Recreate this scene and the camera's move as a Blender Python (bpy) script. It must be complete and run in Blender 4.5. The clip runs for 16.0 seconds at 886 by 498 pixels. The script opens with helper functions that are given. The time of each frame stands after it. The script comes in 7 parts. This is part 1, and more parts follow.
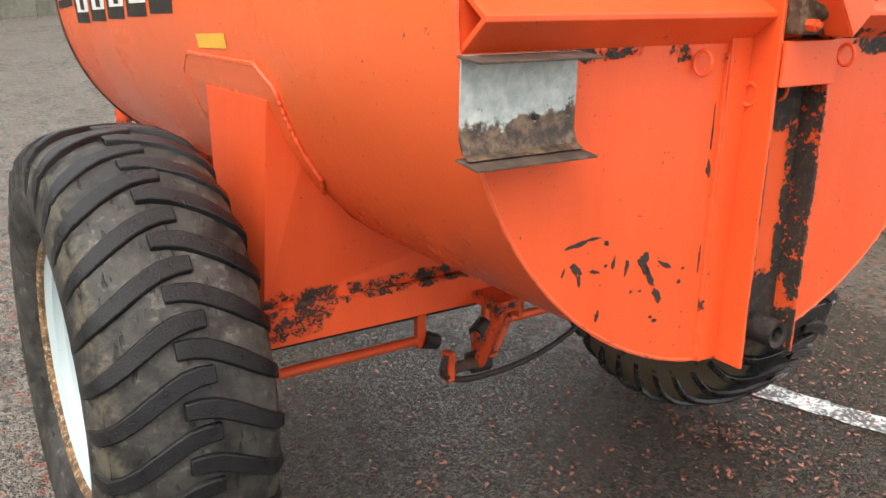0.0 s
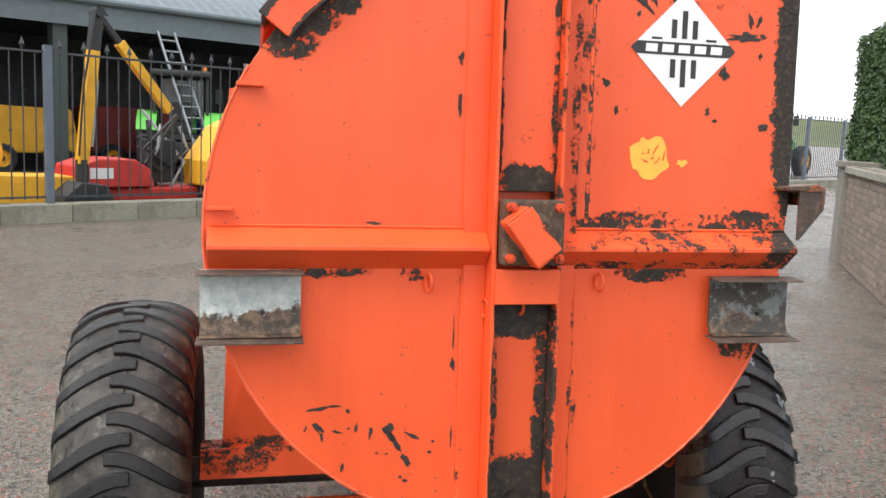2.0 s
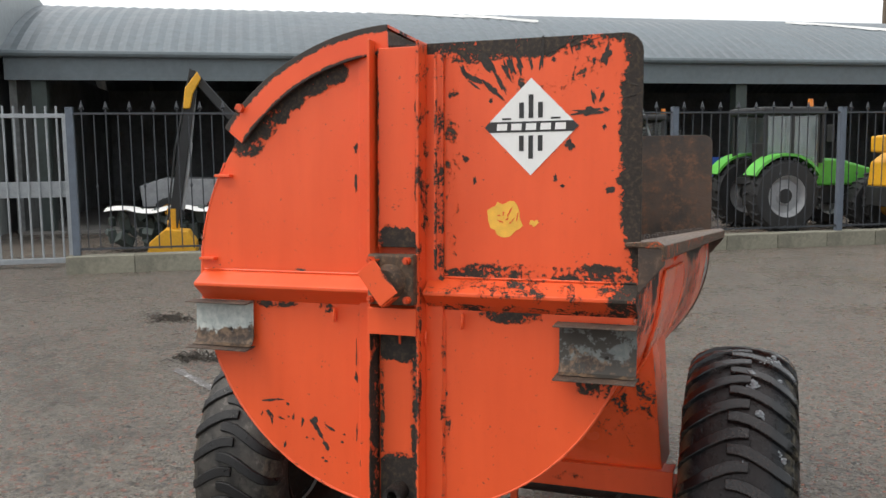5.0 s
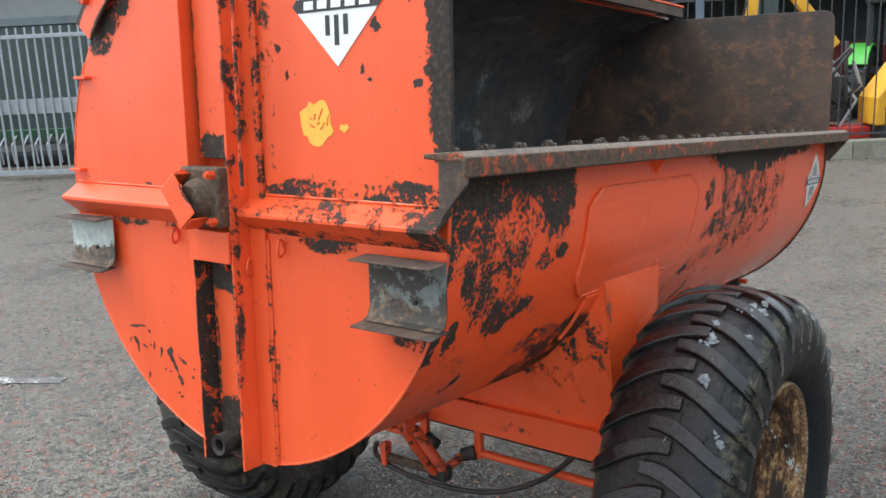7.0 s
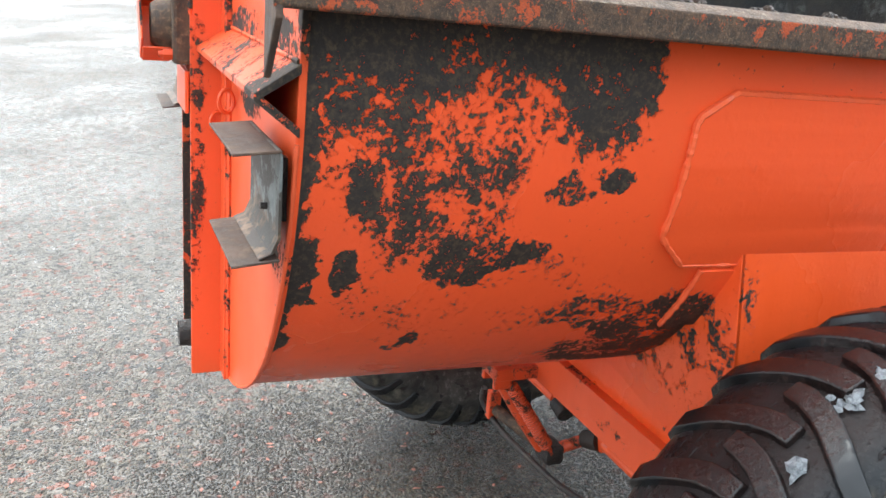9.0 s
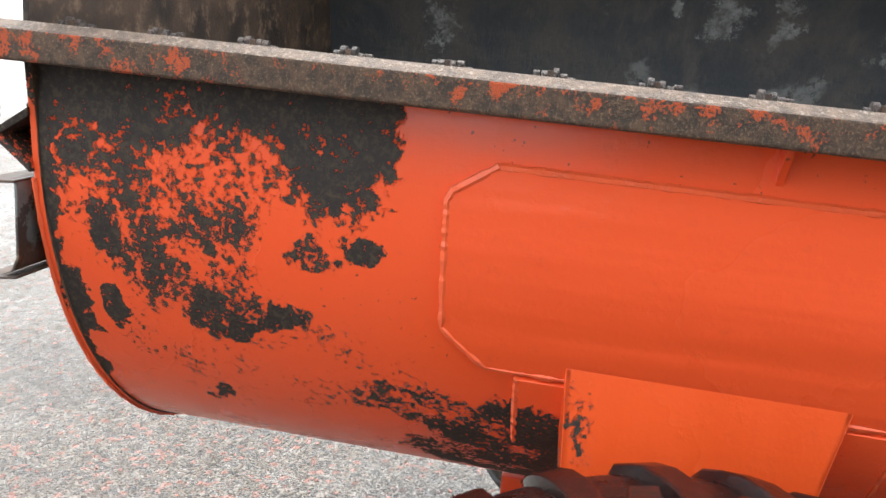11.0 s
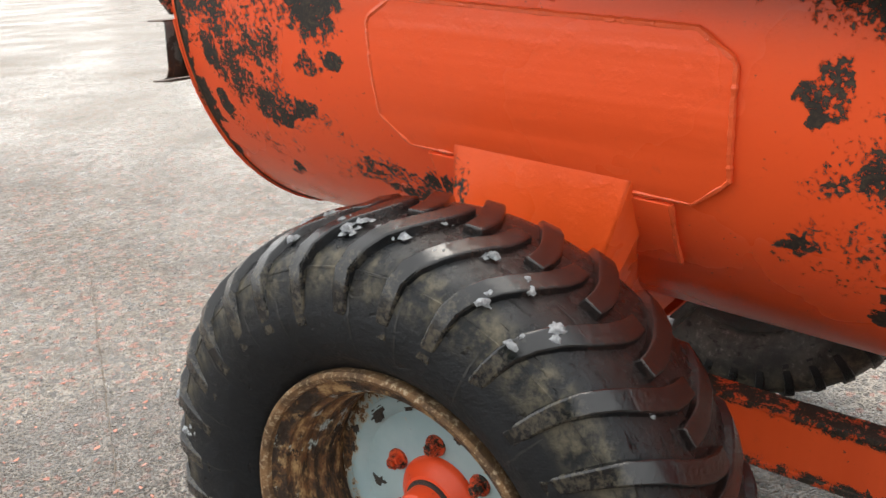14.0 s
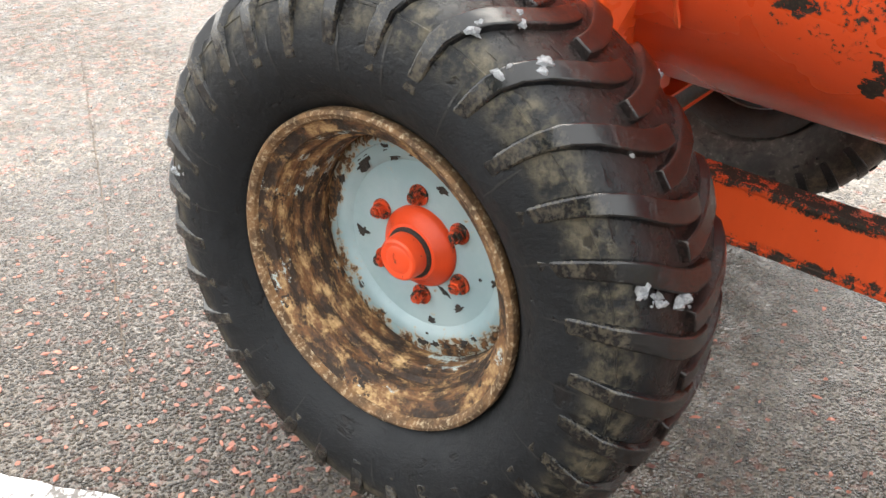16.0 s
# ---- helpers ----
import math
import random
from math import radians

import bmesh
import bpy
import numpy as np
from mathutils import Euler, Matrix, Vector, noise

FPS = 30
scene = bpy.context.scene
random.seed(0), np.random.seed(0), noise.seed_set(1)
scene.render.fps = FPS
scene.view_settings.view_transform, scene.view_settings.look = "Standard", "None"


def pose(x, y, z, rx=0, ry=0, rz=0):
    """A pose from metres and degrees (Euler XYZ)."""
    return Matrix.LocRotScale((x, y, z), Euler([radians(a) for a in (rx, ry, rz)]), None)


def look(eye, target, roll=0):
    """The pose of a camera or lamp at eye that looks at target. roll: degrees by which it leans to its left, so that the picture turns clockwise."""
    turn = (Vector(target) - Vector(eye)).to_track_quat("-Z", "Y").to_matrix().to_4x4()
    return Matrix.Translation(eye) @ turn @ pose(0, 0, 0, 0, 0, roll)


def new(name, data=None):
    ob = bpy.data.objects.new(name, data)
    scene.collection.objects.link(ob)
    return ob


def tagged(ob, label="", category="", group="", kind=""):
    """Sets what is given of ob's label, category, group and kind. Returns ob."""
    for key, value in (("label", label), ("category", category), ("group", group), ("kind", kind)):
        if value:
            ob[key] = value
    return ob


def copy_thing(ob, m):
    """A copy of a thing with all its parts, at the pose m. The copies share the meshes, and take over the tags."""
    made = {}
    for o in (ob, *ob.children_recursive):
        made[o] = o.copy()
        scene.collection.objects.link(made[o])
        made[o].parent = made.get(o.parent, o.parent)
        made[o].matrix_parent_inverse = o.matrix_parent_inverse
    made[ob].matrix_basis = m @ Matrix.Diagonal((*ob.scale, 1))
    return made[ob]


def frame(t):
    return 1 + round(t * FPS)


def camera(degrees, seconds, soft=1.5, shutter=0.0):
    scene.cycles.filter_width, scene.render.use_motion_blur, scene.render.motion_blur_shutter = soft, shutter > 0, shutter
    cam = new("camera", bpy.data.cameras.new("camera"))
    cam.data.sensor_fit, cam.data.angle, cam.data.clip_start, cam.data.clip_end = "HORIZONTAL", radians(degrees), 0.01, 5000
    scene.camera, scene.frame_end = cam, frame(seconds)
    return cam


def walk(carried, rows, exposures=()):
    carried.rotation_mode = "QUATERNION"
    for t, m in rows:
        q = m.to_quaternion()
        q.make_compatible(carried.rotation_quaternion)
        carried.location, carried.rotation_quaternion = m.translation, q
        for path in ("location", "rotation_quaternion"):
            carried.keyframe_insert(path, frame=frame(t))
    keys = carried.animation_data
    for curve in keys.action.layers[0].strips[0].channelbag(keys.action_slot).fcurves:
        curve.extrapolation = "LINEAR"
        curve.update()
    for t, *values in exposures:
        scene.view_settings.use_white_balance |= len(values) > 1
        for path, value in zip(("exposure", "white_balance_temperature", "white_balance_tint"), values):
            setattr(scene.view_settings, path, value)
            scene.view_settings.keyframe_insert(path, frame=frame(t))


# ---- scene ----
cam = camera(54.0, 16.0)
TILT = pose(0, 0, 0.0086, -3.248, -0.449, 0)      # the machine leans a little, nose down
PATH = [
    (0, (-1.291, -0.83, 1.407), (-0.225, 0.722, 0.731), 3.2),
    (0.5, (-1.096, -1.015, 1.427), (-0.138, 0.653, 0.88), 3.2),
    (1, (-0.921, -1.203, 1.481), (-0.122, 0.574, 1.029), 2.9),
    (1.5, (-0.78, -1.432, 1.54), (-0.131, 0.418, 1.143), 2.4),
    (2, (-0.594, -1.623, 1.566), (-0.148, 0.305, 1.28), 2.7),
    (2.5, (-0.357, -1.798, 1.617), (-0.108, 0.167, 1.339), 0.9),
    (3, (-0.157, -1.959, 1.645), (-0.048, 0.018, 1.362), 0.5),
    (3.5, (0.059, -2.04, 1.665), (-0.035, -0.059, 1.409), 0.1),
    (4, (0.358, -2.051, 1.675), (0.033, -0.093, 1.428), 0.6),
    (4.2, (0.473, -2.083, 1.676), (0.062, -0.141, 1.432), 0.5),
    (6.3, (1.319, -1.574, 1.709), (0.255, 0.097, 1.435), -1.7),
    (6.5, (1.385, -1.462, 1.692), (0.265, 0.167, 1.385), -1.7),
    (7, (1.508, -1.168, 1.631), (0.316, 0.38, 1.202), -2.6),
    (7.5, (1.527, -0.893, 1.562), (0.331, 0.633, 1.068), -0.7),
    (8, (1.546, -0.63, 1.525), (0.111, 0.656, 0.991), -0.4),
    (8.2, (1.544, -0.527, 1.514), (0.03, 0.643, 0.933), 0.6),
    (10.3, (1.51, 0.431, 1.451), (-0.42, 0.495, 0.929), 0.5),
    (10.5, (1.55, 0.515, 1.448), (-0.381, 0.5, 0.928), 0.6),
    (11, (1.57, 0.784, 1.445), (-0.35, 0.45, 0.998), 1.4),
    (11.5, (1.594, 1.023, 1.439), (-0.293, 0.535, 0.989), -0.4),
    (12, (1.665, 1.192, 1.441), (-0.198, 0.59, 1.033), -0.0),
    (12.5, (1.699, 1.362, 1.437), (-0.109, 0.62, 1.013), -0.3),
    (13, (1.724, 1.537, 1.431), (0.022, 0.573, 1.012), 0.1),
    (13.5, (1.756, 1.63, 1.409), (0.165, 0.541, 0.877), -1.4),
    (14, (1.774, 1.65, 1.385), (0.252, 0.526, 0.738), -2.2),
    (14.5, (1.777, 1.656, 1.334), (0.309, 0.577, 0.509), -1.5),
    (15, (1.794, 1.665, 1.292), (0.391, 0.615, 0.328), -0.0),
    (15.5, (1.815, 1.681, 1.275), (0.452, 0.635, 0.251), 0.7),
    (16, (1.815, 1.695, 1.274), (0.419, 0.674, 0.27), 1.3),
]
EXPOSURES = [(0, 0.95, 6750, 10.0), (0.5, 0.9, 6620, 10.0), (1.0, 0.85, 6500, 10.0), (1.5, 0.85, 6350, 10.0), (2.0, 0.85, 6420, 10.0), (2.5, 0.55, 6500, 10.0), (3.0, 0.45, 6580, 10.0), (3.5, 0.35, 6650, 10.0), (4.2, 0.3, 6600, 10.0), (6.3, 0.4, 6350, 8.0), (7.0, 0.85, 5950, 5.0), (7.5, 1.25, 5950, 5.0), (8.0, 1.45, 5950, 5.0), (10.5, 1.5, 6250, 8.0), (12.0, 1.5, 6450, 10.0), (13.0, 1.25, 6720, 10.0), (14.0, 1.3, 6870, 10.0), (15.0, 1.8, 6900, 10.0), (16.0, 1.9, 6850, 10.0)]
walk(cam, [(t, look(eye, target, roll)) for t, eye, target, roll in PATH],
     EXPOSURES)

# ---- light ----
world = bpy.data.worlds.new("overcast_sky")
scene.world = world
world.use_nodes = True
wn, wl = world.node_tree.nodes, world.node_tree.links
sky = wn.new("ShaderNodeTexSky")
sky.sky_type = "NISHITA"
sky.sun_disc = False
sky.sun_elevation = radians(48)
sky.sun_rotation = radians(244)
sky.air_density, sky.dust_density, sky.ozone_density = 1.0, 4.0, 1.0
grey = wn.new("ShaderNodeMix")
grey.data_type = "RGBA"
grey.inputs[0].default_value = 0.8
grey.inputs[7].default_value = (8.6, 8.8, 9.0, 1)      # cloud layer over the sky
wl.new(sky.outputs[0], grey.inputs[6])
bgn = wn["Background"]
bgn.inputs[1].default_value = 0.125
wl.new(grey.outputs[2], bgn.inputs[0])
sun_data = bpy.data.lights.new("sun", "SUN")
sun_data.energy, sun_data.angle, sun_data.color = 1.35, radians(34), (1.0, 0.96, 0.9)
sun = new("sun", sun_data)
sun.matrix_world = look((-5.0, -1.6, 8.5), (0, 1, 0))


# ---- materials ----
class Net:
    """A small helper to write node trees in lines."""

    def __init__(self, name):
        self.m = bpy.data.materials.new(name)
        self.m.use_nodes = True
        self.t = self.m.node_tree
        self.b = self.t.nodes["Principled BSDF"]
        self.co = self.t.nodes.new("ShaderNodeTexCoord").outputs["Object"]

    def put(self, sock, v):
        if isinstance(v, bpy.types.NodeSocket):
            self.t.links.new(v, sock)
        elif isinstance(v, (tuple, list)) and sock.type == "RGBA" and len(v) == 3:
            sock.default_value = (*v, 1)
        else:
            sock.default_value = v

    def noise(self, scale, detail=6, rough=0.6, co=None, dist=0.0, stretch=None):
        n = self.t.nodes.new("ShaderNodeTexNoise")
        src = co or self.co
        if stretch:
            mp = self.t.nodes.new("ShaderNodeMapping")
            mp.inputs["Scale"].default_value = stretch
            self.put(mp.inputs["Vector"], src)
            src = mp.outputs[0]
        self.put(n.inputs["Vector"], src)
        n.inputs["Scale"].default_value = scale
        n.inputs["Detail"].default_value = detail
        n.inputs["Roughness"].default_value = rough
        n.inputs["Distortion"].default_value = dist
        return n.outputs[0]

    def voro(self, scale, feature="F1", out="Distance"):
        n = self.t.nodes.new("ShaderNodeTexVoronoi")
        n.feature = feature
        self.put(n.inputs["Vector"], self.co)
        n.inputs["Scale"].default_value = scale
        return n.outputs[out]

    def math(self, op, a, b=0.0, c=0.0, clamp=False):
        n = self.t.nodes.new("ShaderNodeMath")
        n.operation, n.use_clamp = op, clamp
        for s, v in zip(n.inputs, (a, b, c)):
            self.put(s, v)
        return n.outputs[0]

    def ramp(self, v, lo, hi, a=0.0, b=1.0):
        n = self.t.nodes.new("ShaderNodeMapRange")
        n.interpolation_type = "SMOOTHSTEP"
        for s, w in zip(n.inputs, (v, lo, hi, a, b)):
            self.put(s, w)
        return n.outputs[0]

    def mix(self, f, a, b):
        n = self.t.nodes.new("ShaderNodeMix")
        n.data_type = "RGBA"
        self.put(n.inputs[0], f), self.put(n.inputs[6], a), self.put(n.inputs[7], b)
        return n.outputs[2]

    def warp(self, *steps):
        """Object coordinates pushed about by noise, each step a scale and an amount in metres."""
        v = self.co
        for scale, amount in steps:
            n = self.t.nodes.new("ShaderNodeTexNoise")
            self.put(n.inputs["Vector"], self.co)
            n.inputs["Scale"].default_value, n.inputs["Detail"].default_value = scale, 3
            add = self.t.nodes.new("ShaderNodeVectorMath")
            add.operation = "MULTIPLY_ADD"
            self.put(add.inputs[0], n.outputs["Color"])
            add.inputs[1].default_value = (amount, amount, amount)
            self.put(add.inputs[2], v)
            sub = self.t.nodes.new("ShaderNodeVectorMath")
            sub.operation = "SUBTRACT"
            self.put(sub.inputs[0], add.outputs[0])
            sub.inputs[1].default_value = (amount / 2, amount / 2, amount / 2)
            v = sub.outputs[0]
        return v

    def blob(self, centre, radii, co=None):
        """1 in the middle of an ellipsoid, 0 at its edge and past it."""
        mp = self.t.nodes.new("ShaderNodeMapping")
        mp.inputs["Location"].default_value = [-c / r for c, r in zip(centre, radii)]
        mp.inputs["Scale"].default_value = [1 / r for r in radii]
        self.put(mp.inputs["Vector"], co or self.co)
        ln = self.t.nodes.new("ShaderNodeVectorMath")
        ln.operation = "LENGTH"
        self.put(ln.inputs[0], mp.outputs[0])
        return self.math("SUBTRACT", 1.0, ln.outputs["Value"], clamp=True)

    def random(self):
        return self.t.nodes.new("ShaderNodeObjectInfo").outputs["Random"]

    def island(self):
        return self.t.nodes.new("ShaderNodeNewGeometry").outputs["Random Per Island"]

    def done(self, colour, rough=0.5, metal=0.0, bump=None, depth=0.002, spec=None):
        self.put(self.b.inputs["Base Color"], colour)
        self.put(self.b.inputs["Roughness"], rough)
        self.put(self.b.inputs["Metallic"], metal)
        if spec is not None:
            self.put(self.b.inputs["Specular IOR Level"], spec)
        if bump is not None:
            n = self.t.nodes.new("ShaderNodeBump")
            n.inputs["Distance"].default_value = depth
            n.inputs["Strength"].default_value = 1.0
            self.put(n.inputs["Height"], bump)
            self.t.links.new(n.outputs[0], self.b.inputs["Normal"])
        return self.m


ORANGE = (0.86, 0.103, 0.025)
RUST_DARK = (0.026, 0.021, 0.018)


def paint(name, base=ORANGE, wear=(), chip=0.0, scale=9.0, under=RUST_DARK, rough=0.35, fade=0.07, tints=(), lace=0.38, specks=0.85, lumps=0.0, ragged=(), rolled=0.0):
    """Sprayed paint on steel: flaked off where the wear blobs are strong, with fine flakes at their edges."""
    k = Net(name)
    big = k.noise(scale, 8, 0.68, dist=0.4)
    fine = k.noise(scale * 7, 6, 0.7)
    v = k.math("ADD", k.math("MULTIPLY", big, 1 - lace), k.math("MULTIPLY", fine, lace))
    bias, where = None, k.warp(*ragged)
    for c, r, s in wear:
        b = k.math("MULTIPLY", k.ramp(k.blob(c, r, where), 0.0, 0.55), s)
        bias = b if bias is None else k.math("MAXIMUM", bias, b)
    v = k.math("ADD", v, chip)
    if bias is not None:
        v = k.math("ADD", v, bias)
    flake = k.ramp(v, 0.672, 0.686)
    tone = k.noise(2.3, 4, 0.5)
    streak = k.noise(14, 5, 0.6, stretch=(1, 1, 0.12))
    mott = k.ramp(k.math("ADD", k.math("MULTIPLY", tone, 0.6), k.math("MULTIPLY", streak, 0.4)), 0.3, 0.7)
    worn = tuple(min(1.0, c * (1 - fade) + fade * g) for c, g in zip(base, (0.75, 0.25, 0.12)))
    deep = tuple(c * 0.86 for c in base)
    col = k.mix(mott, worn, deep)
    for c, r, shade in tints:
        col = k.mix(k.math("MULTIPLY", k.ramp(k.blob(c, r), 0.0, 0.5), k.ramp(mott, 0, 1, 0.75, 1.0)), col, shade)
    dirt = k.ramp(k.noise(31, 8, 0.75), 0.56, 0.8, 0.0, 0.35)
    col = k.mix(dirt, col, tuple(c * 0.55 + 0.02 for c in base))
    rustc = k.mix(k.ramp(fine, 0.45, 0.7), under, tuple(c * 2.6 + 0.012 * (1 - i) for i, c in enumerate(under)))
    edge = k.math("SUBTRACT", k.ramp(v, 0.645, 0.675), flake, clamp=True)
    speck = k.ramp(k.math("ADD", k.math("MULTIPLY", k.noise(105, 3, 0.55), 0.75), k.math("MULTIPLY", big, 0.25)), 0.655, 0.675, 0, specks)
    col = k.mix(speck, col, tuple(c * 2 for c in under))
    col = k.mix(flake, col, rustc)
    ro = k.math("ADD", k.math("MULTIPLY", flake, 0.42), k.ramp(tone, 0.3, 0.7, rough - 0.06, rough + 0.08))
    grainy = k.noise(160, 4, 0.6)
    h = k.math("ADD", k.math("MULTIPLY", flake, -0.6), k.math("MULTIPLY", grainy, k.math("ADD", 0.12, k.math("MULTIPLY", flake, 0.5))))
    h = k.math("ADD", h, k.math("MULTIPLY", edge, 0.25))
    h = k.math("ADD", h, k.math("MULTIPLY", tone, 2.5))
    if lumps:
        h = k.math("ADD", h, k.math("MULTIPLY", k.ramp(k.noise(34, 5, 0.6), 0.45, 0.8), lumps))
    if rolled:
        h = k.math("ADD", h, k.math("MULTIPLY", k.noise(9, 3, 0.5, stretch=(1, 0.05, 1)), rolled * 3.0))
    return k.done(col, ro, 0.0, h, 0.0022, 0.4)


def rusty(name, dark=(0.03, 0.024, 0.02), mid=(0.10, 0.045, 0.022), light=(0.22, 0.14, 0.09), scale=9.0, lightness=0.5, paintc=None, rough=0.75, zones=()):
    """Bare steel gone brown and black, with pale scale and, where given, remains of paint."""
    k = Net(name)
    a = k.noise(scale, 8, 0.7)
    b = k.noise(scale * 4, 8, 0.72)
    c = k.noise(scale * 0.45, 5, 0.6)
    col = k.mix(k.ramp(a, 0.38, 0.62), dark, mid)
    col = k.mix(k.math("MULTIPLY", k.ramp(b, 0.5, 0.68), lightness), col, light)
    if paintc:
        v = k.math("ADD", k.math("MULTIPLY", c, 0.6), k.math("MULTIPLY", b, 0.4))
        for z, r, s in zones:
            v = k.math("ADD", v, k.math("MULTIPLY", k.ramp(k.blob(z, r), 0.0, 0.6), s))
        col = k.mix(k.ramp(v, 0.58, 0.597), col, k.mix(b, tuple(x * 0.6 for x in paintc), paintc))
    h = k.math("ADD", a, k.math("MULTIPLY", b, 0.7))
    return k.done(col, k.ramp(b, 0.3, 0.7, rough - 0.2, rough + 0.1), 0.0, h, 0.004)


def plain(name, base, rough=0.5, metal=0.0, var=0.25, scale=6.0, depth=0.001, spec=None):
    """A near-plain surface with two scales of tone and fine relief."""
    k = Net(name)
    a = k.noise(scale, 6, 0.6)
    b = k.noise(scale * 9, 5, 0.65)
    t = k.ramp(k.math("ADD", k.math("MULTIPLY", a, 0.6), k.math("MULTIPLY", b, 0.4)), 0.3, 0.7)
    col = k.mix(t, tuple(c * (1 - var) for c in base), tuple(min(1, c * (1 + var)) for c in base))
    return k.done(col, k.ramp(a, 0.3, 0.7, max(0.02, rough - 0.08), min(1, rough + 0.1)), metal, b, depth, spec)


# ---- building helpers ----
def obj(name, bm, material, smooth=None, bevel=0.0):
    me = bpy.data.meshes.new(name)
    bmesh.ops.recalc_face_normals(bm, faces=bm.faces)
    bm.to_mesh(me)
    bm.free()
    for m in material if isinstance(material, (list, tuple)) else (material,):
        me.materials.append(m)
    if smooth:
        for p in me.polygons:
            p.use_smooth = True
        me.set_sharp_from_angle(angle=radians(smooth))
    ob = new(name, me)
    if bevel:
        md = ob.modifiers.new("bevel", "BEVEL")
        md.width, md.segments, md.limit_method, md.angle_limit = bevel, 2, "ANGLE", radians(40)
    return ob


def part(name, bm, material, parent, label="", smooth=None, bevel=0.0):
    ob = obj(name, bm, material, smooth, bevel)
    ob.parent = parent
    return tagged(ob, label)


def thing(name, m, label, category, group="", kind=""):
    ob = new(name)
    ob.matrix_world = m
    return tagged(ob, label, category, group, kind)


def box(bm, x0, x1, y0, y1, z0, z1, m=None, index=0):
    co = [(x, y, z) for x in (x0, x1) for y in (y0, y1) for z in (z0, z1)]
    vs = [bm.verts.new(m @ Vector(c) if m else c) for c in co]
    for f in ((0, 1, 3, 2), (4, 6, 7, 5), (0, 4, 5, 1), (2, 3, 7, 6), (0, 2, 6, 4), (1, 5, 7, 3)):
        bm.faces.new([vs[i] for i in f]).material_index = index
    return bm


def boxes(*spans):
    bm = bmesh.new()
    for s in spans:
        box(bm, *s)
    return bm


def prism(bm, outline, place, index=0):
    """Sweeps a closed outline of (a, b) through two or more placements, capped."""
    rings = [[bm.verts.new(f(a, b)) for a, b in outline] for f in place]
    n = len(outline)
    for r0, r1 in zip(rings, rings[1:]):
        for i in range(n):
            bm.faces.new((r0[i], r0[(i + 1) % n], r1[(i + 1) % n], r1[i])).material_index = index
    bm.faces.new(rings[0][::-1]).material_index = index
    bm.faces.new(rings[-1]).material_index = index
    return bm


def along_y(bm, outline, y0, y1, index=0):
    return prism(bm, outline, [lambda a, b: (a, y0, b), lambda a, b: (a, y1, b)], index)


def along_x(bm, outline, x0, x1, index=0):
    return prism(bm, outline, [lambda a, b: (x0, a, b), lambda a, b: (x1, a, b)], index)


def tube(bm, points, radius, sides=10, index=0):
    """A round bar or hose along points; radius may be one number or one for each point."""
    pts = [Vector(p) for p in points]
    rads = radius if isinstance(radius, (list, tuple)) else [radius] * len(pts)
    rings, last = [], None
    for i, p in enumerate(pts):
        d = (pts[min(i + 1, len(pts) - 1)] - pts[max(i - 1, 0)]).normalized()
        side = last - d * last.dot(d) if last is not None else d.orthogonal()
        side.normalize()
        last = side
        up = d.cross(side)
        rings.append([bm.verts.new(p + rads[i] * (side * math.cos(a) + up * math.sin(a))) for a in [2 * math.pi * j / sides for j in range(sides)]])
    for r0, r1 in zip(rings, rings[1:]):
        for j in range(sides):
            bm.faces.new((r0[j], r0[(j + 1) % sides], r1[(j + 1) % sides], r1[j])).material_index = index
    bm.faces.new(rings[0][::-1]).material_index = index
    bm.faces.new(rings[-1]).material_index = index
    return bm


def lathe(bm, profile, sides=64, axis="x", centre=(0, 0, 0), close=False, index=0, caps=True):
    """Turns (offset along the axis, radius) pairs about an axis through centre."""
    c = Vector(centre)
    rings = []
    for o, r in profile:
        ring = []
        for j in range(sides):
            a = 2 * math.pi * j / sides
            p = {"x": (o, r * math.cos(a), r * math.sin(a)), "y": (r * math.cos(a), o, r * math.sin(a)), "z": (r * math.cos(a), r * math.sin(a), o)}[axis]
            ring.append(bm.verts.new(c + Vector(p)))
        rings.append(ring)
    pairs = list(zip(rings, rings[1:])) + ([(rings[-1], rings[0])] if close else [])
    for r0, r1 in pairs:
        for j in range(sides):
            bm.faces.new((r0[j], r0[(j + 1) % sides], r1[(j + 1) % sides], r1[j])).material_index = index
    if not close and caps:
        for r in (rings[0], rings[-1]):
            if len({tuple(v.co) for v in r}) > 2:
                bm.faces.new(r).material_index = index
    return bm


def arc(cx, cz, r, a0, a1, n):
    return [(cx + r * math.cos(radians(a0 + (a1 - a0) * i / n)), cz + r * math.sin(radians(a0 + (a1 - a0) * i / n))) for i in range(n + 1)]


def smooth01(x, a, b):
    u = min(1.0, max(0.0, (x - a) / (b - a)))
    return u * u * (3 - 2 * u)


# ---- material set ----
CX, CZ, RAD, LONG = -0.040, 1.346, 0.615, 2.60      # drum axis, radius, length
SAG = Matrix(((1, 0.006, 0, 0), (0, 1, 0, 0), (0, -0.020, 1, 0), (0, 0, 0, 1)))      # the drum runs slightly down from its rear plate

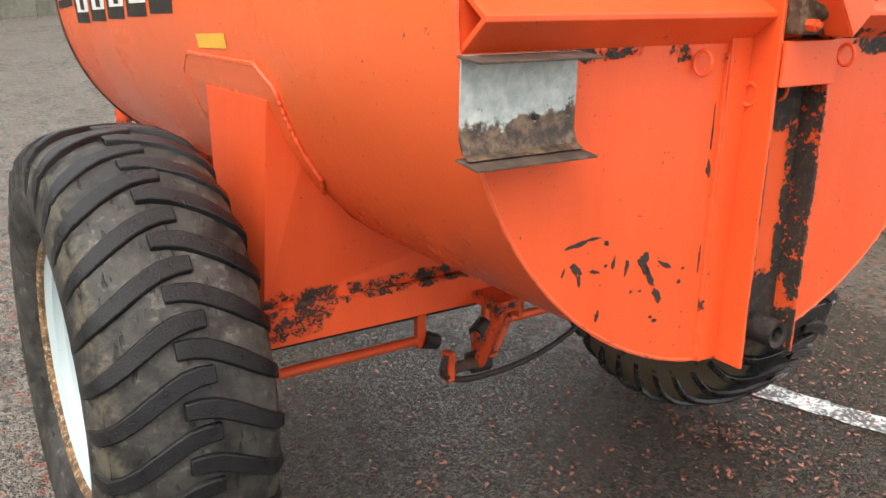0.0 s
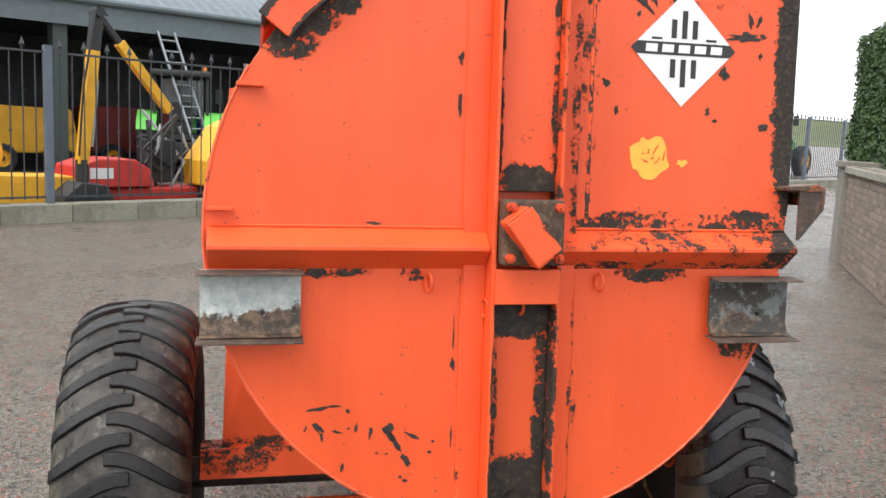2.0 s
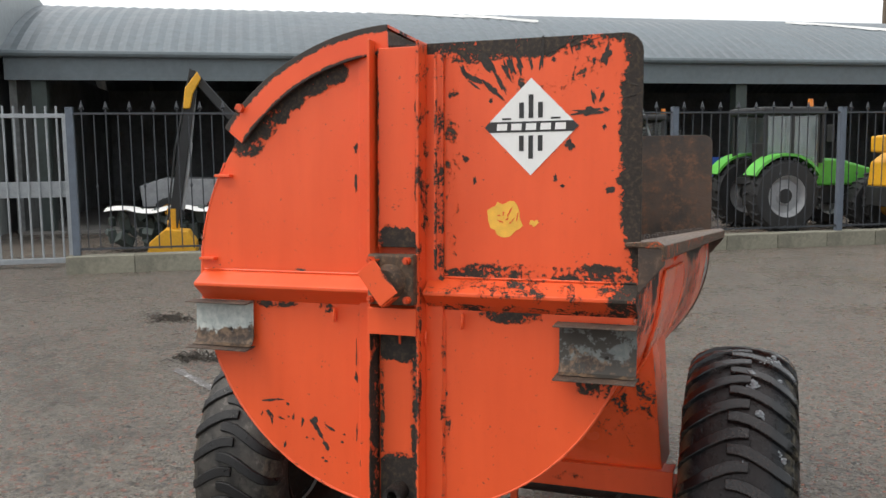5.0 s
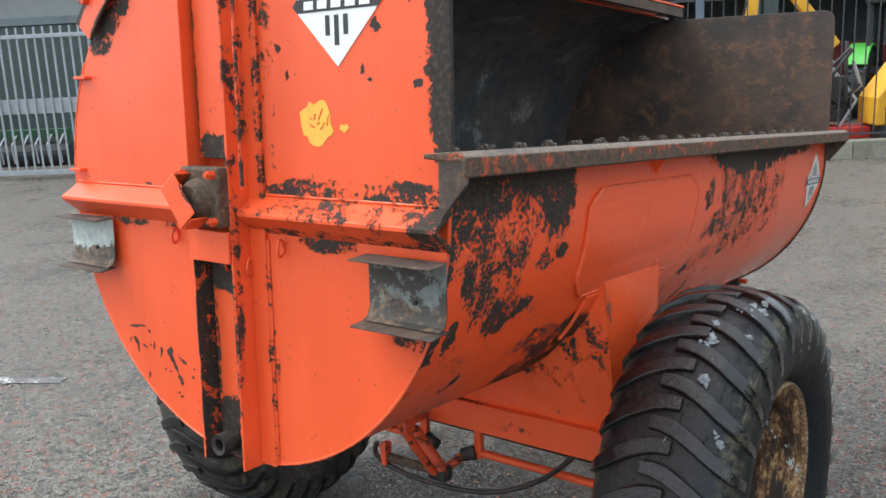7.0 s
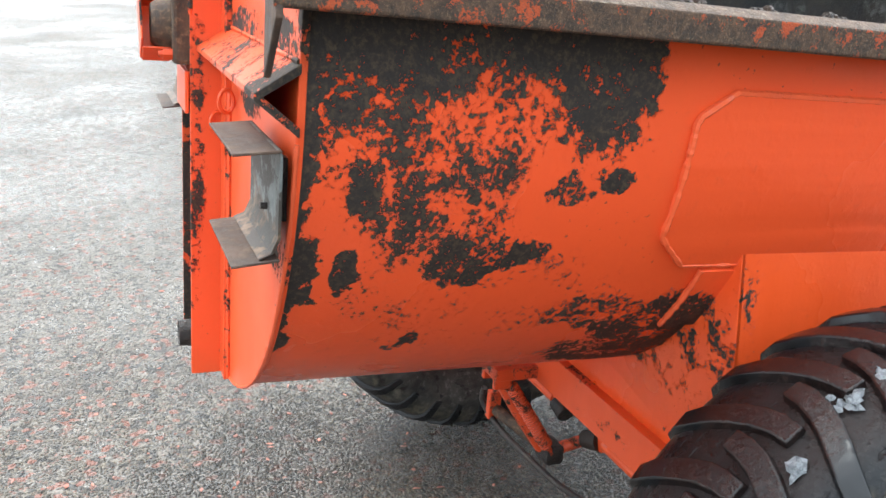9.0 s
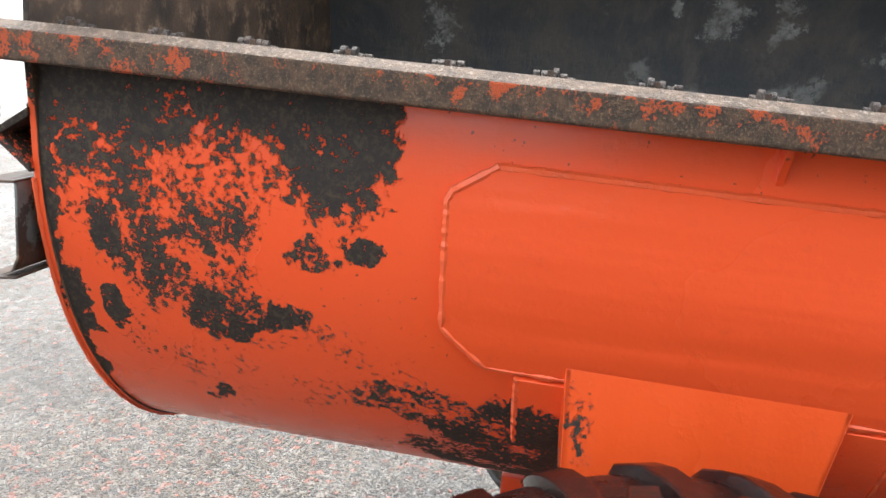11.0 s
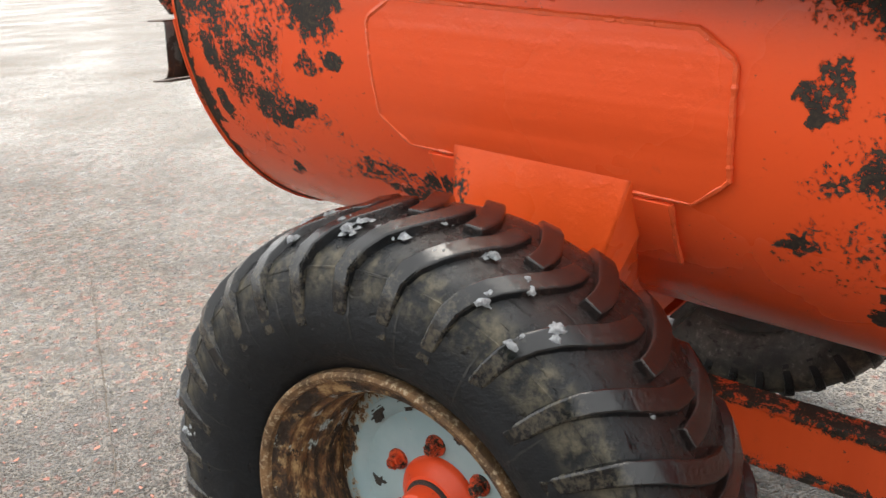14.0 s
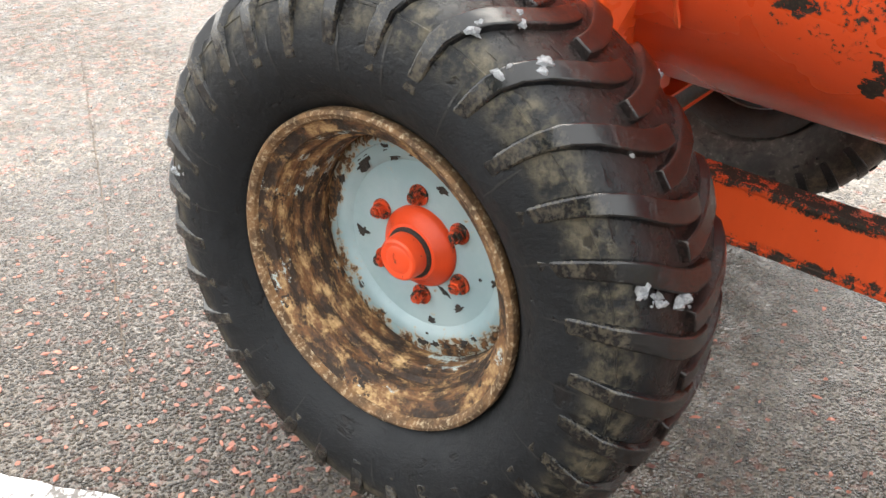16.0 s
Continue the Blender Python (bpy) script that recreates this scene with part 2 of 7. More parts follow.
# bare zones of the open side: middle, radii, strength
WORN_ZONES = [((0.55, 0.15, 1.43), (0.5, 0.46, 0.19), 0.275), ((0.55, 0.20, 1.50), (0.5, 0.46, 0.115), 0.36), ((0.57, 0.40, 1.35), (0.3, 0.13, 0.16), 0.27), ((0.56, 0.18, 1.25), (0.35, 0.21, 0.25), 0.215), ((0.56, 0.235, 1.12), (0.35, 0.12, 0.13), 0.16),
              ((0.57, -0.03, 1.20), (0.35, 0.085, 0.9), 0.42), ((0.44, 0.62, 0.955), (0.25, 0.24, 0.09), 0.23), ((0.35, 0.66, 0.86), (0.25, 0.30, 0.12), 0.25), ((0.50, 0.30, 1.02), (0.3, 0.36, 0.18), 0.135),
              ((0.50, 1.95, 1.42), (0.5, 0.90, 0.14), 0.32), ((0.57, 1.72, 1.40), (0.5, 0.64, 0.15), 0.36), ((0.55, 1.62, 1.20), (0.4, 0.44, 0.28), 0.2), ((0.55, 1.75, 1.20), (0.3, 0.54, 0.34), 0.165), ((0.50, 1.42, 1.03), (0.3, 0.22, 0.16), 0.14), ((-0.56, 1.9, 1.15), (0.25, 0.7, 0.3), 0.06)]
# single bare spots: along the drum, up, half length, half height, strength
WORN_SPOTS = [(0.25, 1.09, 0.095, 0.07, 0.26), (0.44, 1.213, 0.045, 0.045, 0.27), (0.37, 1.206, 0.045, 0.036, 0.25), (0.08, 1.192, 0.03, 0.05, 0.26), (0.05, 1.297, 0.036, 0.06, 0.25),
              (0.08, 1.083, 0.04, 0.044, 0.28), (0.33, 1.097, 0.06, 0.04, 0.22), (0.45, 0.984, 0.07, 0.04, 0.22), (0.20, 0.933, 0.045, 0.022, 0.25), 
              (1.32, 1.247, 0.06, 0.06, 0.25), (1.33, 1.125, 0.06, 0.05, 0.20), (1.41, 1.13, 0.04, 0.06, 0.21), (1.29, 1.015, 0.052, 0.034, 0.23), (1.42, 0.919, 0.045, 0.026, 0.25)]
SPOT_ZONES = [((CX + math.sqrt(max(0.01, RAD ** 2 - (z - CZ) ** 2)), y, z), (0.2, ry, rz), g) for y, z, ry, rz, g in WORN_SPOTS]
m_shell = paint("drum_paint", rough=0.25, lace=0.5, specks=0.7, lumps=0.2, scale=15, chip=-0.03, tints=[((0.9, 1.2, 1.2), (1.0, 2.5, 1.0), (0.90, 0.103, 0.027)), ((-0.9, 1.2, 1.5), (0.8, 2.5, 0.9), (0.86, 0.155, 0.045))], wear=WORN_ZONES + SPOT_ZONES, ragged=((13, 0.10), (45, 0.035)))
m_plate = paint("rear_plate_paint", scale=13, chip=-0.045, wear=[
    ((0.60, 0, 1.70), (0.095, 0.4, 0.55), 0.36), ((0.25, 0, 1.985), (0.52, 0.4, 0.13), 0.30), ((0.34, 0, 1.89), (0.34, 0.4, 0.13), 0.155),
    *[((CX + 0.585 * math.cos(radians(g)), 0, CZ + 0.585 * math.sin(radians(g))), (0.085, 0.4, 0.055), 0.30) for g in (142, 136, 130, 124, 117, 110)],
    ((0.32, 0, 1.366), (0.48, 0.4, 0.042), 0.215), ((0.14, 0, 1.362), (0.10, 0.4, 0.03), 0.26), ((0.50, 0, 1.365), (0.16, 0.4, 0.05), 0.25), ((-0.32, 0, 1.985), (0.36, 0.4, 0.14), 0.16), ((-0.50, 0, 1.78), (0.13, 0.4, 0.12), 0.26),
    ((0.50, 0, 1.10), (0.11, 0.4, 0.06), 0.24), ((-0.42, 0, 1.275), (0.20, 0.4, 0.035), 0.24), ((0.27, 0, 1.262), (0.14, 0.4, 0.035), 0.26),
    ((0.11, 0, 1.65), (0.035, 0.4, 0.40), 0.17), ((-0.245, 0, 1.262), (0.06, 0.4, 0.03), 0.24), ((-0.16, 0, 0.95), (0.03, 0.4, 0.3), 0.1), ((0.09, 0, 1.0), (0.03, 0.4, 0.35), 0.12)])


def strip_paint():
    """Hood strip: paint left in the middle, bare and black along both curved edges."""
    k = Net("hood_strip_paint")
    sep = k.t.nodes.new("ShaderNodeSeparateXYZ")
    k.put(sep.inputs[0], k.co)
    dx, dz = k.math("SUBTRACT", sep.outputs[0], CX), k.math("SUBTRACT", sep.outputs[2], CZ)
    rad = k.math("SQRT", k.math("ADD", k.math("POWER", dx, 2.0), k.math("POWER", dz, 2.0)))
    v = k.math("ADD", k.math("MULTIPLY", k.noise(13, 8, 0.7), 0.6), k.math("MULTIPLY", k.noise(80, 6, 0.7), 0.4))
    v = k.math("ADD", v, k.math("MAXIMUM", k.ramp(rad, RAD + 0.016, RAD + 0.040, 0, 0.30), k.ramp(rad, RAD - 0.014, RAD - 0.026, 0, 0.28)))
    flake = k.ramp(v, 0.655, 0.67)
    col = k.mix(k.ramp(k.noise(3, 4, 0.5), 0.35, 0.65), (0.86, 0.10, 0.022), (0.76, 0.080, 0.017))
    col = k.mix(flake, col, k.mix(k.noise(60, 6, 0.7), (0.022, 0.018, 0.016), (0.06, 0.045, 0.036)))
    return k.done(col, k.ramp(flake, 0, 1, 0.38, 0.75), 0, k.math("MULTIPLY", flake, -0.6), 0.002)


m_strip = strip_paint()
m_bar_l = paint("bar_paint", scale=14, chip=-0.06)
m_bar_r = paint("worn_bar_paint", scale=22, chip=0.045, wear=[((0.30, -0.03, 1.335), (0.5, 0.1, 0.04), 0.10), ((0.30, -0.03, 1.27), (0.5, 0.1, 0.03), 0.12), ((0.45, -0.03, 1.30), (0.2, 0.1, 0.06), 0.06), ((0.58, 0, 1.3), (0.1, 0.2, 0.1), 0.2)])
m_web = paint("channel_paint", scale=16, chip=-0.01, wear=[((0.029, 0, 1.0), (0.012, 0.3, 0.9), 0.22), ((0.032, -0.03, 1.75), (0.03, 0.3, 0.6), 0.14), ((-0.092, 0, 0.95), (0.012, 0.3, 0.5), 0.24), ((0.03, -0.06, 1.25), (0.05, 0.04, 0.6), 0.16), ((0.088, 0, 1.6), (0.03, 0.3, 0.5), 0.19), ((0.090, 0, 1.05), (0.012, 0.3, 0.4), 0.14), ((-0.152, 0, 1.0), (0.012, 0.3, 0.4), 0.11)])
m_greasy = paint("greasy_paint", scale=10, chip=0.0, wear=[((-0.03, 0, 0.78), (0.2, 0.3, 0.14), 0.34), ((-0.03, 0, 1.19), (0.14, 0.3, 0.09), 0.34), ((0.034, 0, 1.0), (0.05, 0.3, 0.8), 0.22), ((-0.088, 0, 1.0), (0.022, 0.3, 0.5), 0.17), ((-0.03, 0, 1.44), (0.1, 0.3, 0.06), 0.30), ((0.035, 0, 1.7), (0.026, 0.3, 0.6), 0.19), ((-0.09, 0, 1.7), (0.013, 0.3, 0.6), 0.2)])
m_bearing = rusty("bearing_rust", (0.045, 0.03, 0.02), (0.12, 0.07, 0.04), (0.27, 0.175, 0.10), scale=22, lightness=0.6, paintc=None)
m_frame = paint("frame_paint", base=(0.80, 0.092, 0.02), scale=27, chip=0.02, wear=[((-0.4, 0.7, 0.69), (0.9, 0.2, 0.03), 0.14), ((-0.6, 0.7, 0.66), (0.16, 0.2, 0.08), 0.16), ((0.25, 1.8, 0.635), (0.2, 1.6, 0.045), 0.19), ((0.25, 1.8, 0.50), (0.2, 1.6, 0.04), 0.17)])
m_pedestal = paint("pedestal_paint", specks=0.0, lumps=0.25, base=(0.90, 0.10, 0.017), rough=0.27, scale=14, chip=-0.03, wear=[((0.4, 0.71, 0.85), (0.3, 0.05, 0.3), 0.13), ((0.56, 0.72, 0.95), (0.1, 0.06, 0.2), 0.16), ((0.44, 0.70, 0.93), (0.20, 0.07, 0.13), 0.2), ((0.30, 0.70, 0.84), (0.20, 0.07, 0.08), 0.16)])
m_plain_orange = paint("fresh_paint", chip=-0.09)
m_doubler = paint("doubler_paint", rolled=1.6, chip=-0.09, specks=0.0, lumps=0.25, rough=0.22, tints=[((0.9, 1.2, 1.2), (1.0, 2.5, 1.0), (0.90, 0.103, 0.027)), ((-0.9, 1.2, 1.5), (0.8, 2.5, 0.9), (0.86, 0.155, 0.045))])
m_weld = paint("weld_bead_paint", base=(0.90, 0.125, 0.04), chip=-0.06, specks=0.3, lumps=1.2, rough=0.16, scale=40)
m_hub = paint("hub_paint", base=(0.85, 0.075, 0.018), scale=26, chip=0.045)
m_nut = paint("nut_paint", base=(0.75, 0.08, 0.02), scale=55, chip=0.17)
m_lever = paint("lever_paint", base=(0.70, 0.08, 0.02), scale=30, chip=0.125)


def drum_lining():
    k = Net("drum_lining")
    a, b, c = k.noise(4, 8, 0.7), k.noise(26, 8, 0.75), k.noise(1.9, 6, 0.6, dist=0.6)
    col = k.mix(k.ramp(a, 0.4, 0.62), (0.052, 0.055, 0.060), (0.098, 0.085, 0.075))
    run = k.noise(9, 6, 0.65, stretch=(1, 1, 0.2))
    col = k.mix(k.ramp(run, 0.55, 0.72, 0, 0.7), col, (0.13, 0.11, 0.095))
    spot = k.math("MULTIPLY", k.ramp(c, 0.555, 0.60), k.ramp(b, 0.42, 0.54))
    col = k.mix(spot, col, (0.20, 0.20, 0.19))
    cake = None
    for centre, radii in (((-0.6, 0.98, 1.585), (0.3, 0.10, 0.10)), ((-0.6, 1.10, 1.60), (0.3, 0.07, 0.12)), ((-0.62, 1.38, 1.53), (0.3, 0.11, 0.09)), ((-0.6, 0.86, 1.60), (0.3, 0.025, 0.05)),
                          ((-0.6, 0.30, 1.53), (0.3, 0.06, 0.16)), ((-0.6, 1.75, 1.62), (0.3, 0.10, 0.13)), ((-0.6, 2.15, 1.50), (0.3, 0.14, 0.10))):
        m = k.blob(centre, radii)
        cake = m if cake is None else k.math("MAXIMUM", cake, m)
    lime = k.ramp(k.math("ADD", k.math("MULTIPLY", cake, 0.55), k.math("MULTIPLY", k.math("SUBTRACT", k.noise(17, 10, 0.8), 0.5), 2.6)), 0.26, 0.50)
    col = k.mix(k.math("MULTIPLY", k.math("MULTIPLY", lime, k.ramp(cake, 0.0, 0.15)), 0.85), col, k.mix(k.ramp(b, 0.3, 0.7), (0.10, 0.09, 0.08), (0.40, 0.40, 0.39)))
    return k.done(col, k.ramp(b, 0.3, 0.7, 0.35, 0.7), 0, k.math("ADD", a, b), 0.005)


m_inside = drum_lining()
m_far_end = rusty("front_plate_rust", (0.030, 0.024, 0.020), (0.085, 0.052, 0.036), (0.20, 0.095, 0.05), scale=4, lightness=0.7)
m_rear_inside = rusty("rear_inside_rust", (0.045, 0.034, 0.027), (0.125, 0.078, 0.052), (0.26, 0.17, 0.11), scale=7, lightness=0.8)
m_rail = rusty("rail_rust", (0.055, 0.036, 0.025), (0.135, 0.078, 0.044), (0.31, 0.215, 0.13), scale=74, lightness=0.6, paintc=(0.66, 0.115, 0.03), zones=[((0.65, 0.95, 1.434), (0.2, 0.75, 0.036), 0.045), ((0.65, 0.10, 1.44), (0.2, 0.30, 0.06), 0.04), ((0.65, 2.0, 1.436), (0.2, 0.5, 0.04), 0.02)])
m_rail_top = rusty("rail_top_rust", (0.10, 0.066, 0.044), (0.19, 0.122, 0.08), (0.42, 0.35, 0.28), scale=40, lightness=0.75, rough=0.55)
m_bolts = rusty("bolt_steel", (0.03, 0.022, 0.018), (0.09, 0.06, 0.045), (0.26, 0.23, 0.21), scale=60, lightness=0.9, rough=0.5)
m_rail_end = rusty("rail_end_rust", (0.05, 0.035, 0.027), (0.1, 0.06, 0.04), (0.2, 0.15, 0.11), scale=12, lightness=0.5)
m_steel = rusty("greasy_steel", (0.01, 0.009, 0.009), (0.035, 0.025, 0.02), (0.10, 0.07, 0.05), scale=25, rough=0.5)


def zinc(name, level, tone, stain=0.64):
    k = Net(name)
    a, b = k.noise(9, 8, 0.7), k.noise(40, 8, 0.7)
    col = k.mix(k.ramp(b, 0.35, 0.7), tuple(c * tone for c in (0.36, 0.40, 0.39)), tuple(c * tone for c in (0.58, 0.61, 0.57)))
    sep = k.t.nodes.new("ShaderNodeSeparateXYZ")
    k.put(sep.inputs[0], k.co)
    low = k.math("ADD", k.math("MULTIPLY", a, 0.9), k.math("MULTIPLY", k.math("SUBTRACT", level, sep.outputs[2]), 3.2))
    col = k.mix(k.ramp(low, 0.50, 0.56), col, k.mix(k.ramp(b, 0.4, 0.65), (0.045, 0.03, 0.022), (0.2, 0.13, 0.08)))
    col = k.mix(k.ramp(k.noise(22, 6, 0.7), stain, stain + 0.05), col, (0.05, 0.043, 0.036))
    return k.done(col, 0.55, 0.15, b, 0.001)


m_zinc = zinc("zinc_bracket", 1.205, 1.0)
m_zinc_dull = zinc("dull_zinc_bracket", 1.20, 0.34, 0.47)


def rubber(name, low, high, pale, gloss, mud, caked=0.0):
    """Worn tyre rubber: low and high are its two tones, mud the red-brown film on the crown."""
    k = Net(name)
    a, b = k.noise(6, 8, 0.7), k.noise(48, 7, 0.7)
    c = k.noise(17, 8, 0.72)
    sep = k.t.nodes.new("ShaderNodeSeparateXYZ")
    k.put(sep.inputs[0], k.co)
    off = k.math("ABSOLUTE", sep.outputs[0])
    rad = k.math("SQRT", k.math("ADD", k.math("POWER", sep.outputs[1], 2.0), k.math("POWER", sep.outputs[2], 2.0)))
    col = k.mix(k.ramp(k.math("ADD", k.math("MULTIPLY", a, 0.5), k.math("MULTIPLY", c, 0.5)), 0.38, 0.62), low, high)
    col = k.mix(k.ramp(k.math("ADD", k.math("MULTIPLY", a, 0.4), k.math("MULTIPLY", b, 0.6)), 0.54, 0.68, 0, pale), col, tuple(min(1, h * 2.0 + 0.02) for h in high))
    crown = k.math("MULTIPLY", k.ramp(k.math("ADD", off, k.math("MULTIPLY", a, 0.06)), 0.10, 0.15, 1.0, 0.0), mud)
    col = k.mix(crown, col, k.mix(b, (0.010, 0.006, 0.005), (0.032, 0.018, 0.014)))
    worn = k.math("MULTIPLY", k.math("MULTIPLY", k.ramp(rad, 0.395, 0.435), k.ramp(rad, 0.478, 0.462)), k.ramp(off, 0.105, 0.14))
    scuff = k.math("MULTIPLY", worn, k.ramp(k.math("ADD", k.math("MULTIPLY", c, 0.45), k.math("MULTIPLY", b, 0.55)), 0.42, 0.62, 0, 0.8))
    col = k.mix(scuff, col, (0.125, 0.108, 0.072))
    if caked:
        inner = k.math("MULTIPLY", k.ramp(k.math("ADD", sep.outputs[0], k.math("MULTIPLY", c, 0.05)), -0.105, -0.130), caked)
        col = k.mix(inner, col, k.mix(c, (0.060, 0.043, 0.026), (0.15, 0.115, 0.072)))
    crack = k.ramp(k.noise(70, 4, 0.6, stretch=(1.0, 0.24, 0.24)), 0.60, 0.68)
    col = k.mix(k.math("MULTIPLY", crack, 0.75), col, (0.008, 0.007, 0.007))
    h = k.math("SUBTRACT", k.math("ADD", b, k.math("MULTIPLY", c, 0.8)), k.math("MULTIPLY", crack, 0.5))
    ro = k.math("ADD", k.ramp(c, 0.35, 0.65, gloss, gloss + 0.22), k.math("MULTIPLY", k.ramp(rad, 0.475, 0.44), 0.22))
    return k.done(col, ro, 0, h, 0.003, 0.30)


m_rubber = rubber("tyre_rubber", (0.006, 0.0075, 0.009), (0.012, 0.014, 0.0165), 0.08, 0.18, 0.6, 0.9)
m_rubber_dry = rubber("tyre_rubber_muddy", (0.017, 0.0165, 0.0155), (0.072, 0.067, 0.059), 0.9, 0.30, 0.0)


def lug_rubber():
    """Wet tread bars: black and shining on the shoulder, filmed with red-brown mud over the crown."""
    k = Net("tread_rubber")
    a, b = k.noise(26, 7, 0.7), k.noise(120, 5, 0.7)
    sep = k.t.nodes.new("ShaderNodeSeparateXYZ")
    k.put(sep.inputs[0], k.co)
    off = k.math("ABSOLUTE", sep.outputs[0])
    col = k.mix(k.ramp(a, 0.35, 0.65), (0.0045, 0.0052, 0.006), (0.012, 0.013, 0.0145))
    crown = k.ramp(k.math("ADD", off, k.math("MULTIPLY", k.math("SUBTRACT", a, 0.5), 0.12)), 0.075, 0.10, 1.0, 0.0)
    col = k.mix(k.math("MULTIPLY", crown, 0.7), col, k.mix(k.ramp(b, 0.4, 0.65), (0.008, 0.0045, 0.004), (0.034, 0.018, 0.014)))
    col = k.mix(k.math("MULTIPLY", k.ramp(off, 0.135, 0.155), k.ramp(k.math("ADD", k.math("MULTIPLY", a, 0.5), k.math("MULTIPLY", b, 0.5)), 0.47, 0.6, 0, 0.7)), col, (0.09, 0.078, 0.055))
    ro = k.math("ADD", k.ramp(a, 0.3, 0.7, 0.10, 0.22), k.math("MULTIPLY", crown, 0.04))
    return k.done(col, ro, 0, k.math("ADD", k.math("MULTIPLY", a, 0.5), k.math("MULTIPLY", b, k.ramp(crown, 0, 1, 0.25, 0.9))), 0.002, 0.5)


m_lug = lug_rubber()
m_lug_dry = plain("dry_tread_rubber", (0.0095, 0.0098, 0.0105), 0.34, var=0.6, scale=30, depth=0.002, spec=0.35)
m_snow = plain("slush", (0.36, 0.38, 0.40), 0.25, var=0.5, scale=90, depth=0.004)


def disc_paint(name, lift):
    """Pale blue wheel paint that rusts through towards the rim and in spots."""
    k = Net(name)
    sep = k.t.nodes.new("ShaderNodeSeparateXYZ")
    k.put(sep.inputs[0], k.co)
    rad = k.math("SQRT", k.math("ADD", k.math("POWER", sep.outputs[1], 2.0), k.math("POWER", sep.outputs[2], 2.0)))
    big, fine = k.noise(17, 8, 0.7), k.noise(90, 6, 0.7)
    v = k.math("ADD", k.math("MULTIPLY", big, 0.66), k.math("MULTIPLY", fine, 0.34))
    v = k.math("ADD", v, k.ramp(rad, 0.146, 0.212, -0.01, lift))
    flake = k.ramp(v, 0.63, 0.65)
    col = k.mix(k.ramp(k.noise(5, 5, 0.6), 0.35, 0.65), (0.27, 0.385, 0.41), (0.35, 0.455, 0.47))
    col = k.mix(k.ramp(v, 0.585, 0.635, 0, 0.7), col, (0.46, 0.33, 0.18))
    col = k.mix(k.ramp(fine, 0.6, 0.75, 0, 0.35), col, (0.22, 0.27, 0.27))
    rust = k.mix(k.ramp(fine, 0.42, 0.62), (0.028, 0.017, 0.011), (0.20, 0.10, 0.04))
    col = k.mix(flake, col, rust)
    return k.done(col, k.ramp(flake, 0, 1, 0.42, 0.8), 0, k.math("SUBTRACT", k.math("MULTIPLY", fine, 0.25), k.math("MULTIPLY", flake, 0.6)), 0.002)


def barrel_rust():
    """Rim well: black scale, brown rust and tan bloom in streaks that run round it, with scraps of blue paint."""
    k = Net("rim_barrel")
    a = k.noise(9, 8, 0.74, stretch=(3.2, 1, 1), dist=0.1)
    b = k.noise(34, 8, 0.75, stretch=(1.8, 1, 1))
    c = k.noise(7, 7, 0.7, stretch=(2.6, 1, 1))
    col = k.mix(k.ramp(a, 0.43, 0.58), (0.026, 0.015, 0.009), (0.17, 0.075, 0.026))
    col = k.mix(k.ramp(k.math("ADD", k.math("MULTIPLY", a, 0.5), k.math("MULTIPLY", b, 0.5)), 0.49, 0.62), col, (0.58, 0.39, 0.19))
    col = k.mix(k.ramp(k.math("ADD", k.math("MULTIPLY", c, 0.6), k.math("MULTIPLY", b, 0.4)), 0.565, 0.59), col, (0.44, 0.53, 0.53))
    col = k.mix(k.ramp(k.noise(14, 8, 0.72, stretch=(2.0, 1, 1)), 0.58, 0.61), col, (0.022, 0.014, 0.010))
    return k.done(col, k.ramp(b, 0.35, 0.65, 0.5, 0.85), 0, k.math("ADD", a, k.math("MULTIPLY", b, 0.6)), 0.005)


m_disc = disc_paint("wheel_disc_paint", 0.16)
m_disc_edge = disc_paint("wheel_disc_edge_paint", 0.17)
# near-black, for the inward faces of rim and disc
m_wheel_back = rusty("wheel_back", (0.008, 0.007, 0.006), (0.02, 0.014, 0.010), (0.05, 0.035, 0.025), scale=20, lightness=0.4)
m_pale_rim = paint("pale_rim_paint", base=(0.50, 0.62, 0.64), scale=16, chip=0.0, under=(0.10, 0.06, 0.03))
m_barrel = barrel_rust()
m_flange = rusty("rim_flange", (0.10, 0.055, 0.025), (0.26, 0.14, 0.06), (0.62, 0.50, 0.34), scale=24, lightness=0.95)
m_white = plain("decal_white", (0.78, 0.78, 0.76), 0.35, var=0.04)
m_black = plain("decal_black", (0.02, 0.02, 0.02), 0.4, var=0.2)
m_yellow = plain("decal_yellow", (0.85, 0.47, 0.06), 0.55, var=0.12, scale=40)
m_chip = rusty("bare_patch", (0.022, 0.019, 0.017), (0.04, 0.032, 0.026), (0.08, 0.06, 0.045), scale=40)

# ---- the spreader ----
spreader = thing("manure_spreader", TILT, "orange side-discharge drum manure spreader with flaking paint on two big tyres", "manure spreader")


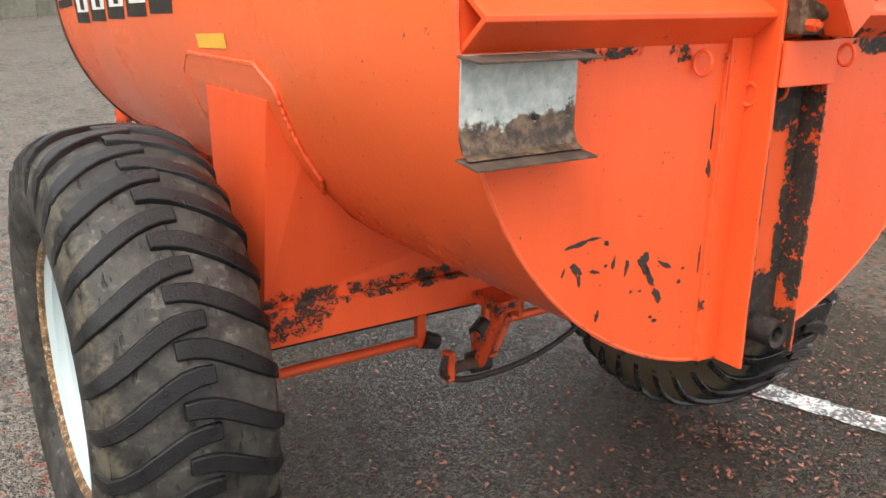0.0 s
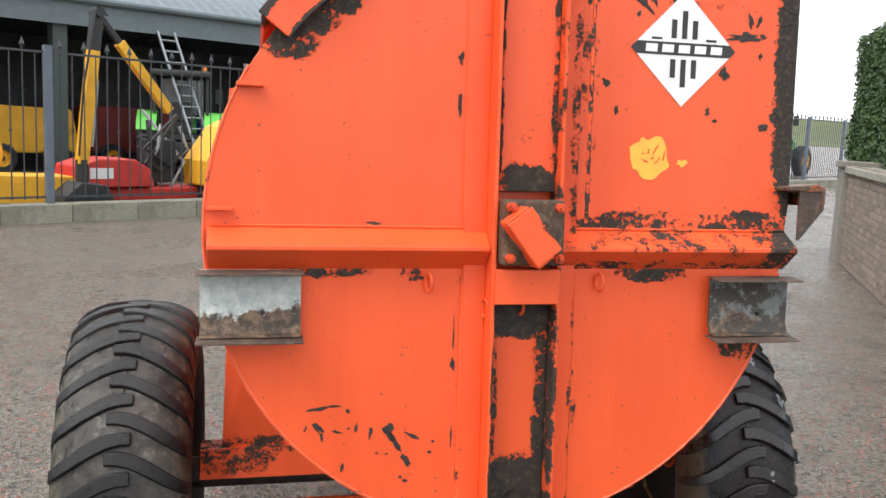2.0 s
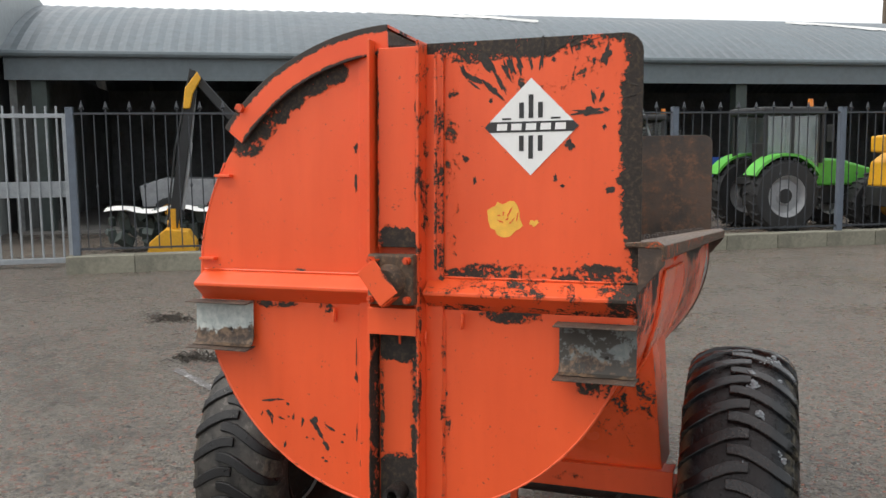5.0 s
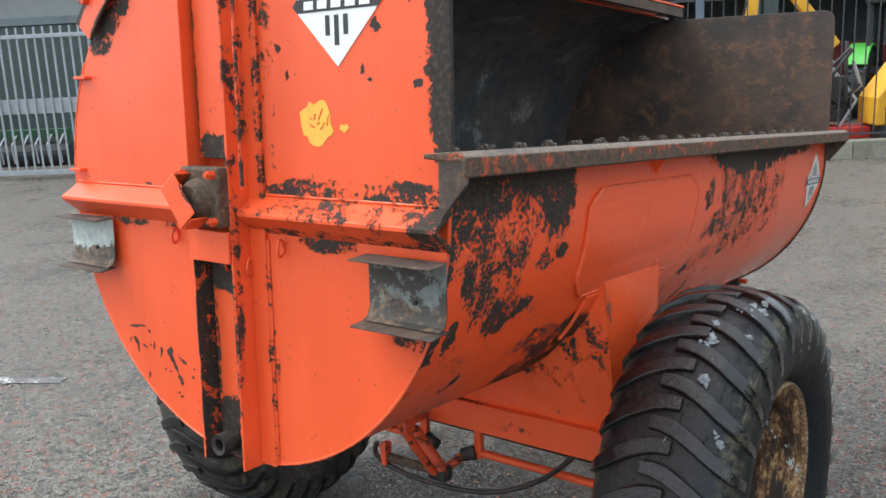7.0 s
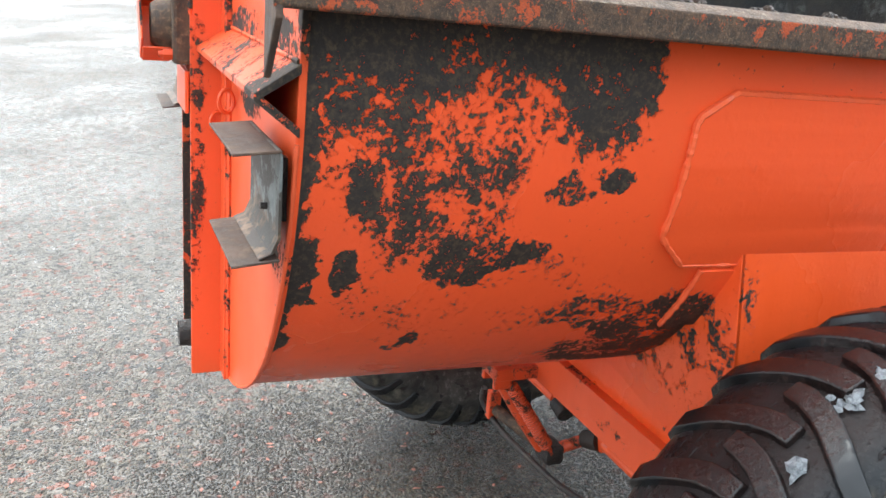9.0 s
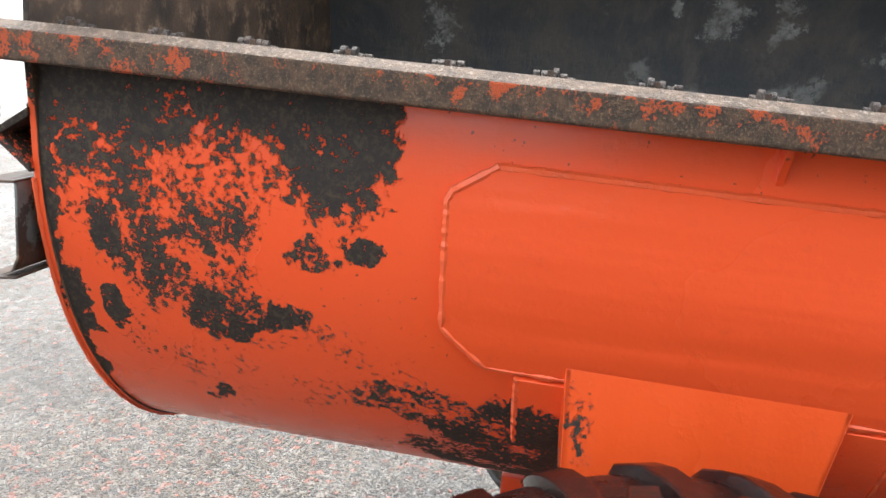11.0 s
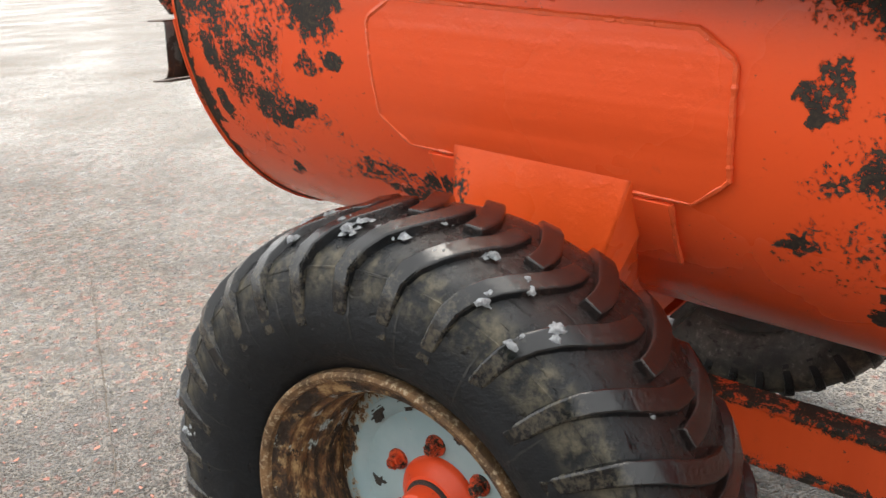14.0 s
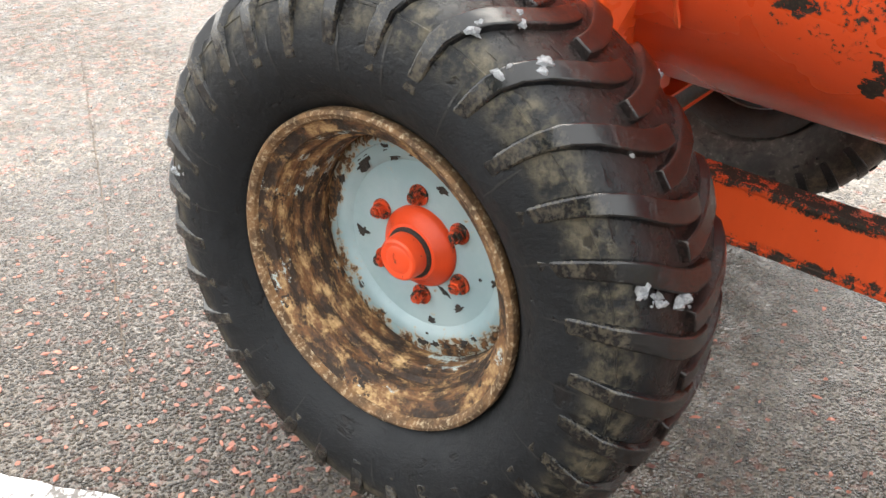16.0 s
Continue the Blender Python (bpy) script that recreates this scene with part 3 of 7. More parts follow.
def shell():
    bm = bmesh.new()
    a0, a1, n = 9.5, -262.0, 120
    out_, in_ = arc(CX, CZ, RAD, a0, a1, n), arc(CX, CZ, RAD - 0.007, a0, a1, n)
    ys = [0.006, 0.5, 1.0, 1.5, 2.0, LONG]
    grid = [[[bm.verts.new((x, y, z)) for x, z in ring] for y in ys] for ring in (out_, in_)]
    for s, rows in enumerate(grid):
        for r0, r1 in zip(rows, rows[1:]):
            for i in range(n):
                bm.faces.new((r0[i], r0[i + 1], r1[i + 1], r1[i])).material_index = s
    for j in range(len(ys) - 1):
        for i in (0, n):
            bm.faces.new((grid[0][j][i], grid[0][j + 1][i], grid[1][j + 1][i], grid[1][j][i]))
    for j in (0, -1):
        for i in range(n):
            bm.faces.new((grid[0][j][i], grid[0][j][i + 1], grid[1][j][i + 1], grid[1][j][i]))
    return part("drum_shell", bm, [m_shell, m_inside], spreader, smooth=30)


shell()


def end_plate(name, y0, y1, mats, right, top, left_edge, rad, label):
    """A round end plate whose upper corner on the open side is square with a rounded tip."""
    pts = arc(CX, CZ, rad, 100, 360 - 2, 90)
    r = 0.045
    pts += [(right, CZ + 0.06)]
    pts += arc(right - r, top - r, r, 0, 90, 6)
    pts += [(left_edge, top + 0.004)]
    bm = bmesh.new()
    along_y(bm, pts, y0, y1)
    for f in bm.faces:
        if f.calc_center_median().y > (y0 + y1) / 2 + 0.003 and len(mats) > 1:
            f.material_index = 1
    return part(name, bm, mats, spreader, label, bevel=0.002)


rear = end_plate("rear_plate", -0.002, 0.008, [m_plate, m_rear_inside], 0.588, 1.952, -0.10, RAD + 0.004, "flat orange rear plate with worn black edges")
end_plate("front_plate", LONG - 0.008, LONG + 0.004, [m_far_end], 0.585, 1.94, -0.10, RAD + 0.006, "rust-brown front plate")


def weld(points, r, name, parent, mat):
    bm = bmesh.new()
    pts = []
    for p, q in zip(points, points[1:]):
        n = max(2, int((Vector(q) - Vector(p)).length / 0.012))
        pts += [Vector(p).lerp(Vector(q), i / n) for i in range(n)]
    pts.append(Vector(points[-1]))
    tube(bm, pts, [r * random.uniform(0.74, 1.16) for _ in pts], 6)
    return part(name, bm, mat, parent)


weld([(x, -0.001, z) for x, z in arc(CX, CZ, RAD + 0.005, 150, 352, 60)], 0.0035, "weld_bead", spreader, paint("weld_paint", base=(0.88, 0.13, 0.045), scale=40, chip=0.075))

# horizontal stiffener: an angle with its ridge outward, in two halves
for x0, x1, mat, lab in ((-0.652, -0.105, m_bar_l, ""), (0.047, 0.585, m_bar_r, "stiffener with most of its paint flaked away")):
    bm = bmesh.new()
    along_x(bm, [(0.0, 1.352), (-0.052, 1.318), (-0.052, 1.310), (0.0, 1.268), (0.0, 1.28), (-0.042, 1.3135), (0.0, 1.34)], x0, x1)
    part("stiffener_bar", bm, mat, spreader, lab, bevel=0.0015)
    weld([(x0 + 0.005, -0.002, 1.353), (x1 - 0.005, -0.002, 1.353)], 0.0035, "weld_bead", spreader, mat)

# upright channel: two angles back to back with a sunk filler between them
for sx, xw, flat in ((-1, -0.096, -0.15), (1, 0.032, 0.088)):
    bm = bmesh.new()
    top = 1.965 if sx < 0 else 1.955
    box(bm, min(xw, xw + sx * 0.008), max(xw, xw + sx * 0.008), -0.062, -0.002, 0.729, top)
    x0, x1 = sorted((xw + sx * 0.008, flat))
    box(bm, x0, x1, -0.012, -0.002, 0.735, top - 0.03)
    part("upright_angle", bm, m_web, spreader, bevel=0.0015)
    weld([(flat, -0.004, 0.74), (flat, -0.004, 1.255)], 0.0055, "weld_bead", spreader, m_web)
    weld([(flat, -0.004, 1.37), (flat, -0.004, 1.92)], 0.0045, "weld_bead", spreader, m_web)
part("filler_plate", boxes((-0.087, 0.031, -0.034, -0.006, 1.43, 1.945)), m_greasy, spreader, bevel=0.002)
part("filler_plate", boxes((-0.087, 0.031, -0.020, -0.006, 0.735, 1.215)), m_greasy, spreader, "lower filler plate black with grease", bevel=0.002)
part("catch_plate", boxes((-0.099, 0.036, -0.070, -0.063, 1.205, 1.275), (-0.099, 0.036, -0.063, -0.02, 1.268, 1.275)), m_plain_orange, spreader, bevel=0.002)

# shaft end: bearing flange, shaft stub and a skewed box guard
bm = bmesh.new()
box(bm, -0.092, 0.036, -0.088, -0.050, 1.285, 1.415)
bearing = part("bearing_flange", bm, m_bearing, spreader, bevel=0.006)
bm = bmesh.new()
lathe(bm, [(-0.118, 0.02), (-0.118, 0.032), (-0.105, 0.042), (-0.088, 0.046)], 24, "y", (-0.030, 0, 1.345))
part("bearing", bm, m_bearing, bearing, "rusty greased bearing housing", smooth=30)
for bx, bz in ((-0.078, 1.40), (0.022, 1.40), (-0.078, 1.30), (0.022, 1.30)):
    bm = bmesh.new()
    lathe(bm, [(-0.103, 0.010), (-0.088, 0.010)], 6, "y", (bx, 0, bz))
    lathe(bm, [(-0.110, 0.005), (-0.103, 0.006)], 8, "y", (bx, 0, bz))
    part("bolt", bm, m_lever, bearing)
bm = bmesh.new()
gm = pose(-0.042, -0.058, 1.345, 0, 52, 0)
for s in ((-0.052, 0.052, -0.078, -0.074, -0.030, 0.030), (-0.052, 0.052, -0.075, -0.03, -0.031, -0.027), (-0.056, -0.052, -0.075, -0.03, -0.030, 0.024), (0.052, 0.056, -0.075, -0.03, -0.030, 0.01)):
    box(bm, *s, m=gm)
part("shaft_guard", bm, paint("guard_paint", scale=26, chip=-0.02, wear=[((0.005, -0.13, 1.375), (0.05, 0.2, 0.05), 0.26), ((0.02, -0.13, 1.30), (0.03, 0.2, 0.03), 0.2)]), spreader, "skewed sheet-metal shaft guard", bevel=0.002)

# drain pipe stub at the foot of the channel
bm = bmesh.new()
lathe(bm, [(-0.02, 0.014), (-0.075, 0.014), (-0.078, 0.024), (-0.045, 0.026), (-0.02, 0.026)], 20, "y", (-0.030, 0, 0.782), close=True)
part("drain_stub", bm, m_steel, spreader, "rusty drain pipe stub", smooth=40)


def hook(x, z, tilt=0.0):
    bm = bmesh.new()
    pts = [(x + 0.004 * math.cos(a) + tilt * math.sin(a), -0.006 - 0.012 - 0.012 * math.cos(a * 1.0), z + 0.018 * math.sin(a)) for a in [i * 2 * math.pi / 14 for i in range(15)]]
    tube(bm, pts, 0.0035, 6)
    part("chain_eye", bm, m_bar_l, spreader)


for hx, hz in ((-0.222, 1.243), (0.143, 1.243), (-0.03, 1.195), (0.042, 1.192), (-0.105, 1.19)):
    hook(hx, hz)
    if abs(hx) < 0.12:
        spreader.children[-1].location.y = -0.062


# lamp brackets: rolled channels
def lamp_bracket(x0, x1, z0, z1, mat, deep, label):
    bm = bmesh.new()
    prof = [(-0.026, z1), (-0.022, z1 - 0.006), (-0.022, z0 + 0.024), (-0.030, z0 + 0.006), (-0.044, z0)]
    t = 0.0035
    along_x(bm, prof + [(y + t, z) for y, z in prof[::-1]], x0, x1)
    b = part("lamp_bracket", bm, mat, spreader, label, smooth=40)
    for z, dz in ((z1, -0.004), (z0, -0.006)):
        bm = bmesh.new()
        along_x(bm, [(-0.020, z), (-deep, z + dz), (-deep, z + dz - 0.0035), (-0.020, z - 0.0035)], x0 - 0.006, x1 + 0.004)
        part("bracket_lip", bm, m_rail_end, b, bevel=0.001)
    for lx in (x0 + 0.05, x1 - 0.07):
        part("lug", boxes((lx, lx + 0.02, -0.0185, -0.002, z0 + 0.03, z1 - 0.02)), m_steel, b)
    bm = bmesh.new()
    lathe(bm, [(-0.030, 0.004), (-0.022, 0.005)], 6, "y", (x0 + 0.62 * (x1 - x0), 0, z0 + 0.045))
    part("bolt", bm, m_steel, b)


lamp_bracket(-0.665, -0.476, 1.142, 1.270, m_zinc, 0.068, "galvanised lamp bracket with a rusty lower half")
lamp_bracket(0.397, 0.585, 1.128, 1.256, m_zinc_dull, 0.075, "dull galvanised lamp bracket with rust stains")

# lifting tabs on the rear plate's edge
for tz, tx in ((1.385, -0.655), (1.620, -0.60)):
    part("edge_tab", boxes((tx, tx + 0.05, -0.022, -0.001, tz - 0.004, tz + 0.004)), m_bar_l, spreader, bevel=0.0015)

# the rail along the open side
bm = bmesh.new()
prof = [(0.556, 1.452), (0.632, 1.458), (0.650, 1.448), (0.650, 1.413), (0.642, 1.410), (0.641, 1.439), (0.556, 1.443)]
along_y(bm, prof, -0.045, LONG + 0.06)
for f in bm.faces:
    c = f.calc_center_median()
    f.material_index = 1 if c.z > 1.4505 and 0.56 < c.x < 0.645 else 0
rail = part("side_rail", bm, [m_rail, m_rail_top], spreader, "heavy rusty steel lip with traces of orange", bevel=0.003)
for prof, y0 in (([(0.588, 1.446), (0.6495, 1.442), (0.6495, 1.402), (0.592, 1.335), (0.588, 1.335)], -0.043), ([(0.57, 1.446), (0.646, 1.446), (0.646, 1.405), (0.585, 1.33), (0.56, 1.33)], LONG + 0.03)):
    part("rail_end", along_y(bmesh.new(), prof, y0, y0 + 0.008), m_rail_end, spreader, bevel=0.002)
rng = random.Random(9)
for i in range(21):
    y = 0.045 + i * 0.1205
    bm = bmesh.new()
    for dy, r, w in ((-0.022, 0.0085, 0.007), (-0.013, 0.0118, 0.007), (0.001, 0.0118, 0.006), (0.009, 0.008, 0.008), (0.017, 0.0055, 0.009)):
        lathe(bm, [(dy, r * 0.82), (dy + w, r * 0.82)], 10, "y", (0.548 + rng.uniform(-0.003, 0.003), y, 1.4550 + rng.uniform(-0.002, 0.003)))
    part("rail_bolt", bm, m_bolts, spreader, smooth=40)
    part("hinge_lug", boxes((0.535, 0.557, y - 0.005, y + 0.001, 1.425, 1.463)), m_rail_end, spreader)
part("rail_gusset", along_y(bmesh.new(), [(0.568, 1.42), (0.606, 1.42), (0.602, 1.40), (0.574, 1.365)], 0.905, 0.913), m_shell, spreader)


# hood over the closed side
def hood():
    bm = bmesh.new()
    n = 26
    a = arc(CX, CZ, RAD + 0.046, 92, 141, n)
    b = arc(CX, CZ, RAD + 0.038, 92, 141, n)[::-1]
    along_y(bm, a + b, -0.02, LONG + 0.02)
    h = part("hood", bm, m_plate, spreader, "hinged curved sheet hood", smooth=30)
    bm = bmesh.new()
    c = arc(CX, CZ, RAD + 0.046, 92, 142, n)
    d = arc(CX, CZ, RAD - 0.028, 92, 142, n)[::-1]
    along_y(bm, c + d, -0.026, -0.018)
    part("end_strip", bm, m_strip, h, bevel=0.002)
    bm = bmesh.new()
    lathe(bm, [(-0.04, 0.013), (-0.02, 0.013)], 6, "y", (-0.505, 0, 1.805))
    part("bolt", bm, m_lever, h)
    part("hood_edge", boxes((-0.09, -0.065, -0.02, LONG + 0.02, 1.955, 1.995)), m_rail_end, h, bevel=0.003)
    for y0 in (2.05,):
        bm = bmesh.new()
        along_y(bm, [(-0.515, 1.755), (-0.625, 1.83), (-0.66, 1.825), (-0.665, 1.785), (-0.625, 1.57), (-0.605, 1.59)], y0, y0 + 0.014)
        br = part("hinge_arm", bm, m_plain_orange, h, bevel=0.002)
        for hx, hz in ((-0.64, 1.80), (-0.61, 1.70)):
            part("hinge_pin", lathe(bmesh.new(), [(y0 - 0.025, 0.013), (y0 + 0.04, 0.013)], 12, "y", (hx, 0, hz)), m_steel, br)


hood()


# doubler plate welded onto the drum where the pedestal meets it
def doubler(a0, a1, y0, y1, cut):
    bm = bmesh.new()
    n = 24
    rows = []
    for i in range(n + 1):
        u = i / n
        ang = a0 + (a1 - a0) * u
        inset = cut * max(0.0, 1 - u / 0.14, 1 - (1 - u) / 0.20)
        rows.append((ang, y0 + inset, y1 - inset))
    rings = []
    for r in (RAD - 0.002, RAD + 0.007):
        rings.append([[bm.verts.new((CX + r * math.cos(radians(a)), y, CZ + r * math.sin(radians(a)))) for y in (ya, (ya + yb) / 2, yb)] for a, ya, yb in rows])
    for g in rings:
        for r0, r1 in zip(g, g[1:]):
            for j in range(2):
                bm.faces.new((r0[j], r0[j + 1], r1[j + 1], r1[j]))
    lo, hi = rings
    for i in range(n):
        for j in (0, 2):
            bm.faces.new((lo[i][j], lo[i + 1][j], hi[i + 1][j], hi[i][j]))
    for i in (0, n):
        for j in range(2):
            bm.faces.new((lo[i][j], lo[i][j + 1], hi[i][j + 1], hi[i][j]))
    p = part("doubler_plate", bm, m_doubler, spreader, smooth=25)
    loop = [(a, ya) for a, ya, yb in rows] + [(a, yb) for a, ya, yb in rows[::-1]]
    loop.append(loop[0])
    weld([(CX + (RAD + 0.004) * math.cos(radians(a)), y, CZ + (RAD + 0.004) * math.sin(radians(a))) for a, y in loop], 0.0055, "weld_bead", p, m_weld)


doubler(0.3, -25.2, 0.542, 1.20, 0.058)
doubler(192.8, 222.0, 0.648, 1.20, 0.07)


# saddle plate between the drum and the pedestal, showing at both sides of it
def saddle(a0, a1, y0, y1):
    ring = arc(CX, CZ, RAD + 0.010, a0, a1, 10) + arc(CX, CZ, RAD - 0.002, a1, a0, 10)
    p = part("saddle_plate", along_y(bmesh.new(), ring, y0, y1), m_shell, spreader, bevel=0.0015)
    for y in (y0, y1):
        weld([(x, y, z) for x, z in arc(CX, CZ, RAD + 0.006, a0, a1, 8)], 0.0055, "weld_bead", p, m_weld)


saddle(-26.0, -39.5, 0.642, 1.108)


# axle pedestals, beam and cross pipe
def pedestal(sx):
    bm = bmesh.new()
    xt, xb = CX + sx * (0.572 if sx > 0 else 0.590), CX + sx * 0.605
    ya, yb, yc, yd, zt = (0.702, 1.046, 0.955, 0.728, 1.103) if sx > 0 else (0.700, 1.06, 0.975, 0.728, 1.140)      # top and foot corners, height
    ins = CX + sx * 0.05
    t = 0.008
    # outer skin
    v = [(xt, ya, zt), (xt, yb, zt), (xb, yc, 0.69), (xb, yd, 0.69)]
    w = [(x - sx * t, y, z) for x, y, z in v]
    vs = [bm.verts.new(p) for p in v + w]
    for f in ((0, 1, 2, 3), (7, 6, 5, 4), (0, 4, 5, 1), (1, 5, 6, 2), (2, 6, 7, 3), (3, 7, 4, 0)):
        bm.faces.new([vs[i] for i in f])
    for y0, y1, d in ((ya, yd, 1), (yb, yc, -1)):
        p = [(xt, y0, zt), (xb, y1, 0.69), (ins, y1, 0.69), (ins, y1, 0.732), (CX + sx * 0.22, y1, 0.768), (CX + sx * 0.40, (y0 + y1) / 2, 0.876), (CX + sx * 0.52, y0, 1.005)]
        q = [(x, y + d * t, z) for x, y, z in p]
        a = [bm.verts.new(c) for c in p]
        b = [bm.verts.new(c) for c in q]
        bm.faces.new(a), bm.faces.new(b[::-1])
        for i in range(len(p)):
            j = (i + 1) % len(p)
            bm.faces.new((a[i], a[j], b[j], b[i]))
    part("pedestal", bm, m_frame if sx < 0 else m_pedestal, spreader, "boxed axle pedestal under the drum", bevel=0.0015)


pedestal(1)
pedestal(-1)
bm = bmesh.new()
along_x(bm, [(0.705, 0.684), (0.705, 0.60), (0.713, 0.60), (0.713, 0.676), (0.80, 0.676), (0.80, 0.684)], -0.70, 0.606)
box(bm, -0.70, 0.606, 0.713, 0.93, 0.604, 0.612)
part("axle_beam", bm, m_frame, spreader, "channel-section axle beam", bevel=0.0015)
part("axle", tube(bmesh.new(), [(-0.86, 0.885, 0.562), (0.80, 0.872, 0.562)], 0.045, 14), m_steel, spreader, smooth=40)
for x0, x1, hx, sg in ((-0.70, -0.185, -0.172, 1), (0.055, 0.66, 0.042, -1)):
    p = part("brake_pipe", tube(bmesh.new(), [(x0, 0.85, 0.465), (x1, 0.85, 0.465)], 0.013, 12), m_plain_orange, spreader, smooth=40)
    part("hanger", boxes((hx - 0.013, hx + 0.013, 0.842, 0.862, 0.445, 0.606)), m_plain_orange, p, bevel=0.002)
    part("end_boss", tube(bmesh.new(), [(hx + 0.008 * sg, 0.85, 0.465), (hx + 0.05 * sg, 0.848 if sg > 0 else 0.835, 0.450)], [0.025, 0.021], 14), m_steel, p, smooth=40)

# brake lever cluster with a hose
lev = part("brake_linkage", boxes((-0.115, -0.035, 0.600, 0.706, 0.606, 0.635), (-0.112, -0.098, 0.600, 0.640, 0.585, 0.635), (-0.052, -0.038, 0.600, 0.640, 0.585, 0.635)), m_lever, spreader, "chipped brake linkage", bevel=0.003)
part("lever", tube(bmesh.new(), [(-0.085, 0.620, 0.615), (-0.072, 0.680, 0.515), (-0.055, 0.750, 0.412)], 0.0165, 10), m_lever, lev, smooth=40)
ends = Vector((-0.052, 0.632, 0.610)), Vector((-0.018, 0.757, 0.415))
across = (ends[1] - ends[0]).orthogonal().normalized()
along = (ends[1] - ends[0]).normalized()
part("spring_rod", tube(bmesh.new(), list(ends), 0.008, 8), m_lever, lev, smooth=40)
part("spring", tube(bmesh.new(), [ends[0].lerp(ends[1], 0.12 + 0.78 * i / 220) + Matrix.Rotation(i * 0.75, 3, along) @ across * 0.014 for i in range(221)], 0.0032, 5), m_lever, lev, smooth=60)
part("crank", boxes((-0.207, -0.185, 0.668, 0.700, 0.425, 0.500)), m_lever, lev, bevel=0.004)
part("cross_shaft", tube(bmesh.new(), [(-0.200, 0.684, 0.452), (-0.055, 0.757, 0.412)], 0.015, 10), m_bearing, lev, smooth=40)
part("clevis", boxes((-0.078, -0.012, 0.742, 0.790, 0.384, 0.432)), m_steel, lev, bevel=0.009)
part("link", tube(bmesh.new(), [(-0.005, 0.836, 0.449), (-0.040, 0.780, 0.412)], 0.0145, 10), m_lever, lev, smooth=40)
HOSE = [(-0.215, 0.664, 0.500), (-0.222, 0.668, 0.455), (-0.150, 0.690, 0.412), (-0.040, 0.715, 0.392), (0.080, 0.728, 0.394), (0.200, 0.735, 0.420), (0.310, 0.735, 0.475), (0.400, 0.725, 0.545), (0.455, 0.715, 0.605)]
bend = []
for i in range(len(HOSE) - 1):
    p0, p1, p2, p3 = (Vector(HOSE[max(0, min(len(HOSE) - 1, j))]) for j in (i - 1, i, i + 1, i + 2))
    bend += [0.5 * (2 * p1 + (p2 - p0) * u + (2 * p0 - 5 * p1 + 4 * p2 - p3) * u * u + (3 * p1 - p0 - 3 * p2 + p3) * u ** 3) for u in (0, 0.25, 0.5, 0.75)]
part("hose", tube(bmesh.new(), bend + [Vector(HOSE[-1])], 0.0078, 10), m_steel, lev, "black hydraulic hose", smooth=60)

# drawbar and front jack
for sx, x1, y0 in ((1, 0.0, 0.932), (-1, -0.09, 2.295)):
    bm = bmesh.new()
    x0 = CX + sx * 0.30
    sect = [(-0.03, 0.498), (0.03, 0.498), (0.03, 0.51), (0.026, 0.51), (0.026, 0.618), (0.03, 0.618), (0.03, 0.630), (-0.03, 0.630), (-0.03, 0.618), (-0.026, 0.618), (-0.026, 0.51), (-0.03, 0.51)]
    ring = [[bm.verts.new((x + d, y, z - drop)) for d, z in sect] for x, y, drop in ((x0, y0, 0.0), (x0, y0 + 0.02 if sx < 0 else 2.25, 0.0), (x1, 3.3, 0.14))]
    for r0, r1 in zip(ring, ring[1:]):
        for i in range(12):
            bm.faces.new((r0[i], r0[(i + 1) % 12], r1[(i + 1) % 12], r1[i]))
    bm.faces.new(ring[0]), bm.faces.new(ring[-1][::-1])
    part("drawbar_beam", bm, m_frame, spreader, bevel=0.002)
part("hitch", boxes((-0.10, 0.01, 3.24, 3.6, 0.37, 0.48)), m_frame, spreader, bevel=0.01)
jk = part("jack", tube(bmesh.new(), [(-0.30, 3.2, 0.27), (-0.30, 3.2, 1.0)], 0.035, 14), m_lever, spreader, smooth=40)
part("foot", tube(bmesh.new(), [(-0.30, 3.2, 0.178), (-0.30, 3.2, 0.205)], 0.09, 16), m_steel, jk)
part("inner_leg", tube(bmesh.new(), [(-0.30, 3.2, 0.20), (-0.30, 3.2, 0.36)], 0.027, 12), m_steel, jk)
part("front_saddle", boxes((-0.36, 0.30, 2.25, 2.29, 0.632, 0.80)), m_lever, spreader, bevel=0.002)
bm = bmesh.new()
along_y(bm, [(0.05, 0.70), (0.25, 0.70), (0.25, 0.84), (0.05, 0.78)], LONG + 0.006, LONG + 0.05)
ch = part("gearbox_bracket", bm, m_steel, spreader, bevel=0.003)
for i in range(3):
    part("bolt", tube(bmesh.new(), [(0.25, LONG + 0.03, 0.725 + 0.04 * i), (0.28, LONG + 0.03, 0.725 + 0.04 * i)], 0.012, 8), m_lever, ch)


# ---- wheels ----
def side_profile():
    """Tyre section from the inner bead round to the outer one: (offset, radius)."""
    half = [(0.0, 0.493), (0.043, 0.492), (0.081, 0.488), (0.114, 0.478), (0.138, 0.464), (0.153, 0.445), (0.162, 0.416), (0.169, 0.384), (0.165, 0.346), (0.150, 0.312), (0.126, 0.288), (0.108, 0.273)]
    return [(-o, r) for o, r in half[::-1]] + half[1:]


SECTION = side_profile()


def on_section(s):
    """Point and outward normal of the tyre's outer half at arc length s from the crown."""
    half = [Vector((o, r)) for o, r in SECTION[len(SECTION) // 2:]]
    sign, s = (1 if s >= 0 else -1), abs(s)
    for p, q in zip(half, half[1:]):
        d = (q - p).length
        if s <= d:
            break
        s -= d
    dirn = (q - p).normalized()
    c = p + dirn * s
    return Vector((sign * c.x, c.y)), Vector((sign * -dirn.y, dirn.x))


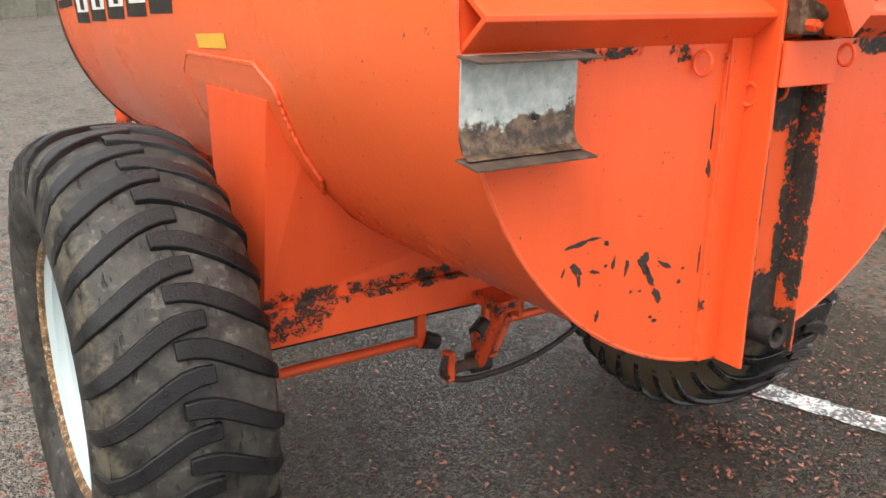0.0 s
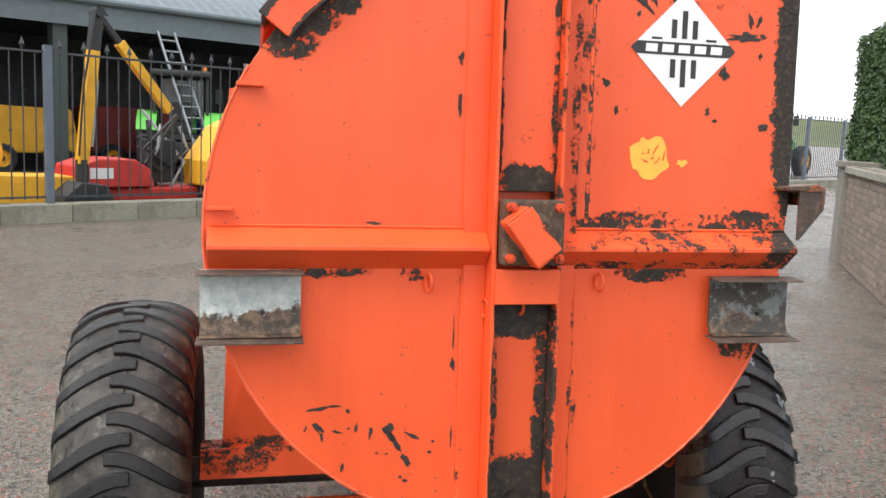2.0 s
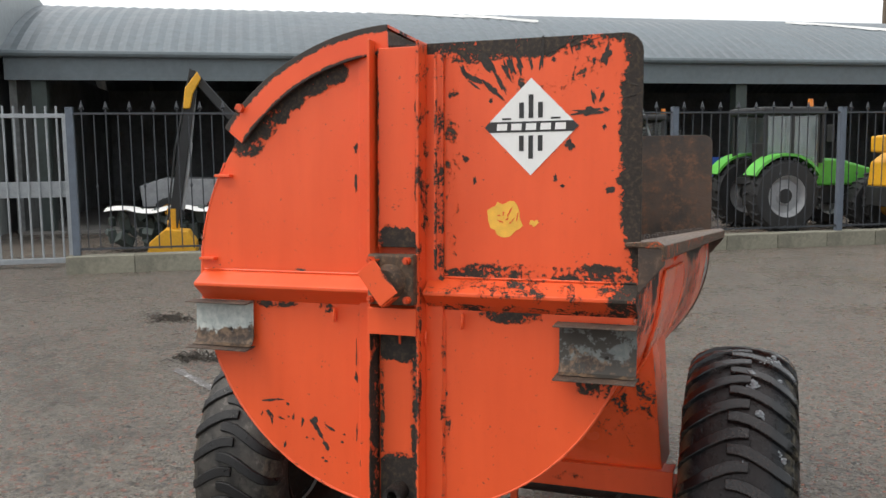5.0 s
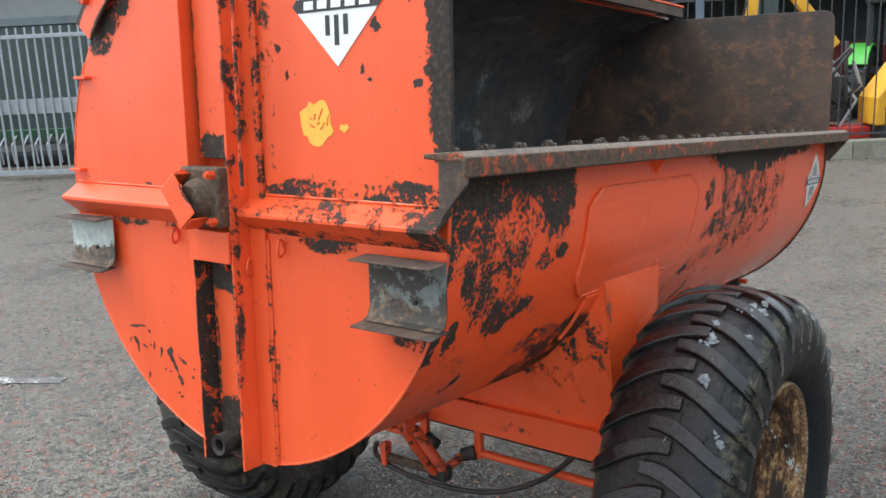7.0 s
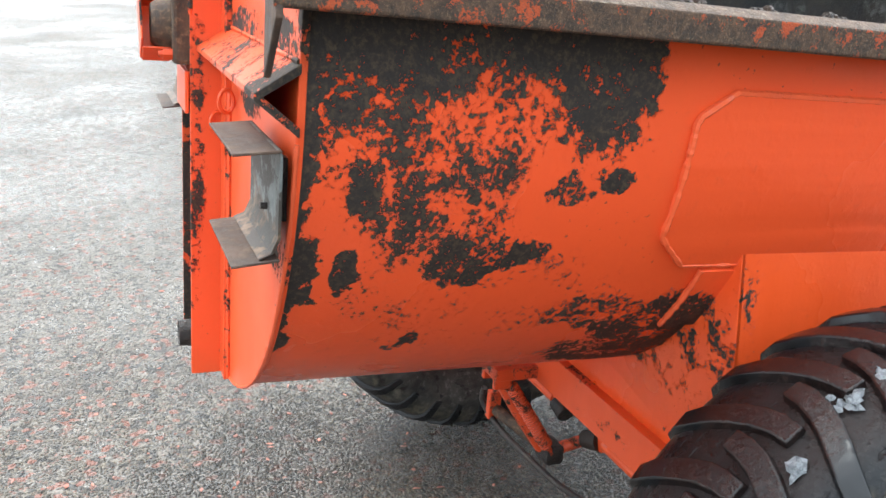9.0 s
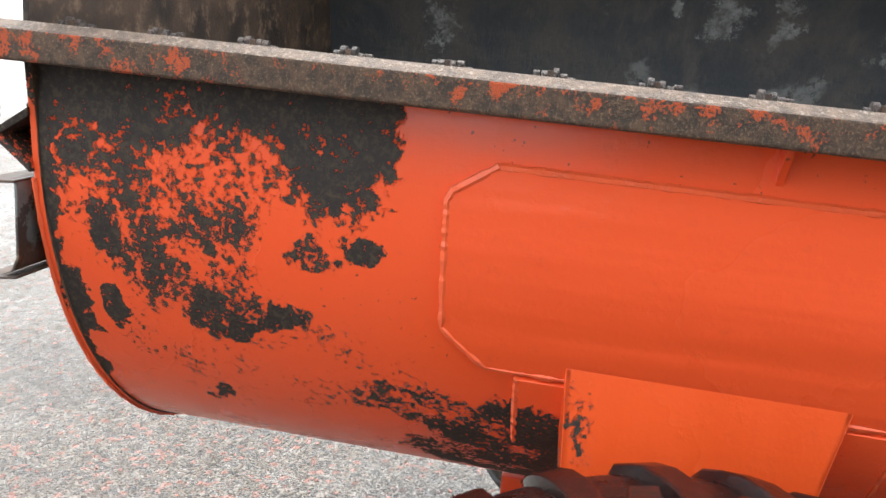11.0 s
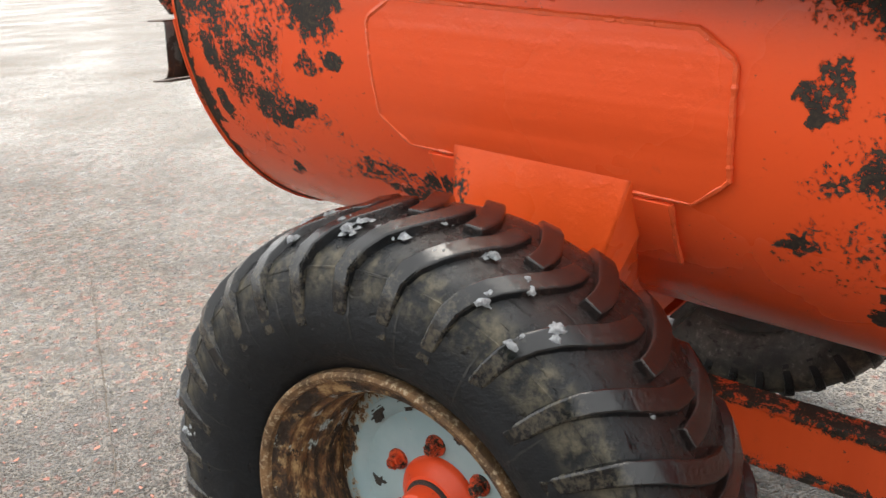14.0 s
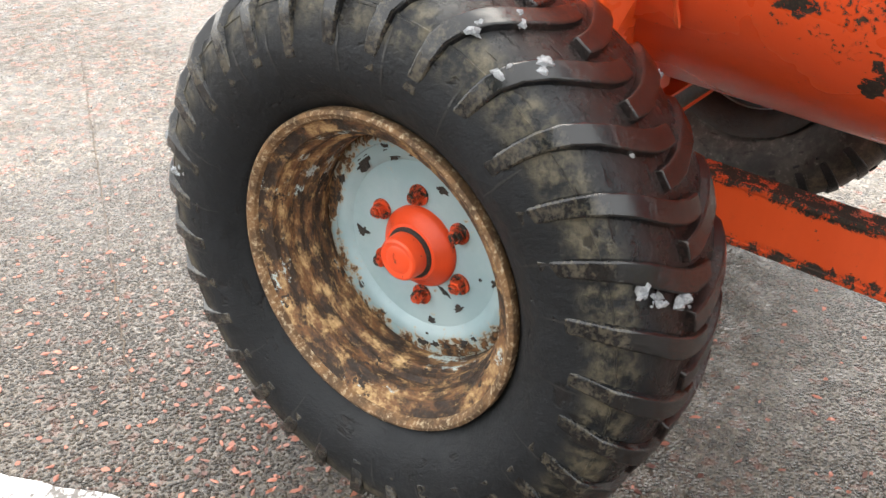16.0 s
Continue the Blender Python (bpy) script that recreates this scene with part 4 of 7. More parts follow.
DISC_CHIPS = ((116, 0.181, 0.0067, 1.0), (-170, 0.133, 0.0111, 0.9), (138, 0.172, 0.0089, 1.8), (159, 0.188, 0.0096, 1.0), (73, 0.125, 0.0052, 2.2), (-45, 0.127, 0.0052, 2.0), (-52, 0.088, 0.0059, 2.4), (-76, 0.145, 0.0059, 1.4), (-53, 0.186, 0.0067, 1.3), (-44, 0.183, 0.0059, 1.0), (-82, 0.192, 0.0059, 1.7), (-74, 0.189, 0.0059, 1.6), (-66, 0.19, 0.0059, 1.2), (-6, 0.127, 0.003, 1.2), (-2, 0.156, 0.0044, 1.2), (-79, 0.17, 0.0022, 1.0), (113, 0.161, 0.0044, 2.2), (96, 0.169, 0.0044, 3.0), (171, 0.185, 0.0052, 1.3), (-133, 0.183, 0.0059, 1.2), (-112, 0.181, 0.0052, 1.3))


def splotch(parent, name, mat, x, z, r, seed, stretch=1.0, turn=0.0, f=None, rough_edge=0.45, lift=0.0012):
    """An uneven flat patch, such as bare steel or the remains of a label."""
    rng = random.Random(seed)
    n = 26
    raw, fine = [rng.uniform(-1, 1) for _ in range(n)], [rng.uniform(-1, 1) for _ in range(n)]
    bm = bmesh.new()
    c, s = math.cos(radians(turn)), math.sin(radians(turn))
    put = f or (lambda u, v, w: (u, -0.002 - w, v))
    top, low = [], []
    for i in range(n):
        a = 2 * math.pi * i / n
        k = r * (1 + 1.3 * rough_edge * (raw[i] * 0.5 + raw[i - 1] * 0.25 + raw[(i + 1) % n] * 0.25 + fine[i] * 0.25))
        u, v = k * math.cos(a) * stretch, k * math.sin(a)
        top.append(bm.verts.new(put(x + u * c - v * s, z + u * s + v * c, lift)))
        low.append(bm.verts.new(put(x + u * c - v * s, z + u * s + v * c, -0.0005)))
    bm.faces.new(top), bm.faces.new(low[::-1])
    for i in range(n):
        j = (i + 1) % n
        bm.faces.new((top[i], low[i], low[j], top[j]))
    return part(name, bm, mat, parent)


def make_wheel(m, way, carcass, bars, barrel, edge, tall):
    w = part("wheel", lathe(bmesh.new(), [(-0.128, 0.266), (-0.130, 0.2726), (-0.122, 0.2726), (-0.115, 0.2463), (-0.06, 0.2209), (0.05, 0.2209), (0.08, 0.2397), (0.100, 0.2463), (0.106, 0.2717), (0.120, 0.2735), (0.126, 0.2679), (0.120, 0.2594), (0.110, 0.2397),
                                           (0.097, 0.235), (0.092, 0.2294), (0.070, 0.2265), (0.064, 0.219), (0.045, 0.2162), (0.040, 0.2124), (0.0, 0.2124), (-0.03, 0.2106), (-0.07, 0.2143), (-0.11, 0.2369)], 96, close=True), [barrel, m_wheel_back], spreader, smooth=35)
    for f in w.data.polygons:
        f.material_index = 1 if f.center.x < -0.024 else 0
    w.matrix_local = m
    bm = bmesh.new()
    lathe(bm, [(0.106, 0.2726), (0.120, 0.2811), (0.1335, 0.2792), (0.136, 0.2726), (0.130, 0.2641), (0.112, 0.2594)], 96, close=True)
    part("rim_flange", bm, m_flange, w, smooth=40)
    bm = bmesh.new()
    lathe(bm, [(0.000, 0.188), (0.002, 0.1786), (-0.001, 0.166), (-0.008, 0.1551), (-0.008, 0.058), (-0.016, 0.058), (-0.016, 0.188)], 96, close=True)
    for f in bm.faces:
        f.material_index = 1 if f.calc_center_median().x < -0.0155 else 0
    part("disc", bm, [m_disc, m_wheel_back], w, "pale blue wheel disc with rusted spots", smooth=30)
    bm = bmesh.new()
    lathe(bm, [(-0.010, 0.211), (-0.004, 0.2125), (0.000, 0.2049), (0.000, 0.1885), (-0.016, 0.1885), (-0.016, 0.2106)], 96, close=True)
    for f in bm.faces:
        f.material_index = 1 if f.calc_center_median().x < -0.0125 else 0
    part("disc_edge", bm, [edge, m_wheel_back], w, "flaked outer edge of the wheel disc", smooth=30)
    bm = bmesh.new()
    lathe(bm, [(-0.019, 0.0264), (-0.010, 0.075), (-0.004, 0.075), (0.004, 0.070), (0.012, 0.060), (0.022, 0.052), (0.024, 0.041), (0.050, 0.0395), (0.055, 0.037), (0.057, 0.033), (0.0555, 0.025), (0.0570, 0.022), (0.0565, 0.004)], 40)
    hub = part("hub", bm, m_hub, w, "orange hub with a domed cap", smooth=35)
    part("hub_seam", lathe(bmesh.new(), [(0.0225, 0.0405), (0.0225, 0.0470), (0.0270, 0.0455), (0.0290, 0.0400)], 40, close=True), m_steel, hub, smooth=40)
    for i in range(6):
        a = radians(60 * i + 36)
        c = (0.010, 0.096 * math.cos(a), 0.096 * math.sin(a))
        bm = bmesh.new()
        lathe(bm, [(-0.018, 0.019), (-0.014, 0.019)], 16, "x", c)
        lathe(bm, [(-0.014, 0.0132), (0.001, 0.0128)], 6, "x", c)
        lathe(bm, [(0.001, 0.0085), (0.007, 0.0075)], 10, "x", c)
        part("wheel_nut", bm, m_nut, w)
    # flaked spots on the disc: bearing, distance from the hub, size, stretch
    for i, (g, d, r, stretch) in enumerate(DISC_CHIPS):
        rise = -0.0079 if d < 0.154 else (0.0005 if d > 0.166 else -0.004)
        splotch(w, "flaked_spot", m_chip, d * math.cos(radians(g)), d * math.sin(radians(g)), r, 700 + i, stretch, g + 90 if d > 0.12 else -25, f=lambda u, v, h: (rise + h, u, v), rough_edge=0.6)
    tyre = part("tyre", lathe(bmesh.new(), SECTION, 128, caps=False), carcass, w, "worn black bar-tread tyre", smooth=45)
    # fine radial splits and a mould line on the outer wall
    bm = bmesh.new()
    lathe(bm, [(0.1508, 0.4455), (0.1530, 0.4470), (0.1518, 0.4495), (0.1493, 0.4495)], 128, close=True)
    part("mould_line", bm, carcass, tyre, smooth=60)
    rng = random.Random(6)
    for i in range(22):
        a0 = 2 * math.pi * (i + rng.uniform(-0.2, 0.2)) / 22
        bm = bmesh.new()
        rows = []
        s0, s1 = 0.185 + rng.uniform(0, 0.02), 0.245 + rng.uniform(0, 0.055)
        for j in range(9):
            p, nrm = on_section(s0 + (s1 - s0) * j / 8)
            q = p + nrm * 0.0007
            a, hw = a0 + rng.uniform(-0.003, 0.003), (0.0018 * math.sin(math.pi * (j + 0.5) / 9) + 0.0003) / 0.43
            rows.append([bm.verts.new((q.x, q.y * math.cos(a + d), q.y * math.sin(a + d))) for d in (-hw, hw)])
        for r0, r1 in zip(rows, rows[1:]):
            bm.faces.new((r0[0], r0[1], r1[1], r1[0]))
        part("rubber_split", bm, m_black, tyre)
    # bars: from past the middle out over the shoulder, left and right in turn
    bm = bmesh.new()
    count, rng = 31, random.Random(4)
    for k in range(count * 2):
        sx = 1 if k % 2 else -1
        base = 2 * math.pi * (k / 2) / count + rng.uniform(-0.006, 0.006)
        steps, rows, worn = 10, [], tall + rng.uniform(-0.003, 0.002)
        for i in range(steps + 1):
            u = i / steps
            s = -0.030 + u * 0.280
            ang = base + way * (0.150 * smooth01(u, 0.05, 0.8) + 0.05 * u * u)
            if u < 0.16:
                ang = base + way * 0.006
            half = (0.0160 + 0.004 * math.sin(math.pi * min(1, u * 1.4))) / 0.5
            high = worn * (1 - 0.95 * smooth01(u, 0.62, 0.96))
            p, nrm = on_section(sx * s)
            row = []
            for du, h in ((-1.12, -0.004), (-0.9, high), (0.9, high), (1.12, -0.004)):
                a = ang + du * half
                q = p + nrm * (h + rng.uniform(-0.0012, 0.0012))
                row.append(bm.verts.new((q.x, q.y * math.cos(a), q.y * math.sin(a))))
            rows.append(row)
        for r0, r1 in zip(rows, rows[1:]):
            for j in range(3):
                bm.faces.new((r0[j], r0[j + 1], r1[j + 1], r1[j]))
        bm.faces.new(rows[0]), bm.faces.new(rows[-1][::-1])
    part("tread", bm, bars, tyre, smooth=40, bevel=0.003)
    return w, tyre


WHEEL_R, WHEEL_L = pose(0.805, 0.870, 0.564, 0, 0, 0), pose(-0.88, 0.90, 0.562, 0, 0, 180)
wheel_r, tyre_r = make_wheel(WHEEL_R, 1, m_rubber, m_lug, m_barrel, m_disc_edge, 0.0135)
wheel_l, tyre_l = make_wheel(WHEEL_L, -1, m_rubber_dry, m_lug_dry, m_pale_rim, m_pale_rim, 0.0105)


# ---- stickers and bare patches on the paint ----
def sticker(parent, f, size, mat_name="maker_sticker", label="white diamond maker's sticker with black bars"):
    """A diamond sticker; f maps (u, v, lift) to a place on the sheet."""
    def quad(bm, pts, lift):
        flat = bmesh.new()
        flat.faces.new([flat.verts.new((u, v, 0)) for u, v in pts])
        cut = (max(v.co.y for v in flat.verts) - min(v.co.y for v in flat.verts)) / 10
        low, n = min(v.co.y for v in flat.verts), 10
        for i in range(1, n):
            bmesh.ops.bisect_plane(flat, geom=flat.verts[:] + flat.edges[:] + flat.faces[:], plane_co=(0, low + i * cut, 0), plane_no=(0, 1, 0))
        made = {v: bm.verts.new(f(v.co.x, v.co.y, lift)) for v in flat.verts}
        for face in flat.faces:
            bm.faces.new([made[v] for v in face.verts])
        flat.free()
    bm = bmesh.new()
    h = size / 2
    quad(bm, [(0, h), (-h, 0), (0, -h), (h, 0)], 0.0016)
    st = part(mat_name, bm, m_white, parent, label)
    bm = bmesh.new()
    t = h * 0.11
    quad(bm, [(-h, 0), (-h + t, t), (h - t, t), (h, 0), (h - t, -t), (-h + t, -t)], 0.0024)
    part("band", bm, m_black, st)
    for i in (-1, 0, 1):
        for sgn in (1, -1):
            bm = bmesh.new()
            a, b = h * 0.18, h * (0.66 if i == 0 else 0.5)
            quad(bm, [(h * (0.2 * i - 0.05), sgn * a), (h * (0.2 * i + 0.05), sgn * a), (h * (0.2 * i + 0.05), sgn * b), (h * (0.2 * i - 0.05), sgn * b)], 0.0024)
            part("bar", bm, m_black, st)
    for i in range(5):
        bm = bmesh.new()
        u = h * (-0.62 + 0.31 * i)
        quad(bm, [(u - h * 0.11, -t * 0.62), (u + h * 0.11, -t * 0.62), (u + h * 0.12, t * 0.62), (u - h * 0.10, t * 0.62)], 0.0031)
        part("white_mark", bm, m_white, st)
    for sgn in (1, -1):
        bm = bmesh.new()
        quad(bm, [(sgn * h * 0.42, t * 1.35), (sgn * h * 0.62, t * 1.35), (sgn * h * 0.62, t * 1.7), (sgn * h * 0.42, t * 1.7)], 0.0024)
        part("small_mark", bm, m_black, st)
    return st


sticker(rear, lambda u, v, w: (0.3165 + u, -0.002 - w, 1.735 + v), 0.240)
sticker(spreader, lambda u, v, w: (CX + (RAD + w) * math.cos(v / RAD - 0.15), 2.46 - u * 0.85, CZ + (RAD + w) * math.sin(v / RAD - 0.15)), 0.24)


splotch(rear, "yellow_label_scrap", m_yellow, 0.252, 1.508, 0.044, 3, 1.0, 20, rough_edge=0.26)
splotch(rear, "yellow_label_scrap", m_yellow, 0.325, 1.495, 0.007, 5, 1.6)
for i, (x, z, ln, tn) in enumerate(((0.262, 1.522, 0.011, 60), (0.240, 1.499, 0.008, -20), (0.256, 1.505, 0.006, 15), (0.247, 1.520, 0.005, 80), (0.268, 1.500, 0.008, 50), (0.236, 1.515, 0.004, 0), (0.283, 1.512, 0.009, 75))):
    splotch(rear, "paint_scratch", m_plain_orange, x, z, 0.0018, 40 + i, ln / 0.0018, tn, lift=0.0022, rough_edge=0.7)
# scrapes fanning out beside the maker's sticker: across, up, length, width, turn, in units of 0.61 mm from its middle
SCRAPES = ((-290, 237, 60, 22, -65), (-240, 202, 80, 20, -30), (-250, 182, 50, 10, -35), (-165, 157, 90, 22, -45), (-190, 272, 90, 30, -55), (-135, 187, 95, 16, -60),
           (-105, 227, 70, 18, -70), (-85, 252, 60, 25, -70), (-50, 252, 60, 18, -75), (-40, 172, 35, 25, -50), (0, 252, 35, 12, -80), (45, 292, 110, 16, 85), (92, 266, 18, 14, 0))
SPOTS = ((235, 54, 100, 26, 3), (253, 112, 40, 12, -80), (287, 112, 40, 12, 70), (303, 62, 22, 15, 0), (298, -8, 18, 12, 90), (158, -76, 40, 30, -60), (-282, -126, 26, 22, -40),
         (-239, -216, 24, 12, 90), (-349, 137, 16, 12, 90), (-171, 110, 24, 14, 70), (103, -212, 26, 14, 90), (132, -240, 14, 12, 0), (325, -256, 34, 28, 0), (-380, 217, 14, 12, 0), (300, 270, 70, 30, 80), (255, 250, 26, 12, 80))
LINES = ((115, 312, 140, 4, 25), (215, 327, 110, 4, 15), (160, 317, 60, 4, -75), (385, 107, 60, 5, 12), (400, 157, 50, 5, -20))
LOW_MARKS = ((-436, 56, 50, 10, 8), (-391, 63, 30, 6, 0), (-353, 48, 14, 7, -10), (-468, 3, 16, 5, 70), (-436, 1, 30, 16, -50), (-424, -24, 22, 8, -80), (-381, -11, 26, 7, -15), (-351, -2, 8, 6, 0), (-328, -1, 20, 8, 80), (-288, -17, 26, 10, 80),
             (-238, -14, 40, 28, -60), (-216, -49, 60, 12, -60), (-188, -99, 40, 14, -50), (-170, -29, 36, 9, -25), (-241, -79, 10, 5, 0), (-269, -76, 8, 5, 0), (-366, -114, 18, 8, 75), (-201, -149, 8, 6, 0), (-186, -161, 12, 6, -10), (-108, -49, 8, 6, 0), (-118, -79, 10, 8, -60))
n = 0
for marks, cx, cz, unit in ((SCRAPES + SPOTS + LINES, 0.3165, 1.735, 0.00061), (LOW_MARKS, -0.125, 0.947, 0.00072)):
    for u, v, ln, w, tn in marks:
        n += 1
        splotch(rear, "bare_patch", m_chip, cx + u * unit, cz + v * unit, w * unit * 0.55, 100 + n, ln / w, tn, rough_edge=0.5)
for x, z, ln, w in ((-0.165, 1.13, 0.06, 0.003), (-0.165, 0.92, 0.04, 0.003), (-0.165, 1.07, 0.02, 0.010), (0.085, 1.10, 0.08, 0.003), (0.090, 1.05, 0.018, 0.010), (-0.165, 1.60, 0.04, 0.005), (-0.165, 1.69, 0.02, 0.008), (-0.335, 1.36, 0.006, 0.03), (0.045, 0.975, 0.02, 0.014)):
    n += 1
    splotch(rear, "bare_patch", m_chip, x, z, w * 0.55, 100 + n, ln / w, 90, rough_edge=0.6)


def slush(parent, n, seed, a0, a1):
    """Ragged lumps of half-melted snow caught between the bars."""
    rng = random.Random(seed)
    bm = bmesh.new()
    for _ in range(n):
        s0, a_mid = rng.gauss(0.06, 0.06), rng.uniform(a0, a1)
        for _ in range(rng.randint(3, 9)):
            a = radians(a_mid + rng.gauss(0, 0.6))
            p, nrm = on_section(s0 + rng.gauss(0, 0.007))
            q = p + nrm * rng.uniform(0.002, 0.010)
            r = rng.choice((0.003, 0.005, 0.007, 0.009)) * rng.uniform(0.7, 1.2)
            base = Vector((q.x, q.y * math.cos(a), q.y * math.sin(a)))
            up = Vector((nrm.x, nrm.y * math.cos(a), nrm.y * math.sin(a)))
            e1 = Matrix.Rotation(rng.uniform(0, 3), 3, up) @ up.orthogonal().normalized()
            e2 = up.cross(e1) * rng.uniform(0.4, 1.0)
            ring = []
            for j in range(6):
                b = 2 * math.pi * j / 6
                k = r * rng.uniform(0.5, 1.7)
                ring.append(bm.verts.new(base + e1 * k * math.cos(b) + e2 * k * math.sin(b)))
            mid = [bm.verts.new(v.co * 0.5 + base * 0.5 + up * r * rng.uniform(0.2, 0.9)) for v in ring]
            for j in range(6):
                bm.faces.new((ring[j], ring[(j + 1) % 6], mid[(j + 1) % 6], mid[j]))
            bm.faces.new(mid)
    return tagged(part("slush", bm, m_snow, parent, "bits of grey slush"), kind="stuff")


slush(tyre_r, 36, 31, 10, 215)


def on_left(y, z, lift):
    c = (z - CZ) / (RAD + lift)
    return (CX - math.sqrt(max(0.0, 1 - c * c)) * (RAD + lift), y, CZ + c * (RAD + lift))


def decal(name, mat, corners, lift, parent=spreader, label="", n=10):
    """A four-cornered film wrapped onto the closed side of the drum."""
    bm = bmesh.new()
    (ya, za), (yb, zb), (yc, zc), (yd, zd) = corners
    top = [(ya + (yb - ya) * i / n, za + (zb - za) * i / n) for i in range(n + 1)]
    low = [(yd + (yc - yd) * i / n, zd + (zc - zd) * i / n) for i in range(n + 1)]
    rows = []
    for j in range(5):
        rows.append([bm.verts.new(on_left(t[0] + (b[0] - t[0]) * j / 4, t[1] + (b[1] - t[1]) * j / 4, lift)) for t, b in zip(top, low)])
    for r0, r1 in zip(rows, rows[1:]):
        for i in range(n):
            bm.faces.new((r0[i], r0[i + 1], r1[i + 1], r1[i]))
    return part(name, bm, mat, parent, label)


stripe = decal("side_stripe", m_white, ((0.08, 1.500), (1.12, 1.448), (1.12, 1.390), (0.12, 1.438)), 0.0016, label="white and black side stripe decal")
decal("shadow_band", m_black, ((0.12, 1.438), (1.12, 1.390), (1.12, 1.362), (0.13, 1.412)), 0.0016, stripe)
decal("edge_band", m_black, ((0.07, 1.508), (1.12, 1.456), (1.12, 1.448), (0.08, 1.500)), 0.0016, stripe)
for i in range(5):
    y, d = 1.17 + i * 0.228, -0.012 * i
    decal("letter_block", m_black, ((y, 1.545 + d), (y + 0.205, 1.54 + d), (y + 0.215, 1.290 + d), (y + 0.02, 1.295 + d)), 0.0016, stripe, n=4)
    decal("letter_fill", m_white, ((y - 0.008, 1.535 + d), (y + 0.165, 1.53 + d), (y + 0.175, 1.325 + d), (y + 0.010, 1.33 + d)), 0.0024, stripe, n=4)
    decal("letter_slot", m_black, ((y + 0.05, 1.495 + d), (y + 0.105, 1.495 + d), (y + 0.11, 1.445 + d), (y + 0.055, 1.445 + d)), 0.0032, stripe, n=2)
    decal("letter_slot", m_black, ((y + 0.055, 1.41 + d), (y + 0.11, 1.41 + d), (y + 0.115, 1.335 + d), (y + 0.06, 1.335 + d)), 0.0032, stripe, n=2)
far_stripe = decal("side_stripe", m_white, ((2.33, 1.385), (2.57, 1.372), (2.57, 1.312), (2.33, 1.325)), 0.0016, label="white and black side stripe decal")
decal("shadow_band", m_black, ((2.33, 1.325), (2.57, 1.312), (2.57, 1.284), (2.33, 1.297)), 0.0016, far_stripe)
decal("warning_label", m_yellow, ((0.861, 1.262), (1.045, 1.254), (1.045, 1.224), (0.861, 1.231)), 0.0016, label="small yellow warning label")


# the parts that run with the drum, in one slant
for ob in list(spreader.children):
    if ob.name.split(".")[0] in ("drum_shell", "front_plate", "side_rail", "rail_end", "rail_bolt", "hinge_lug", "rail_gusset", "hood", "doubler_plate", "saddle_plate", "pedestal", "side_stripe", "maker_sticker", "warning_label"):
        for o in (ob, *ob.children_recursive):
            o.data.transform(SAG)


# ---- ground ----
FA, FU, FN = Vector((-5.871, 9.290, 0)), Vector((0.8453, 0.5342, 0)), Vector((-0.5342, 0.8453, 0))     # fence: start, along, behind


def ground_z(x, y):
    return 0.0


def at_fence(s, k, z=0.0):
    p = FA + FU * s + FN * k
    return Vector((p.x, p.y, ground_z(p.x, p.y) + z))


